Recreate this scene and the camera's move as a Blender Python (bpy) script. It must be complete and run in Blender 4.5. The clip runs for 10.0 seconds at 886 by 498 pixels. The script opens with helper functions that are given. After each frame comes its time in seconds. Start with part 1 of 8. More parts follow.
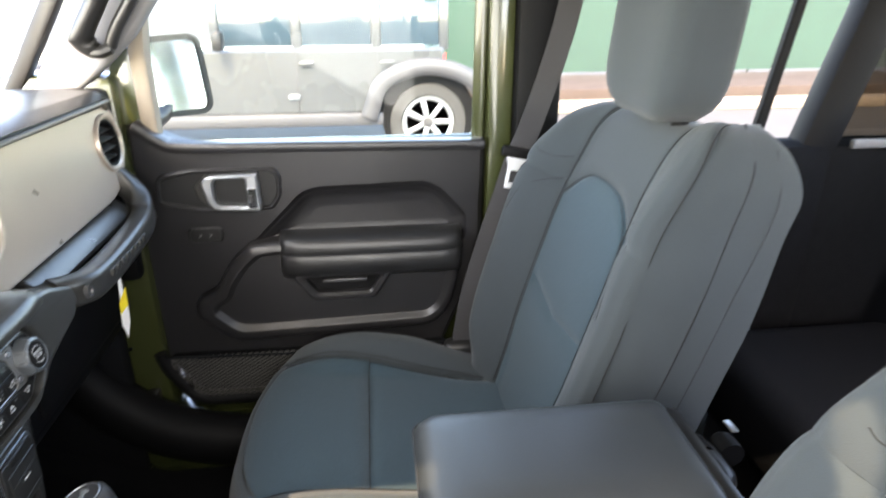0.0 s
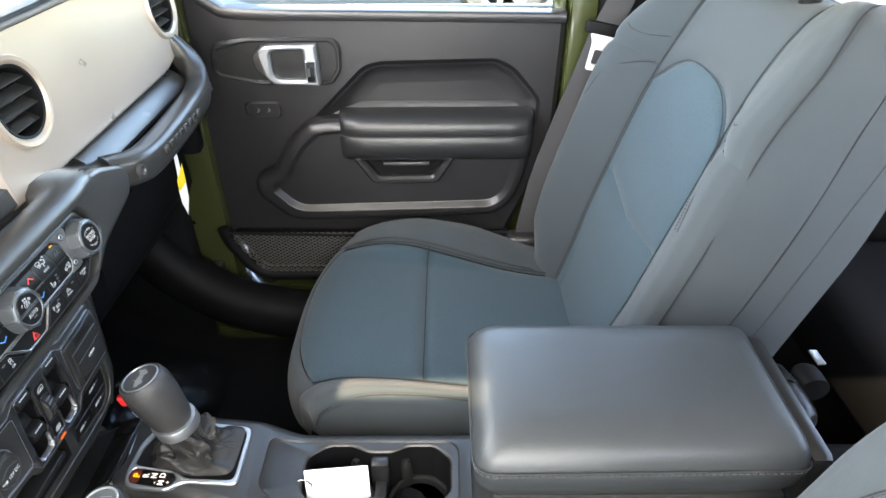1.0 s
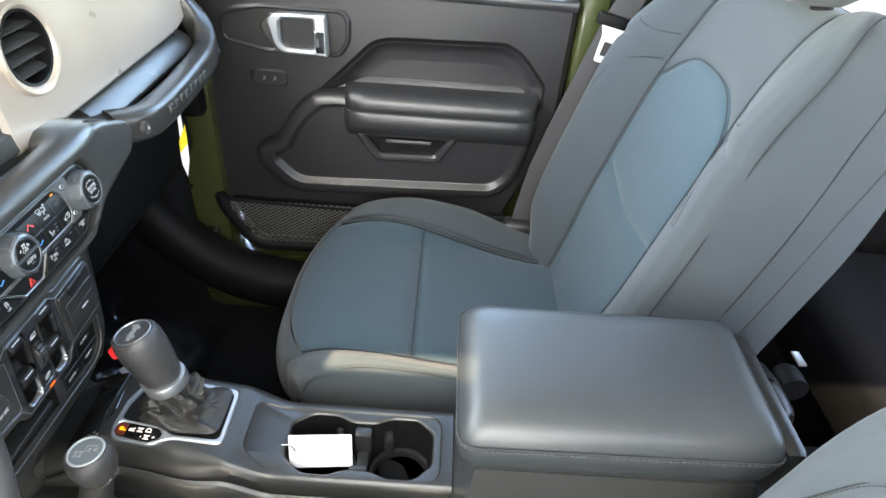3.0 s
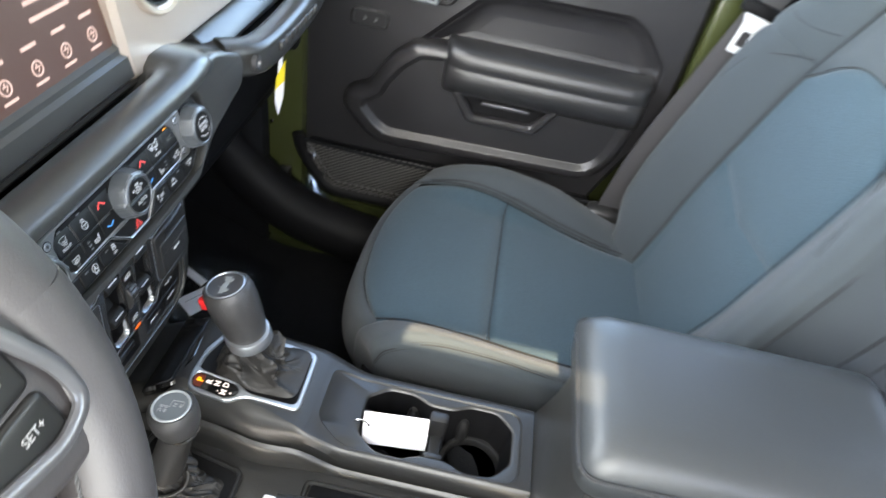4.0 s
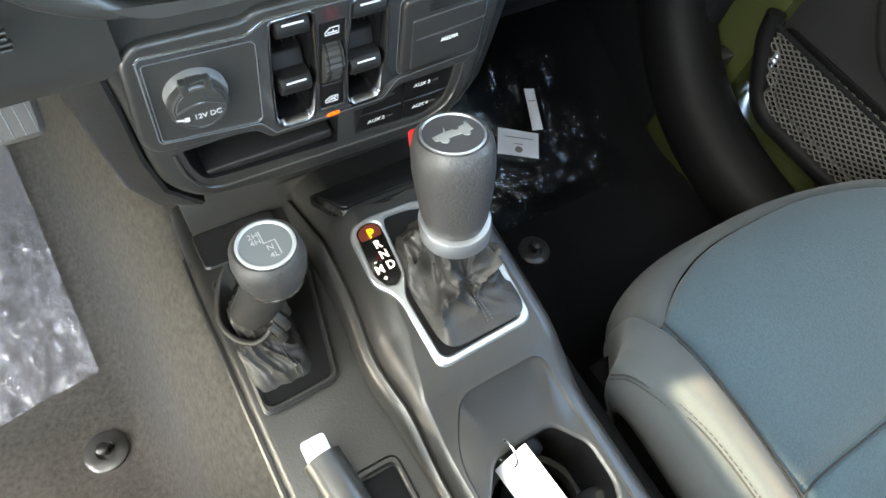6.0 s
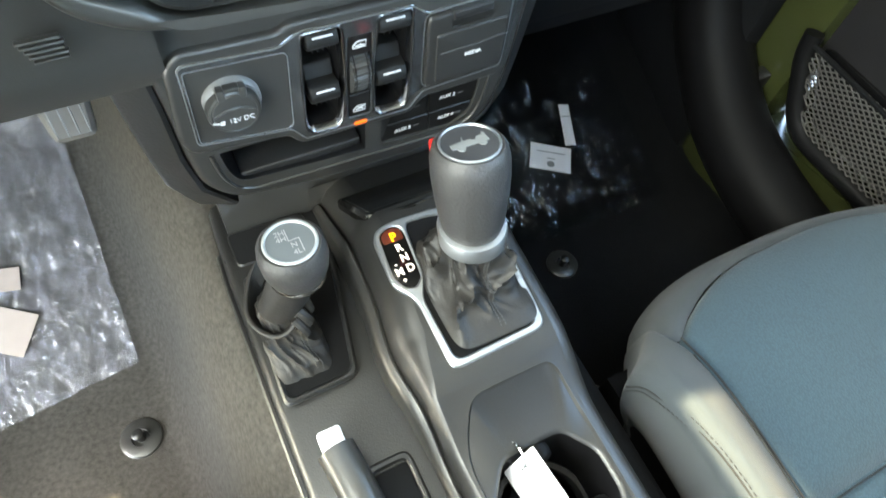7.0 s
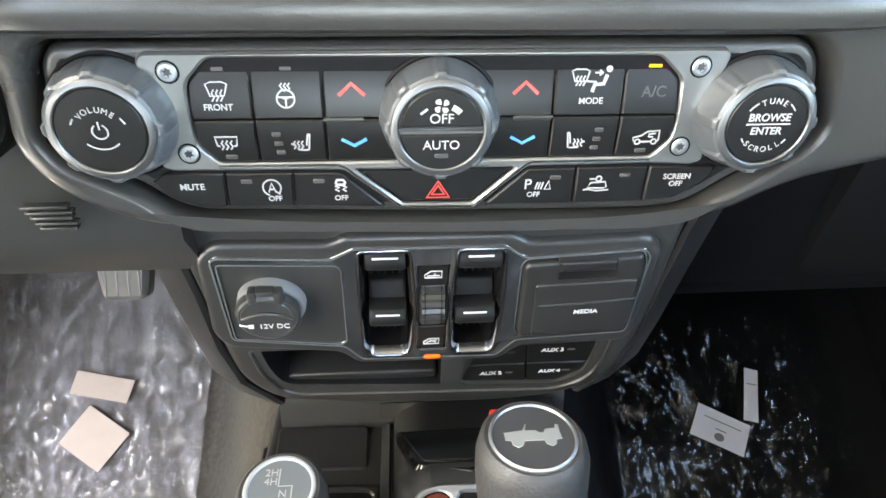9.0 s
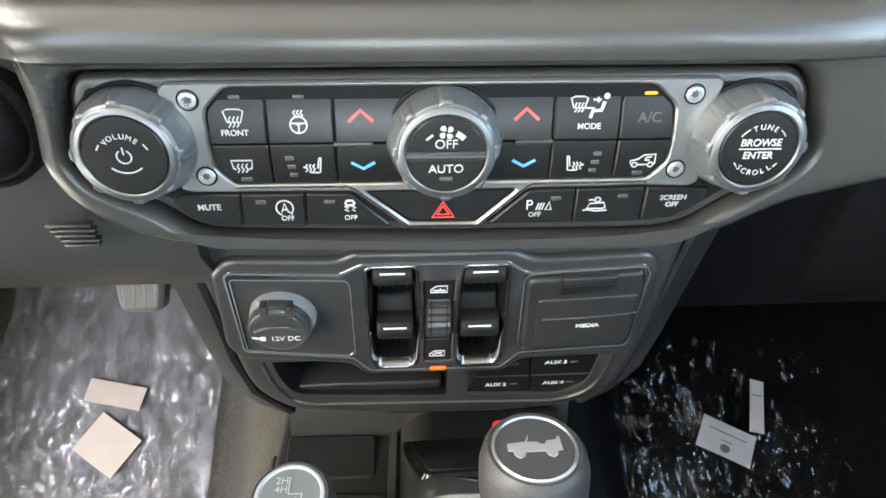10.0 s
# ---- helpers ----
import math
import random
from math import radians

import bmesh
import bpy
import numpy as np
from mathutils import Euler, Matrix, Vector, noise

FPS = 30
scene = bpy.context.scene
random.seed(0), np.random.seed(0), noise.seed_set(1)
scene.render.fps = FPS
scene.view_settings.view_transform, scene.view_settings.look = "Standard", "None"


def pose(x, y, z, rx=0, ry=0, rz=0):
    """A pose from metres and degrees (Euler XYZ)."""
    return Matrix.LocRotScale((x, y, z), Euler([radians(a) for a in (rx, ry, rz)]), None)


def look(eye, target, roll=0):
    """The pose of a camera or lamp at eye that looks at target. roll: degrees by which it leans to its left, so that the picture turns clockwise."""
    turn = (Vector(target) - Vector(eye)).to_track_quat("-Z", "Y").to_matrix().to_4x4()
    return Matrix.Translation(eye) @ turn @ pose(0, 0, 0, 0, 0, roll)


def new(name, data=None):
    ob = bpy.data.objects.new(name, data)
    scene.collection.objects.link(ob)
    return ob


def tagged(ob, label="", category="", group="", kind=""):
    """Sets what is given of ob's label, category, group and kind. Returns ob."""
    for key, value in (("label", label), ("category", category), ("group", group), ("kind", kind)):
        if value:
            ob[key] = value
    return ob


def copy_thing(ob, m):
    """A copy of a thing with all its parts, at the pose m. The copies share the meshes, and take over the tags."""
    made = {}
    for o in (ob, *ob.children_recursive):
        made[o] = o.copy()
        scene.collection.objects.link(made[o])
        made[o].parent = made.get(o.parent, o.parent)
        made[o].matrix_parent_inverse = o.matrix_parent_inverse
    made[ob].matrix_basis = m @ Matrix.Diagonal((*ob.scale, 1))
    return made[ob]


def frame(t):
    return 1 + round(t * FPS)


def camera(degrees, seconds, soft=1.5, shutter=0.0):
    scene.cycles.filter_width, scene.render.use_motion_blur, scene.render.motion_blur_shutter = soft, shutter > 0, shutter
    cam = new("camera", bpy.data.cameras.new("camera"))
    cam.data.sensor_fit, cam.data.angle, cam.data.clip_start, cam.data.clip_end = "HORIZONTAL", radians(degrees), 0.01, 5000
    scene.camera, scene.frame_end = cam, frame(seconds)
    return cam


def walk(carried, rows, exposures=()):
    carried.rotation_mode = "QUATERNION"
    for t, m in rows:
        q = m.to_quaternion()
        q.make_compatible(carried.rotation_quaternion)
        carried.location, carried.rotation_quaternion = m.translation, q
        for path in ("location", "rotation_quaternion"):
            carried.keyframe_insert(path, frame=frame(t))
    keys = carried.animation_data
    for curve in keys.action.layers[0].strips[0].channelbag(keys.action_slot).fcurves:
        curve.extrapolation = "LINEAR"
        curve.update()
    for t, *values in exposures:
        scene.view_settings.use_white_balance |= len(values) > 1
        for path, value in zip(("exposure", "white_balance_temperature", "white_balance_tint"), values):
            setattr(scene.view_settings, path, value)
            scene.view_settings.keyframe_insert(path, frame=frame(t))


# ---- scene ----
from mathutils import geometry

cam = camera(71.3, 10.0, soft=1.5, shutter=0.35)
PATH = [
    (0, (-0.535, -0.415, 1.002), (0.635, -0.55, 0.509), -0.1),
    (0.5, (-0.473, -0.416, 1.013), (1.23, -0.426, -0.035), -0.4),
    (1, (-0.459, -0.422, 0.999), (1.19, -0.415, -0.133), -0.3),
    (1.5, (-0.453, -0.424, 0.996), (1.174, -0.417, -0.168), -0.1),
    (2, (-0.455, -0.43, 0.997), (1.168, -0.426, -0.171), 0.2),
    (2.5, (-0.471, -0.429, 0.996), (1.163, -0.435, -0.158), 2.1),
    (3.8, (-0.463, -0.337, 0.992), (1.108, -0.351, -0.244), 10.2),
    (4, (-0.408, -0.303, 0.979), (1.112, -0.272, -0.32), 11.8),
    (4.2, (-0.346, -0.263, 0.947), (1.066, -0.182, -0.467), 16.1),
    (4.5, (-0.239, -0.221, 0.875), (0.951, 0.09, -0.702), 20.9),
    (5, (-0.163, -0.199, 0.794), (0.808, 0.393, -0.851), 17.8),
    (5.5, (-0.126, -0.208, 0.755), (0.643, 0.453, -0.968), 16.0),
    (5.7, (-0.129, -0.243, 0.761), (0.617, 0.459, -0.956), 15.8),
    (6.8, (-0.123, -0.284, 0.781), (0.508, 0.511, -0.942), 12.2),
    (7, (-0.122, -0.288, 0.785), (0.498, 0.551, -0.921), 11.1),
    (7.5, (-0.086, -0.21, 0.809), (0.465, 0.86, -0.788), 10.5),
    (8, (-0.029, -0.181, 0.737), (0.31, 1.174, -0.695), 7.2),
    (8.5, (-0.021, -0.197, 0.73), (0.189, 1.22, -0.666), 4.1),
    (9, (-0.017, -0.215, 0.744), (0.125, 1.212, -0.65), 2.4),
    (9.5, (-0.017, -0.217, 0.749), (0.097, 1.207, -0.651), 1.8),
    (10, (-0.016, -0.22, 0.755), (0.099, 1.226, -0.622), 1.8),
]
walk(cam, [(t, look(eye, target, roll)) for t, eye, target, roll in PATH],
     [(0.0, 4.20, 7950, 18), (0.6, 4.58, 7850, 20), (1.2, 4.94, 7700, 15), (2.5, 5.00, 7700, 14), (4.0, 4.90, 7500, 16), (4.5, 5.24, 7800, 16), (5.0, 5.54, 8100, 15), (5.7, 5.58, 8000, 12), (7.0, 5.66, 7800, 6), (8.0, 5.68, 8500, 14), (9.0, 5.58, 8550, 15), (10.0, 5.54, 8550, 15)])

# ---- light ----
SUN = Vector((-1.0, 0.22, 1.05)).normalized()
world = bpy.data.worlds.new("sky")
scene.world = world
world.use_nodes = True
wn = world.node_tree
sky = wn.nodes.new("ShaderNodeTexSky")
sky.sky_type = 'NISHITA'
sky.sun_disc = False
sky.sun_elevation = math.asin(SUN.z)
sky.sun_rotation = math.atan2(SUN.x, SUN.y)
wn.links.new(sky.outputs[0], wn.nodes["Background"].inputs[0])
wn.nodes["Background"].inputs[1].default_value = 0.15
sun_data = bpy.data.lights.new("sun", 'SUN')
sun_data.energy = 0.85
sun_data.angle = radians(0.6)
sun_data.color = (1.0, 0.89, 0.66)
sun_lamp = new("sun", sun_data)
sun_lamp.matrix_world = look(SUN * 20, (0, 0, 0))


# skylight through the windshield
front_data = bpy.data.lights.new("windshield_skylight", 'AREA')
front_data.shape = 'RECTANGLE'
front_data.size, front_data.size_y = 1.24, 0.38
front_data.energy = 1.0
front_data.color = (0.90, 1.0, 0.97)
front_lamp = new("windshield_skylight", front_data)
front_lamp.matrix_world = look((0.0, 0.195, 0.945), (0.0, -0.80, 0.68))

# area lamp added before the sun block, in place of open-door skylight
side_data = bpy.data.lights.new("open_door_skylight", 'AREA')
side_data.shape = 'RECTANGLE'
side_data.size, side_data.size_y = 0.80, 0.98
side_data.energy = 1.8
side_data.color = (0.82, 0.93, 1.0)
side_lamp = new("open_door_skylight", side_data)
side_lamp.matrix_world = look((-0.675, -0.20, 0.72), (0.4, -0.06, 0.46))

# ---- materials ----
def material(name, colour, rough=0.5, metal=0.0, grain=0.0, grain_size=0.002, vary=0.12, vary_size=0.08, coat=0.0, spec=0.5, sheen=0.0, weave=0.0, weave_size=0.003, island=0.0):
    m = bpy.data.materials.new(name)
    m.use_nodes = True
    n, l = m.node_tree.nodes, m.node_tree.links
    b = n["Principled BSDF"]
    b.inputs["Roughness"].default_value = rough
    b.inputs["Metallic"].default_value = metal
    b.inputs["Coat Weight"].default_value = coat
    b.inputs["Coat Roughness"].default_value = 0.08
    b.inputs["Specular IOR Level"].default_value = spec
    b.inputs["Sheen Weight"].default_value = sheen
    b.inputs["Sheen Roughness"].default_value = 0.6
    co = n.new("ShaderNodeTexCoord")
    big = n.new("ShaderNodeTexNoise")
    big.inputs["Scale"].default_value = 1.0 / vary_size
    big.inputs["Detail"].default_value = 5
    l.new(co.outputs["Object"], big.inputs["Vector"])
    mix = n.new("ShaderNodeMixRGB")
    mix.blend_type = 'MIX'
    mix.inputs[1].default_value = (*[c * (1 - vary) for c in colour], 1)
    mix.inputs[2].default_value = (*[min(1, c * (1 + vary)) for c in colour], 1)
    l.new(big.outputs[0], mix.inputs[0])
    l.new(mix.outputs[0], b.inputs["Base Color"])
    rr = n.new("ShaderNodeMapRange")
    rr.inputs[3].default_value = max(0.02, rough - 0.07)
    rr.inputs[4].default_value = min(1.0, rough + 0.07)
    l.new(big.outputs[0], rr.inputs[0])
    l.new(rr.outputs[0], b.inputs["Roughness"])
    height = None
    if grain > 0:
        g = n.new("ShaderNodeTexNoise")
        g.inputs["Scale"].default_value = 1.0 / grain_size
        g.inputs["Detail"].default_value = 3
        l.new(co.outputs["Object"], g.inputs["Vector"])
        height = g.outputs[0]
        strength = grain
    if weave > 0:
        v = n.new("ShaderNodeTexVoronoi")
        v.inputs["Scale"].default_value = 1.0 / weave_size
        v.inputs["Randomness"].default_value = 1.0
        l.new(co.outputs["Object"], v.inputs["Vector"])
        height = v.outputs["Distance"]
        strength = weave
        dark = n.new("ShaderNodeMixRGB")
        dark.blend_type = 'MULTIPLY'
        ramp = n.new("ShaderNodeMapRange")
        ramp.inputs[1].default_value, ramp.inputs[2].default_value = 0.0, 0.7
        ramp.inputs[3].default_value, ramp.inputs[4].default_value = 1.10, 0.84
        l.new(v.outputs["Distance"], ramp.inputs[0])
        dark.inputs[0].default_value = 1.0
        l.new(mix.outputs[0], dark.inputs[1])
        l.new(ramp.outputs[0], dark.inputs[2])
        l.new(dark.outputs[0], b.inputs["Base Color"])
    if height is not None:
        bump = n.new("ShaderNodeBump")
        bump.inputs["Strength"].default_value = strength
        bump.inputs["Distance"].default_value = 0.0006
        l.new(height, bump.inputs["Height"])
        l.new(bump.outputs[0], b.inputs["Normal"])
    return m


def glow(name, colour, strength):
    m = bpy.data.materials.new(name)
    m.use_nodes = True
    b = m.node_tree.nodes["Principled BSDF"]
    b.inputs["Base Color"].default_value = (*[0.08 * c for c in colour], 1)
    b.inputs["Emission Color"].default_value = (*colour, 1)
    b.inputs["Emission Strength"].default_value = strength
    return m


def film_material(name, tint, gloss, veiled, rough, tilt_most):
    """Thin clear film, crumpled into small facets: see-through, faintly milky, each facet glinting its own way."""
    m = bpy.data.materials.new(name)
    m.use_nodes = True
    n, l = m.node_tree.nodes, m.node_tree.links
    n.remove(n["Principled BSDF"])
    clear, shine, veil = n.new("ShaderNodeBsdfTransparent"), n.new("ShaderNodeBsdfGlossy"), n.new("ShaderNodeBsdfDiffuse")
    clear.inputs[0].default_value = (*tint, 1)
    shine.inputs["Roughness"].default_value = rough
    veil.inputs[0].default_value = (0.50, 0.495, 0.57, 1)
    co, geo = n.new("ShaderNodeTexCoord"), n.new("ShaderNodeNewGeometry")
    warp = n.new("ShaderNodeTexNoise")
    warp.inputs["Scale"].default_value = 22
    warp.inputs["Detail"].default_value = 4
    l.new(co.outputs["Object"], warp.inputs["Vector"])
    shift = n.new("ShaderNodeVectorMath")
    shift.operation = 'MULTIPLY_ADD'
    shift.inputs[1].default_value = (0.045, 0.045, 0.045)
    l.new(warp.outputs["Color"], shift.inputs[0])
    l.new(co.outputs["Object"], shift.inputs[2])
    lean = geo.outputs["Normal"]
    for scale, amount, stretch in ((120, tilt_most, (1.0, 0.32, 0.7)), (210, tilt_most * 0.8, (1.0, 0.5, 1.0))):
        turn = n.new("ShaderNodeMapping")
        turn.inputs["Scale"].default_value = stretch
        turn.inputs["Rotation"].default_value = (0, 0, 0.55)
        l.new(shift.outputs[0], turn.inputs["Vector"])
        cell = n.new("ShaderNodeTexVoronoi")
        cell.inputs["Scale"].default_value = scale
        l.new(turn.outputs[0], cell.inputs["Vector"])
        mid = n.new("ShaderNodeVectorMath")
        mid.operation = 'SUBTRACT'
        mid.inputs[1].default_value = (0.5, 0.5, 0.5)
        l.new(cell.outputs["Color"], mid.inputs[0])
        add = n.new("ShaderNodeVectorMath")
        add.operation = 'MULTIPLY_ADD'
        add.inputs[1].default_value = (amount, amount, amount)
        l.new(mid.outputs[0], add.inputs[0])
        l.new(lean, add.inputs[2])
        lean = add.outputs[0]
    unit = n.new("ShaderNodeVectorMath")
    unit.operation = 'NORMALIZE'
    l.new(lean, unit.inputs[0])
    l.new(unit.outputs[0], shine.inputs["Normal"])
    streak_map, streak = n.new("ShaderNodeMapping"), n.new("ShaderNodeTexNoise")
    streak_map.inputs["Scale"].default_value = (1.0, 0.28, 0.6)
    streak_map.inputs["Rotation"].default_value = (0, 0, 0.35)
    l.new(shift.outputs[0], streak_map.inputs["Vector"])
    streak.inputs["Scale"].default_value = 95
    streak.inputs["Detail"].default_value = 7
    streak.inputs["Roughness"].default_value = 0.62
    l.new(streak_map.outputs[0], streak.inputs["Vector"])
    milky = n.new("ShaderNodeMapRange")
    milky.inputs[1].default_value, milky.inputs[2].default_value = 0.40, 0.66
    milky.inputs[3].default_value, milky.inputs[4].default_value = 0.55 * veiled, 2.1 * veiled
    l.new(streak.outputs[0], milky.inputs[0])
    a, b = n.new("ShaderNodeMixShader"), n.new("ShaderNodeMixShader")
    l.new(milky.outputs[0], a.inputs[0])
    l.new(clear.outputs[0], a.inputs[1])
    l.new(veil.outputs[0], a.inputs[2])
    b.inputs[0].default_value = gloss
    l.new(a.outputs[0], b.inputs[1])
    l.new(shine.outputs[0], b.inputs[2])
    l.new(b.outputs[0], n["Material Output"].inputs[0])
    return m


def glass_material(name, tint, gloss=0.06):
    m = bpy.data.materials.new(name)
    m.use_nodes = True
    n, l = m.node_tree.nodes, m.node_tree.links
    n.remove(n["Principled BSDF"])
    clear, shine, mixer = n.new("ShaderNodeBsdfTransparent"), n.new("ShaderNodeBsdfGlossy"), n.new("ShaderNodeMixShader")
    clear.inputs[0].default_value = (*tint, 1)
    shine.inputs["Roughness"].default_value = 0.02
    mixer.inputs[0].default_value = gloss
    l.new(clear.outputs[0], mixer.inputs[1])
    l.new(shine.outputs[0], mixer.inputs[2])
    l.new(mixer.outputs[0], n["Material Output"].inputs[0])
    return m


PLASTIC = material("grained_black_plastic", (0.0145, 0.0145, 0.0148), 0.34, spec=0.42, grain=0.35, grain_size=0.0016, vary=0.10)
PLASTIC_GREY = material("soft_charcoal_plastic", (0.0285, 0.0283, 0.0272), 0.30, grain=0.14, grain_size=0.0010, vary=0.10)
PLASTIC_DECK = material("satin_dark_console_plastic", (0.0185, 0.0183, 0.0178), 0.36, grain=0.2, grain_size=0.0012, vary=0.10)
TONGUE = material("bright_plated_tongue", (0.78, 0.79, 0.80), 0.35, metal=0.4, vary=0.05)
PLASTIC_DOOR = material("charcoal_door_plastic", (0.0165, 0.0160, 0.0172), 0.31, grain=0.35, grain_size=0.0015, vary=0.10)
# black plastic with base and specular cut further to hold shade
PLASTIC_SHADE_BLACK = material("shade_deepened_black_plastic", (0.005, 0.005, 0.0055), 0.55, spec=0.12, grain=0.2, grain_size=0.0015)
BUTTON = material("satin_black_button", (0.006, 0.006, 0.006), 0.34, spec=0.35, grain=0.04, grain_size=0.0008, vary=0.08)
SWITCH_BLACK = material("matt_black_switch", (0.0065, 0.0065, 0.0065), 0.55, spec=0.25, grain=0.1, grain_size=0.0008)
GLOSS = material("piano_black", (0.006, 0.006, 0.006), 0.08, vary=0.05, coat=0.5)
SILVER = material("brushed_dark_silver", (0.30, 0.30, 0.295), 0.30, metal=0.85, vary=0.06, grain=0.1, grain_size=0.0006)
SATIN = material("satin_silver_trim", (0.40, 0.42, 0.44), 0.42, metal=0.9, vary=0.05)
PALE_PLASTIC = material("pale_grey_plastic", (0.17, 0.172, 0.175), 0.35, vary=0.06)
WHEEL_SKIN = material("brown_black_wheel_leather", (0.0225, 0.0200, 0.0203), 0.52, grain=0.25, grain_size=0.0015, vary=0.10)
AMBER_LENS = glow("amber_lit_lens", (1.0, 0.10, 0.0), 0.0006)
VINYL = material("soft_black_vinyl", (0.014, 0.0142, 0.015), 0.36, grain=0.3, grain_size=0.0018, vary=0.08)
CHROME = material("bright_chrome", (0.80, 0.81, 0.83), 0.10, metal=1.0, vary=0.04)
TRIM_RIM = material("smoky_chrome_rim", (0.22, 0.225, 0.235), 0.22, metal=1.0, vary=0.05)
TRIM_SILVER = material("satin_mid_silver", (0.42, 0.425, 0.43), 0.22, metal=1.0, vary=0.06, grain=0.08, grain_size=0.0008)
GUN = material("gunmetal_trim", (0.10, 0.10, 0.105), 0.30, metal=0.6, vary=0.06)
PAINT_DASH = material("champagne_silver_dash_paint", (0.47, 0.395, 0.335), 0.30, metal=0.55, vary=0.05, grain=0.08, grain_size=0.0008)
RING = material("thin_satin_knob_ring", (0.145, 0.150, 0.155), 0.40, metal=0.85, vary=0.05)
PILLAR_GREY = material("pale_grey_pillar_plastic", (0.17, 0.165, 0.170), 0.5, grain=0.3, grain_size=0.0016, vary=0.08)
PEDAL = material("worn_grey_pedal", (0.075, 0.069, 0.064), 0.6, vary=0.3, vary_size=0.01)
FABRIC = material("blue_grey_insert_cloth", (0.0255, 0.0495, 0.0635), 0.88, vary=0.10, sheen=0.12, weave=0.5, weave_size=0.0022, spec=0.2)
FABRIC_SIDE = material("grey_bolster_cloth", (0.031, 0.039, 0.044), 0.86, vary=0.08, sheen=0.12, grain=0.5, grain_size=0.0012, spec=0.2)
# dark cloth, lowered further so the rear shade sits in its tone
FABRIC_SHADE = material("shade_dark_bench_cloth", (0.0085, 0.009, 0.010), 0.9, vary=0.15, grain=0.4, grain_size=0.0015, spec=0.1)
SEAM_CORD = material("dark_seam_cord", (0.007, 0.008, 0.009), 0.9)
SIDE_CORD = material("grey_seam_cord", (0.021, 0.025, 0.028), 0.9)
THREAD = material("dark_thread", (0.013, 0.014, 0.016), 0.8)
THREAD_PALE = material("grey_thread", (0.055, 0.055, 0.055), 0.75)
LEATHERETTE = material("black_leatherette", (0.025, 0.028, 0.030), 0.42, grain=0.30, grain_size=0.0022, vary=0.08)
BOOT = material("creased_black_leather_boot", (0.021, 0.0198, 0.0187), 0.52, spec=0.42, grain=0.5, grain_size=0.0028, vary=0.15)
RUBBER_KNOB = material("smoky_ribbed_rubber", (0.060, 0.066, 0.072), 0.34, vary=0.25, vary_size=0.012, coat=0.15)
KNOB_SKIN = material("dark_grained_knob", (0.034, 0.033, 0.033), 0.48, grain=0.7, grain_size=0.0022, vary=0.06)
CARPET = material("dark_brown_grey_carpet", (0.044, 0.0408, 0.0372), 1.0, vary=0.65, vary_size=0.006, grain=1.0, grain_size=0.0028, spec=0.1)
# carpet copy with the shade of footwell and rear put into its colour
CARPET_SHADE = material("shade_black_carpet", (0.0075, 0.008, 0.009), 1.0, vary=0.3, vary_size=0.02, grain=1.0, grain_size=0.002, spec=0.1)
GREEN = material("dark_green_body_paint", (0.036, 0.042, 0.0145), 0.22, vary=0.06, coat=0.6)
PAPER = material("white_card", (0.78, 0.77, 0.79), 0.5, vary=0.03)
PAPER_PINK = material("faded_pinkish_paper", (0.34, 0.28, 0.255), 0.7, vary=0.10, vary_size=0.02)
PRINT = material("grey_print", (0.20, 0.20, 0.20), 0.7)
YELLOW = material("yellow_tag_paper", (0.80, 0.62, 0.03), 0.5, vary=0.05)
RED = material("red_plastic", (0.62, 0.02, 0.02), 0.35)
MARK = material("white_print", (0.33, 0.33, 0.33), 0.5, vary=0.03)
MARK_DIM = material("dim_grey_lens", (0.045, 0.045, 0.045), 0.4)
MARK_RED = material("red_print", (0.75, 0.06, 0.05), 0.45)
MARK_BLUE = material("blue_print", (0.05, 0.28, 0.62), 0.45)
PLATE_RING = material("pale_satin_ring", (0.40, 0.42, 0.43), 0.42, metal=0.3, vary=0.05)
DISC_GREY = material("blue_grey_disc", (0.115, 0.128, 0.135), 0.40, vary=0.05)
ICON_GREY = material("grey_emblem", (0.24, 0.25, 0.25), 0.5, metal=0.3)
MARK_BRIGHT = material("bright_white_print", (0.50, 0.50, 0.50), 0.45, vary=0.03)
TRIM_DARK = material("smoky_gunmetal_plate", (0.085, 0.09, 0.095), 0.16, metal=0.75, vary=0.06, coat=0.3)
ORANGE_BRIGHT = glow("bright_orange_lamp", (1.0, 0.16, 0.01), 0.045)
AMBER = glow("amber_lamp", (1.0, 0.38, 0.01), 0.09)
ORANGE = glow("orange_lamp", (1.0, 0.18, 0.01), 0.04)
LIT_WHITE = glow("lit_white_letters", (0.95, 0.92, 0.9), 0.05)
ICON_LIT = glow("dim_screen_icons", (0.95, 0.72, 0.68), 0.032)
DISPLAY = glow("dim_touch_display", (0.06, 0.030, 0.024), 0.06)
BELT = material("grey_webbing", (0.034, 0.033, 0.035), 0.75, grain=0.8, grain_size=0.0016, vary=0.05)
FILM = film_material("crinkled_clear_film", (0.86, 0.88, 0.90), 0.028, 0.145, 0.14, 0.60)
# copy of the film without milkiness, to imitate the shaded passenger side
FILM_SHADE = film_material("clear_film_shade_copy", (0.90, 0.92, 0.94), 0.036, 0.0, 0.055, 0.38)
GLASS = glass_material("window_glass", (0.93, 0.97, 0.95), 0.012)
TINTED = glass_material("tinted_glass", (0.30, 0.28, 0.25), 0.03)
ASPHALT = material("sunlit_asphalt", (0.070, 0.067, 0.063), 0.9, vary=0.2, vary_size=0.5, grain=0.8, grain_size=0.01)
TAN = material("tan_concrete_kerb", (0.24, 0.20, 0.155), 0.9, vary=0.12, vary_size=0.4)
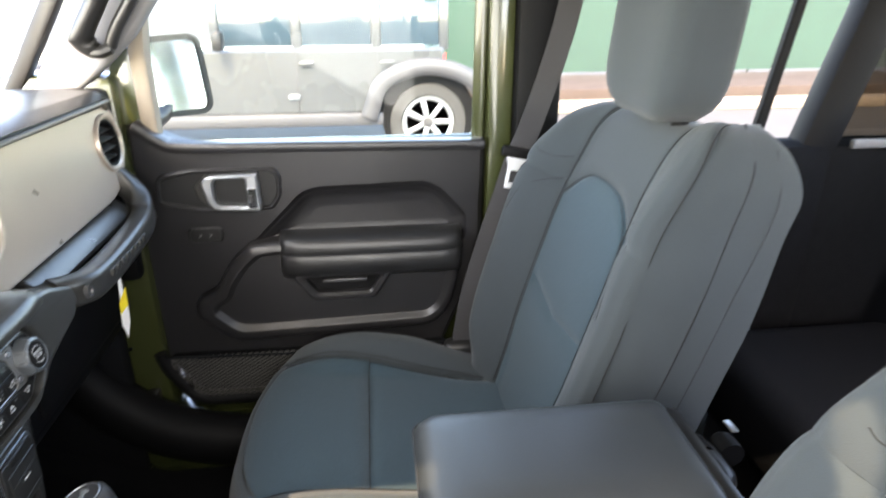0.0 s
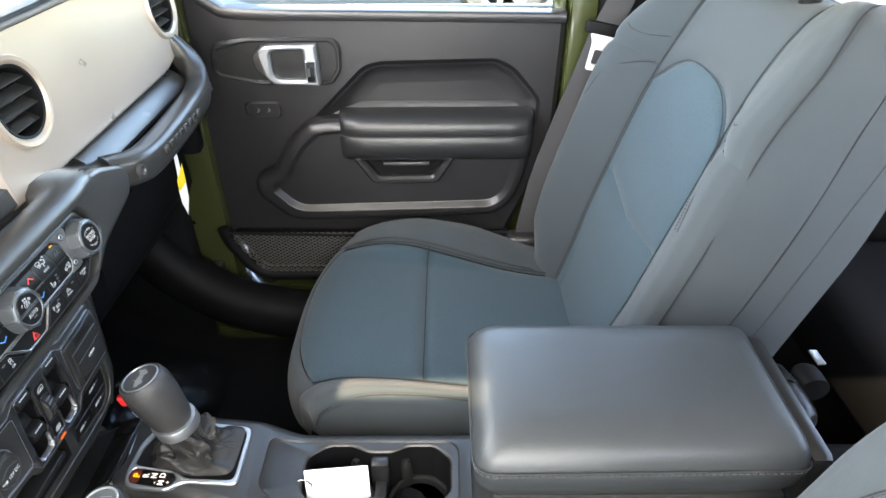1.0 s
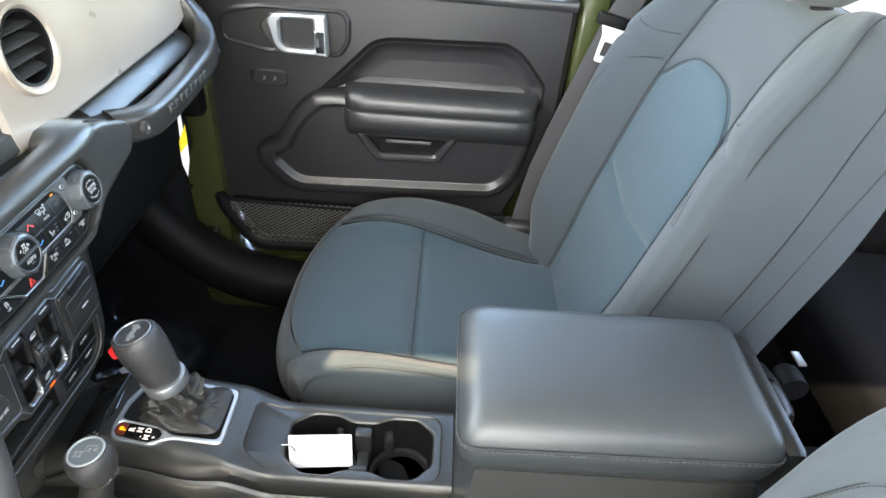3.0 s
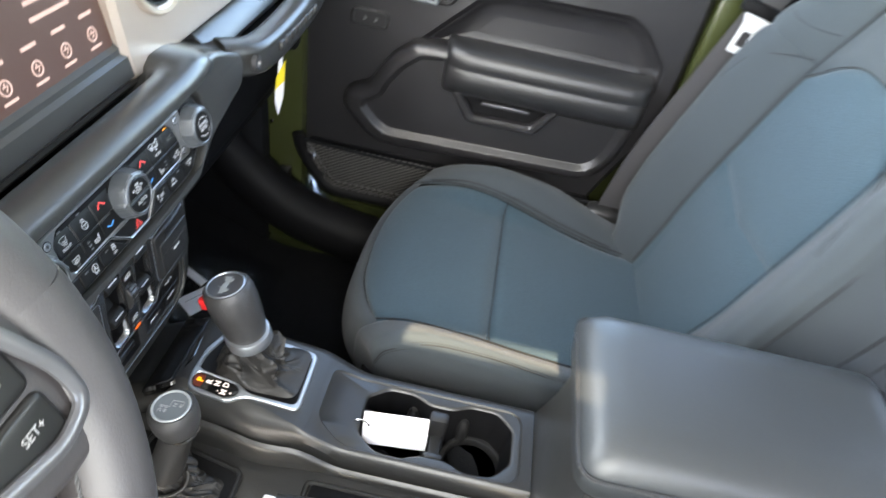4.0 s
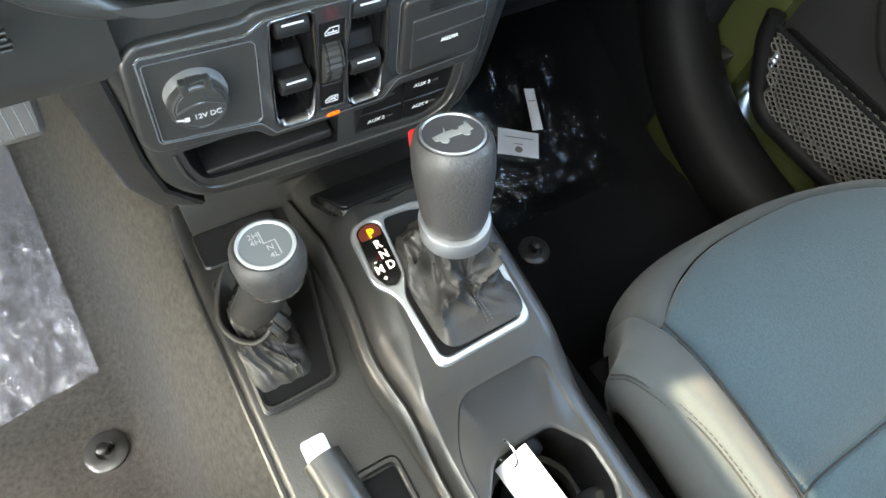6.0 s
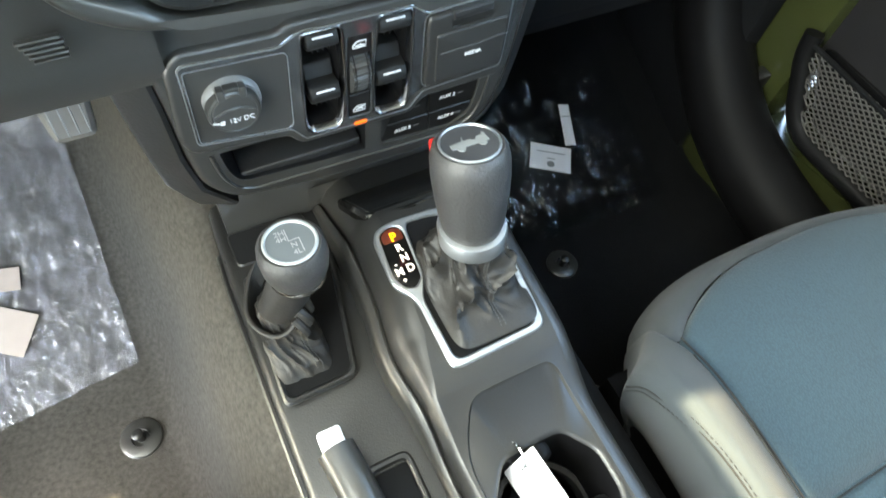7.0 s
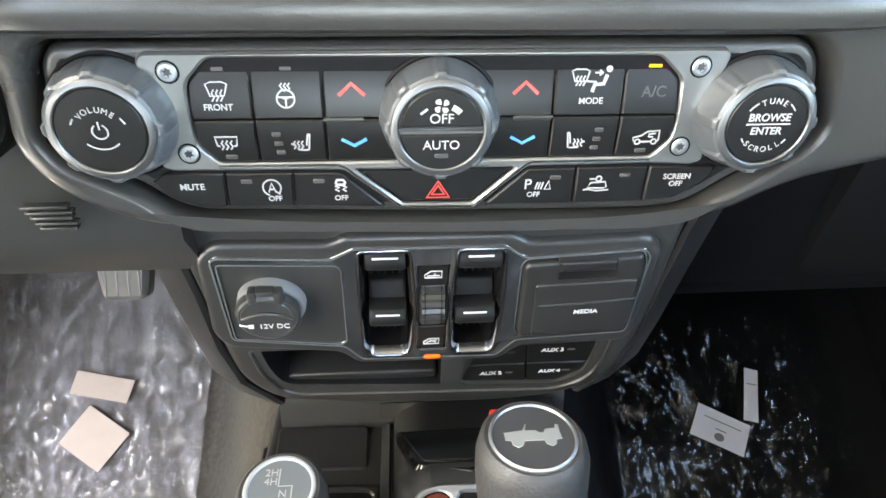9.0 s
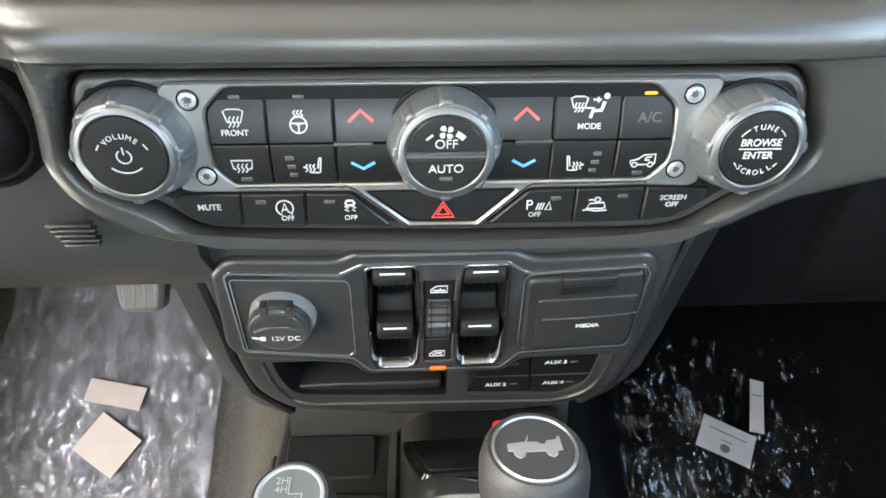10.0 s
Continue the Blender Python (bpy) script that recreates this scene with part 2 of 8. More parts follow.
SOIL = material("brown_planting_soil", (0.05, 0.037, 0.029), 1.0, vary=0.3, vary_size=0.3)
TARP = material("green_fence_screen", (0.020, 0.050, 0.036), 0.8, vary=0.2, vary_size=0.6)
CAR_PAINT = material("silver_grey_car_paint", (0.055, 0.060, 0.064), 0.28, vary=0.04, vary_size=0.5, coat=0.7)
CAR_DARK = material("car_black_cladding", (0.05, 0.05, 0.055), 0.5)
TYRE = material("tyre_rubber", (0.03, 0.03, 0.03), 0.8, vary=0.15)
CAR_GLASS = material("tinted_car_glass", (0.03, 0.05, 0.065), 0.06, coat=0.5)
HEADLINER = material("grey_headliner", (0.55, 0.54, 0.52), 0.95, vary=0.06, grain=0.4, grain_size=0.003)
LEAF = material("leaf_green", (0.05, 0.08, 0.018), 0.7, vary=0.4, vary_size=0.15)

# ---- builders ----
PLACE = {}


def thing(name, loc, label, category, group="", kind=""):
    e = new(name)
    e.empty_display_size = 0.02
    e.location = loc
    PLACE[e.name] = Matrix.Translation(loc)
    return tagged(e, label, category, group, kind)


def mesh_of(bm, name, mat, sharp=38):
    bmesh.ops.recalc_face_normals(bm, faces=bm.faces)
    limit = radians(sharp)
    for f in bm.faces:
        f.smooth = True
    for e in bm.edges:
        if len(e.link_faces) == 2 and e.calc_face_angle(0) > limit:
            e.smooth = False
    me = bpy.data.meshes.new(name)
    bm.to_mesh(me)
    bm.free()
    me.materials.append(mat)
    return me


def part(name, bm, mat, parent, label="", sharp=38):
    """One mesh under a thing, its points given in the world."""
    base = PLACE[parent.name]
    bm.transform(base.inverted())
    ob = new(name, mesh_of(bm, name, mat, sharp))
    ob.parent = parent
    PLACE[ob.name] = base
    return tagged(ob, label)


def solo(name, bm, mat, loc, label, category, group="", kind="", sharp=38):
    """One mesh that is a thing by itself."""
    m = Matrix.Translation(loc)
    bm.transform(m.inverted())
    ob = new(name, mesh_of(bm, name, mat, sharp))
    ob.location = loc
    PLACE[ob.name] = m
    return tagged(ob, label, category, group, kind)


def join(*bms):
    out = bms[0]
    for b in bms[1:]:
        me = bpy.data.meshes.new("tmp")
        b.to_mesh(me)
        out.from_mesh(me)
        bpy.data.meshes.remove(me)
        b.free()
    return out


def moved(bm, m):
    bm.transform(m)
    return bm


def rbox(lo, hi, r=0.003, seg=2, m=None):
    bm = bmesh.new()
    c = [(a + b) / 2 for a, b in zip(lo, hi)]
    s = [max(1e-4, b - a) for a, b in zip(lo, hi)]
    bmesh.ops.create_cube(bm, size=1, matrix=Matrix.Translation(c) @ Matrix.Diagonal((*s, 1)))
    r = min(r, min(s) * 0.45)
    if r > 0:
        bmesh.ops.bevel(bm, geom=bm.edges[:], offset=r, segments=seg, profile=0.5, affect='EDGES')
    if m is not None:
        bm.transform(m)
    return bm


def loft(rings, caps=True, closed=True):
    bm = bmesh.new()
    rows = [[bm.verts.new(p) for p in ring] for ring in rings]
    k = len(rows[0])
    for a, b in zip(rows, rows[1:]):
        for i in range(k if closed else k - 1):
            j = (i + 1) % k
            bm.faces.new((a[i], a[j], b[j], b[i]))
    if caps and closed:
        bm.faces.new(rows[0])
        bm.faces.new(rows[-1])
    return bm


def ring_lathe(profile, n=44, m=None):
    """A turned ring with an open middle."""
    rings = [[(r * math.cos(2 * math.pi * i / n), r * math.sin(2 * math.pi * i / n), z) for i in range(n)] for r, z in list(profile) + [profile[0]]]
    bm = loft(rings, caps=False)
    bmesh.ops.remove_doubles(bm, verts=bm.verts, dist=1e-6)
    if m is not None:
        bm.transform(m)
    return bm


def grid(fn, nu, nv):
    bm = bmesh.new()
    rows = [[bm.verts.new(fn(i / nu, j / nv)) for i in range(nu + 1)] for j in range(nv + 1)]
    for a, b in zip(rows, rows[1:]):
        for i in range(nu):
            bm.faces.new((a[i], a[i + 1], b[i + 1], b[i]))
    return bm


def lathe(profile, n=32, m=None, wobble=None):
    """Radius, height rows turned about z; closed with a disc at both ends."""
    rings = []
    for r, z in profile:
        ring = []
        for i in range(n):
            a = 2 * math.pi * i / n
            q = r * (wobble(a, z) if wobble else 1.0)
            ring.append((q * math.cos(a), q * math.sin(a), z))
        rings.append(ring)
    bm = loft(rings)
    if m is not None:
        bm.transform(m)
    return bm


def sweep(points, rx, rz=None, n=12, flat=False, up=(0, 0, 1), taper=None):
    """A bar along points with an oval (or flat) section."""
    rz = rx if rz is None else rz
    pts = [Vector(p) for p in points]
    rings = []
    for i, p in enumerate(pts):
        d = (pts[min(i + 1, len(pts) - 1)] - pts[max(i - 1, 0)]).normalized()
        side = d.cross(Vector(up))
        side = side.normalized() if side.length > 1e-6 else Vector((1, 0, 0))
        top = side.cross(d).normalized()
        k = taper(i / (len(pts) - 1)) if taper else 1.0
        ring = []
        for j in range(n):
            a = 2 * math.pi * (j + 0.5) / n
            c, s = math.cos(a), math.sin(a)
            if flat:
                c, s = math.copysign(abs(c) ** 0.45, c), math.copysign(abs(s) ** 0.45, s)
            ring.append(p + side * (rx * k * c) + top * (rz * k * s))
        rings.append(ring)
    return loft(rings)


def smooth_path(points, n=8):
    """Points on a soft curve through the given ones."""
    p = [Vector(q) for q in points]
    p = [p[0] * 2 - p[1]] + p + [p[-1] * 2 - p[-2]]
    out = []
    for i in range(1, len(p) - 2):
        for k in range(n):
            t = k / n
            a, b, c, d = p[i - 1], p[i], p[i + 1], p[i + 2]
            out.append(0.5 * (2 * b + (c - a) * t + (2 * a - 5 * b + 4 * c - d) * t * t + (3 * b - a - 3 * c + d) * t ** 3))
    out.append(p[-2])
    return out


def rounded(points, r, seg=5):
    """An outline with rounded corners; r is one radius or one for each corner."""
    out, k = [], len(points)
    rs = r if isinstance(r, (list, tuple)) else [r] * k
    for i in range(k):
        a, b, c = Vector(points[i - 1]), Vector(points[i]), Vector(points[(i + 1) % k])
        u, v = (a - b), (c - b)
        q = min(rs[i], u.length * 0.48, v.length * 0.48)
        if q < 1e-5:
            out.append(tuple(b))
            continue
        s, e = b + u.normalized() * q, b + v.normalized() * q
        for j in range(seg + 1):
            t = j / seg
            w = s * (1 - t) ** 2 + b * (2 * t * (1 - t)) + e * t * t
            out.append((w.x, w.y))
    return out


def circle(x, y, r, n=28):
    return [(x + r * math.cos(2 * math.pi * i / n), y + r * math.sin(2 * math.pi * i / n)) for i in range(n)]


def oblong(x0, x1, y0, y1, r=0.002, seg=4):
    return rounded([(x0, y0), (x1, y0), (x1, y1), (x0, y1)], r, seg)


def inset(poly, d):
    area = sum(a[0] * b[1] - b[0] * a[1] for a, b in zip(poly, poly[1:] + poly[:1]))
    k, out = len(poly), []
    for i in range(k):
        a, b, c = Vector(poly[i - 1]), Vector(poly[i]), Vector(poly[(i + 1) % k])
        u, v = (b - a), (c - b)
        if u.length < 1e-7 or v.length < 1e-7:
            out.append(tuple(b))
            continue
        u, v = u.normalized(), v.normalized()
        nrm = Vector((-u.y, u.x)) + Vector((-v.y, v.x))
        if nrm.length < 1e-6:
            nrm = Vector((-u.y, u.x))
        nrm.normalize()
        f = d / max(0.5, nrm.dot(Vector((-u.y, u.x))))
        q = b + nrm * (f if area > 0 else -f)
        out.append((q.x, q.y))
    return out


def fill(bm, loops):
    """Flat faces between an outline and its openings."""
    flat = [v for ring in loops for v in ring]
    for tri in geometry.tessellate_polygon([[Vector((v.co.x, v.co.y, 0)) for v in ring] for ring in loops]):
        if len(set(tri)) == 3 and bm.faces.get([flat[i] for i in tri]) is None:
            bm.faces.new([flat[i] for i in tri])


def plate(outer, z0, z1, b=0.001, holes=(), m=None):
    """A flat body of any outline with softened upper edges and, where given, openings."""
    bm = bmesh.new()

    def loop(poly, z):
        vs = [bm.verts.new((x, y, z)) for x, y in poly]
        es = [bm.edges.new((vs[i], vs[(i + 1) % len(vs)])) for i in range(len(vs))]
        return vs, es

    def band(p, q):
        for i in range(len(p)):
            j = (i + 1) % len(p)
            bm.faces.new((p[i], p[j], q[j], q[i]))

    tops, bottoms = [], []
    for poly, sign in [(outer, 1)] + [(h, -1) for h in holes]:
        v0, e0 = loop(poly, z0)
        v1 = [bm.verts.new((x, y, z1 - b)) for x, y in poly]
        v2, e2 = loop(inset(poly, b * sign), z1)
        band(v0, v1)
        band(v1, v2)
        tops.append(v2)
        bottoms.append(v0)
    fill(bm, tops)
    fill(bm, bottoms)
    if m is not None:
        bm.transform(m)
    return bm


def plate_soft(outer, hole, z0, z1, r, m, seg=5):
    """A plate with one opening and fully rounded edges on both its outlines."""
    bm = bmesh.new()
    inner_ring = None
    edges = []
    for poly, sign in ((outer, 1), (hole, -1)):
        rows = [[bm.verts.new((x, y, z0)) for x, y in poly]]
        for k in range(seg + 1):
            a = math.pi / 2 * k / seg
            rows.append([bm.verts.new((x, y, z1 - r + r * math.sin(a))) for x, y in inset(poly, sign * r * (1 - math.cos(a)) * (1.0 if sign > 0 else 0.55))])
        n = len(poly)
        for p, q in zip(rows, rows[1:]):
            for i in range(n):
                j = (i + 1) % n
                bm.faces.new((p[i], p[j], q[j], q[i]))
        edges.append(rows[-1])
    fill(bm, edges)
    bm.transform(m)
    return bm


def soft_plate(outer, z0, z1, r, holes=(), m=None, seg=4):
    """A flat body with a fully rounded outer edge and, where given, crisp openings."""
    bm = bmesh.new()
    rows = [[bm.verts.new((x, y, z0)) for x, y in outer]]
    for k in range(seg + 1):
        a = math.pi / 2 * k / seg
        rows.append([bm.verts.new((x, y, z1 - r + r * math.sin(a))) for x, y in inset(outer, r * (1 - math.cos(a)))])
    tops = [rows[-1]]
    bands = [(rows, len(outer))]
    for poly in holes:
        pair = [[bm.verts.new((x, y, z)) for x, y in poly] for z in (z0, z1)]
        bands.append((pair, len(poly)))
        tops.append(pair[-1])
    for rows, n in bands:
        for p, q in zip(rows, rows[1:]):
            for i in range(n):
                j = (i + 1) % n
                bm.faces.new((p[i], p[j], q[j], q[i]))
    fill(bm, tops)
    if m is not None:
        bm.transform(m)
    return bm


def ribbons(lines, w, z=0.0, m=None, thick=0.0003):
    """Thin raised strokes in a plane."""
    bm = bmesh.new()
    for line in lines:
        pts = [Vector((*p, 0)) for p in line]
        lo, hi = [], []
        for i, p in enumerate(pts):
            closed = (pts[0] - pts[-1]).length < 1e-6
            a = pts[i - 1] if i else (pts[-2] if closed else p)
            c = pts[i + 1] if i < len(pts) - 1 else (pts[1] if closed else p)
            d = (c - a).normalized()
            s = Vector((-d.y, d.x, 0)) * w / 2
            lo.append(p - s)
            hi.append(p + s)
        rows = [[bm.verts.new((v.x, v.y, z + k)) for v in side] for side, k in ((lo, 0), (lo, thick), (hi, thick), (hi, 0))]
        for a, b in zip(rows, rows[1:]):
            for i in range(len(pts) - 1):
                bm.faces.new((a[i], a[i + 1], b[i + 1], b[i]))
    if m is not None:
        bm.transform(m)
    return bm


def arc(x, y, r, a0, a1, n=14):
    return [(x + r * math.cos(radians(a0 + (a1 - a0) * i / n)), y + r * math.sin(radians(a0 + (a1 - a0) * i / n))) for i in range(n + 1)]


def letters(text, size, m, mat, parent, name="lettering", spread=1.0, bold=0.0):
    cu = bpy.data.curves.new(name, 'FONT')
    cu.body, cu.size, cu.align_x, cu.align_y = text, size, 'CENTER', 'CENTER'
    cu.extrude = 0.00015
    cu.offset = bold
    cu.space_character = spread
    tmp = new(name, cu)
    bpy.context.view_layer.update()
    me = bpy.data.meshes.new_from_object(tmp.evaluated_get(bpy.context.evaluated_depsgraph_get()))
    bpy.data.objects.remove(tmp)
    bm = bmesh.new()
    bm.from_mesh(me)
    bpy.data.meshes.remove(me)
    bm.transform(m)
    return part(name, bm, mat, parent)


def arched(text, size, m, r, mid, step, mat, parent, name="lettering", below=False):
    """Letters set round an arc, one mesh."""
    out = None
    for i, ch in enumerate(text):
        a = mid + (i - (len(text) - 1) / 2) * step * (1 if below else -1)
        spot = Matrix.Translation((r * math.cos(radians(a)), r * math.sin(radians(a)), 0)) @ pose(0, 0, 0, 0, 0, a + 90 if below else a - 90)
        ob = letters(ch, size, m @ spot, mat, parent, name)
        if out is None:
            out = ob
        else:
            bm = bmesh.new()
            bm.from_mesh(out.data)
            bm.from_mesh(ob.data)
            bm.to_mesh(out.data)
            bm.free()
            bpy.data.objects.remove(ob)
    return out


def frame_of(origin, right, up):
    """A flat working frame: x to the right, y up, z out of the face."""
    r, u = Vector(right).normalized(), Vector(up).normalized()
    n = r.cross(u)
    m = Matrix((r, u, n)).transposed().to_4x4()
    m.translation = origin
    return m

CF = frame_of((0, -0.0045, 0.61), (1, 0, 0), (0, 0.2, 1))
SF = frame_of((0, 0.012, 0.50), (1, 0, 0), (0, -0.04, 1))
DP = frame_of((0.72, 0, 0), (0, -1, 0), (0, 0, 1))


# ---- ground and surroundings ----
GROUND = -0.72
gb = bmesh.new()
bmesh.ops.create_grid(gb, x_segments=20, y_segments=20, size=300, matrix=Matrix.Translation((0, 0, GROUND)))
solo("ground", gb, ASPHALT, (0, 0, GROUND), "pale sunlit asphalt of a parking lot", "ground", kind="structure")
solo("kerb", rbox((8.6, -30, GROUND), (8.9, -1.6, GROUND + 0.16), 0.03), TAN, (8.7, -10, GROUND), "tan concrete kerb along the planting strip", "kerb", kind="structure")
solo("planting_strip", rbox((8.9, -30, GROUND), (10.6, -1.6, GROUND + 0.32), 0.05), SOIL, (9.6, -10, GROUND), "bare brown soil strip behind the kerb", "ground", kind="structure")
fence = thing("screen_fence", (10.7, -10, GROUND), "green fabric screen fence on steel posts", "fence")
part("screen", grid(lambda u, v: (10.7 + 0.02 * math.sin(u * 60), -30 + 28.6 * u, GROUND + 0.35 + 1.75 * v), 60, 3), TARP, fence)
for i in range(12):
    part("post", lathe([(0.03, 0), (0.03, 2.2)], 10, Matrix.Translation((10.76, -30 + 2.5 * i, GROUND))), GUN, fence)


# ---- the parked car across the lane ----
def parked_car():
    x0, base = 6.1, GROUND
    car = thing("parked_suv", (8.2, 0.6, GROUND), "silver-grey boxy four-door off-road car parked outside", "car")
    prof = rounded([(-1.75, 0.52), (2.75, 0.52), (3.15, 0.55), (3.18, 1.05), (1.15, 1.12), (0.85, 1.18), (-1.75, 1.18)], 0.05)
    fr = frame_of((x0, 0.55, base), (0, 1, 0), (0, 0, 1))
    part("body", moved(plate(prof, -1.55, 0.0, 0.03), fr @ Matrix.Diagonal((1, 1, -1, 1))), CAR_PAINT, car)
    part("sill", rbox((x0 - 0.05, -0.55, base + 0.40), (x0 + 1.5, 1.75, base + 0.54), 0.03), CAR_DARK, car, "black rocker sill")
    part("roof", rbox((x0 + 0.12, -1.15, base + 1.66), (x0 + 1.45, 0.85, base + 1.80), 0.05), CAR_PAINT, car)
    for ya, yb in ((-1.15, -0.55), (-0.45, 0.25), (0.35, 1.05)):
        w = part("window", rbox((x0 + 0.07, ya, base + 1.2), (x0 + 0.10, yb, base + 1.62), 0.01), CAR_GLASS, car, "tinted side window")
    for yy in (-1.2, -0.5, 0.3, 1.1):
        part("pillar", rbox((x0 + 0.06, yy - 0.05, base + 1.15), (x0 + 0.14, yy + 0.05, base + 1.70), 0.02), CAR_PAINT, car)
    for yy in (-0.5, 0.32):
        part("door_seam", rbox((x0 - 0.004, yy - 0.008, base + 0.56), (x0 + 0.01, yy + 0.008, base + 1.17), 0.002), CAR_DARK, car)
        part("door_handle", rbox((x0 - 0.05, yy - 0.18, base + 1.02), (x0 - 0.01, yy - 0.04, base + 1.06), 0.01), CAR_PAINT, car)
        part("hinge", rbox((x0 - 0.03, yy - 0.02, base + 0.68), (x0, yy + 0.10, base + 0.73), 0.01), SATIN, car)
    for yc in (-1.02, 3.05):
        flare = part("wheel_arch", sweep(smooth_path([(x0 - 0.06, yc - 0.62, base + 0.50), (x0 - 0.08, yc - 0.46, base + 0.86), (x0 - 0.08, yc, base + 1.0), (x0 - 0.08, yc + 0.46, base + 0.86), (x0 - 0.06, yc + 0.62, base + 0.50)]), 0.06, 0.09), CAR_DARK, car, "black wheel arch flare")
        part("wheel_well", lathe([(0.50, -0.02), (0.50, 0.3)], 28, frame_of((x0 + 0.28, yc, base + 0.5), (0, -1, 0), (0, 0, 1))), PLASTIC_SHADE_BLACK, car, "dark wheel well")
        ax = frame_of((x0 - 0.02, yc, base + 0.42), (0, -1, 0), (0, 0, 1))
        wh = part("wheel", lathe([(0.27, -0.20), (0.39, -0.20), (0.42, -0.15), (0.42, -0.03), (0.40, 0.01), (0.29, 0.02), (0.27, 0.0)], 40, ax), TYRE, car, "knobbly off-road tyre")
        part("rim", lathe([(0.27, -0.02), (0.275, 0.015), (0.24, 0.012), (0.20, -0.03)], 36, ax), SATIN, wh, "silver rim ring")
        for i in range(7):
            a = i * 360 / 7
            part("spoke", moved(rbox((0.04, -0.03, -0.03), (0.24, 0.03, 0.005), 0.012), ax @ pose(0, 0, 0, 0, 0, a)), SATIN, wh)
        part("hub", lathe([(0.06, -0.03), (0.055, 0.015), (0.03, 0.02)], 20, ax), GUN, wh)
    part("tail_lamp", rbox((x0 + 0.02, -1.22, base + 0.95), (x0 + 0.2, -1.19, base + 1.12), 0.02), RED, car)
    part("mirror", rbox((x0 - 0.22, 0.98, base + 1.18), (x0 - 0.04, 1.08, base + 1.36), 0.03), PLASTIC, car)
    return car


parked_car()


def bush(x, y, h, seed):
    rnd = random.Random(seed)
    b = thing("tree", (x, y, GROUND), "leafy green tree behind the fence", "tree", "trees behind the fence")
    part("trunk", sweep([(x, y, GROUND), (x + 0.1, y, GROUND + h * 0.5), (x, y + 0.1, GROUND + h * 0.8)], 0.12, n=8, taper=lambda t: 1 - 0.6 * t), SOIL, b)
    bm = bmesh.new()
    for i in range(520):
        d = Vector((rnd.gauss(0, 1), rnd.gauss(0, 1), rnd.gauss(0, 0.8)))
        d = d.normalized() * rnd.uniform(0.3, 1.0) * h * 0.42 * (0.8 + 0.4 * noise.noise(d * 2))
        c = Vector((x, y, GROUND + h * 0.75)) + d
        m = Matrix.Translation(c) @ Euler((rnd.uniform(0, 6), rnd.uniform(0, 6), rnd.uniform(0, 6))).to_matrix().to_4x4()
        s = rnd.uniform(0.08, 0.2)
        vs = [bm.verts.new(m @ Vector(p)) for p in ((-s, 0, 0), (0, -s * 0.5, 0.02), (s, 0, 0), (0, s * 0.5, 0.02))]
        bm.faces.new(vs)
    part("crown", bm, LEAF, b)


for i, (x, y, h) in enumerate([(13, -3.5, 4.5), (14, -8, 5), (13, -13, 4.2), (14, 4.5, 5.0), (15, 10, 5.5)]):
    bush(x, y, h, 20 + i)

# ---- body shell ----
FLOOR = -0.035


def floor_height(x, y):
    """The footwells: level under the seats, then rising towards the toe board, with the tunnel between them."""
    z = FLOOR + max(0.0, y - 0.10) * 0.42 + max(0.0, y - 0.42) * 0.9
    w = max(0.0, min(1.0, (0.265 - abs(x)) / 0.135))
    tunnel = 0.27 * (w * w * (3 - 2 * w))
    return max(z, z + (tunnel if y < 0.3 else tunnel * max(0, 1 - (y - 0.3) * 0.5)))


solo("floor_driver_side", grid(lambda u, v: (-0.78 + 0.78 * u, -1.9 + 2.6 * v, floor_height(-0.78 + 0.78 * u, -1.9 + 2.6 * v) + 0.0035 * noise.noise(Vector((u * 14, v * 40, 0)))), 90, 130), CARPET,
     (-0.4, -0.4, FLOOR), "dark brown-grey carpet over the footwell and tunnel", "floor", kind="structure")
# same carpet as the driver's, its footwell shade painted in
solo("floor_passenger_side", grid(lambda u, v: (0.0 + 0.78 * u, -1.9 + 2.6 * v, floor_height(0.78 * u, -1.9 + 2.6 * v) + 0.003 * noise.noise(Vector((u * 14, v * 40, 5)))), 60, 110), CARPET_SHADE,
     (0.4, -0.4, FLOOR), "passenger footwell carpet, blackened to carry its shade", "floor", kind="structure")
solo("floor_pan", rbox((-0.8, -2.0, -0.2), (0.8, 0.9, -0.12), 0.01), PLASTIC_SHADE_BLACK, (0, -0.5, -0.2), "dark floor pan under the carpet", "floor", kind="structure")
solo("firewall", rbox((-0.78, 0.68, -0.15), (0.78, 0.72, 0.80), 0.01), PLASTIC_SHADE_BLACK, (0, 0.7, 0), "dark firewall behind the footwells", "wall", kind="structure")
solo("ceiling", rbox((-0.72, -2.0, 1.31), (0.72, -0.02, 1.36), 0.02), HEADLINER, (0, -1, 1.33), "grey hard-top roof lining", "ceiling", kind="structure")
# header hung extra low, out of view, to keep sun off the seats
solo("windshield_header", moved(rbox((-0.70, -0.02, -0.20), (0.70, 0.02, 0.08), 0.015), pose(0, -0.005, 1.29, 35, 0, 0)), HEADLINER, (0, 0, 1.3), "windshield header, deepened out of view to block the sun", "trim", kind="structure")
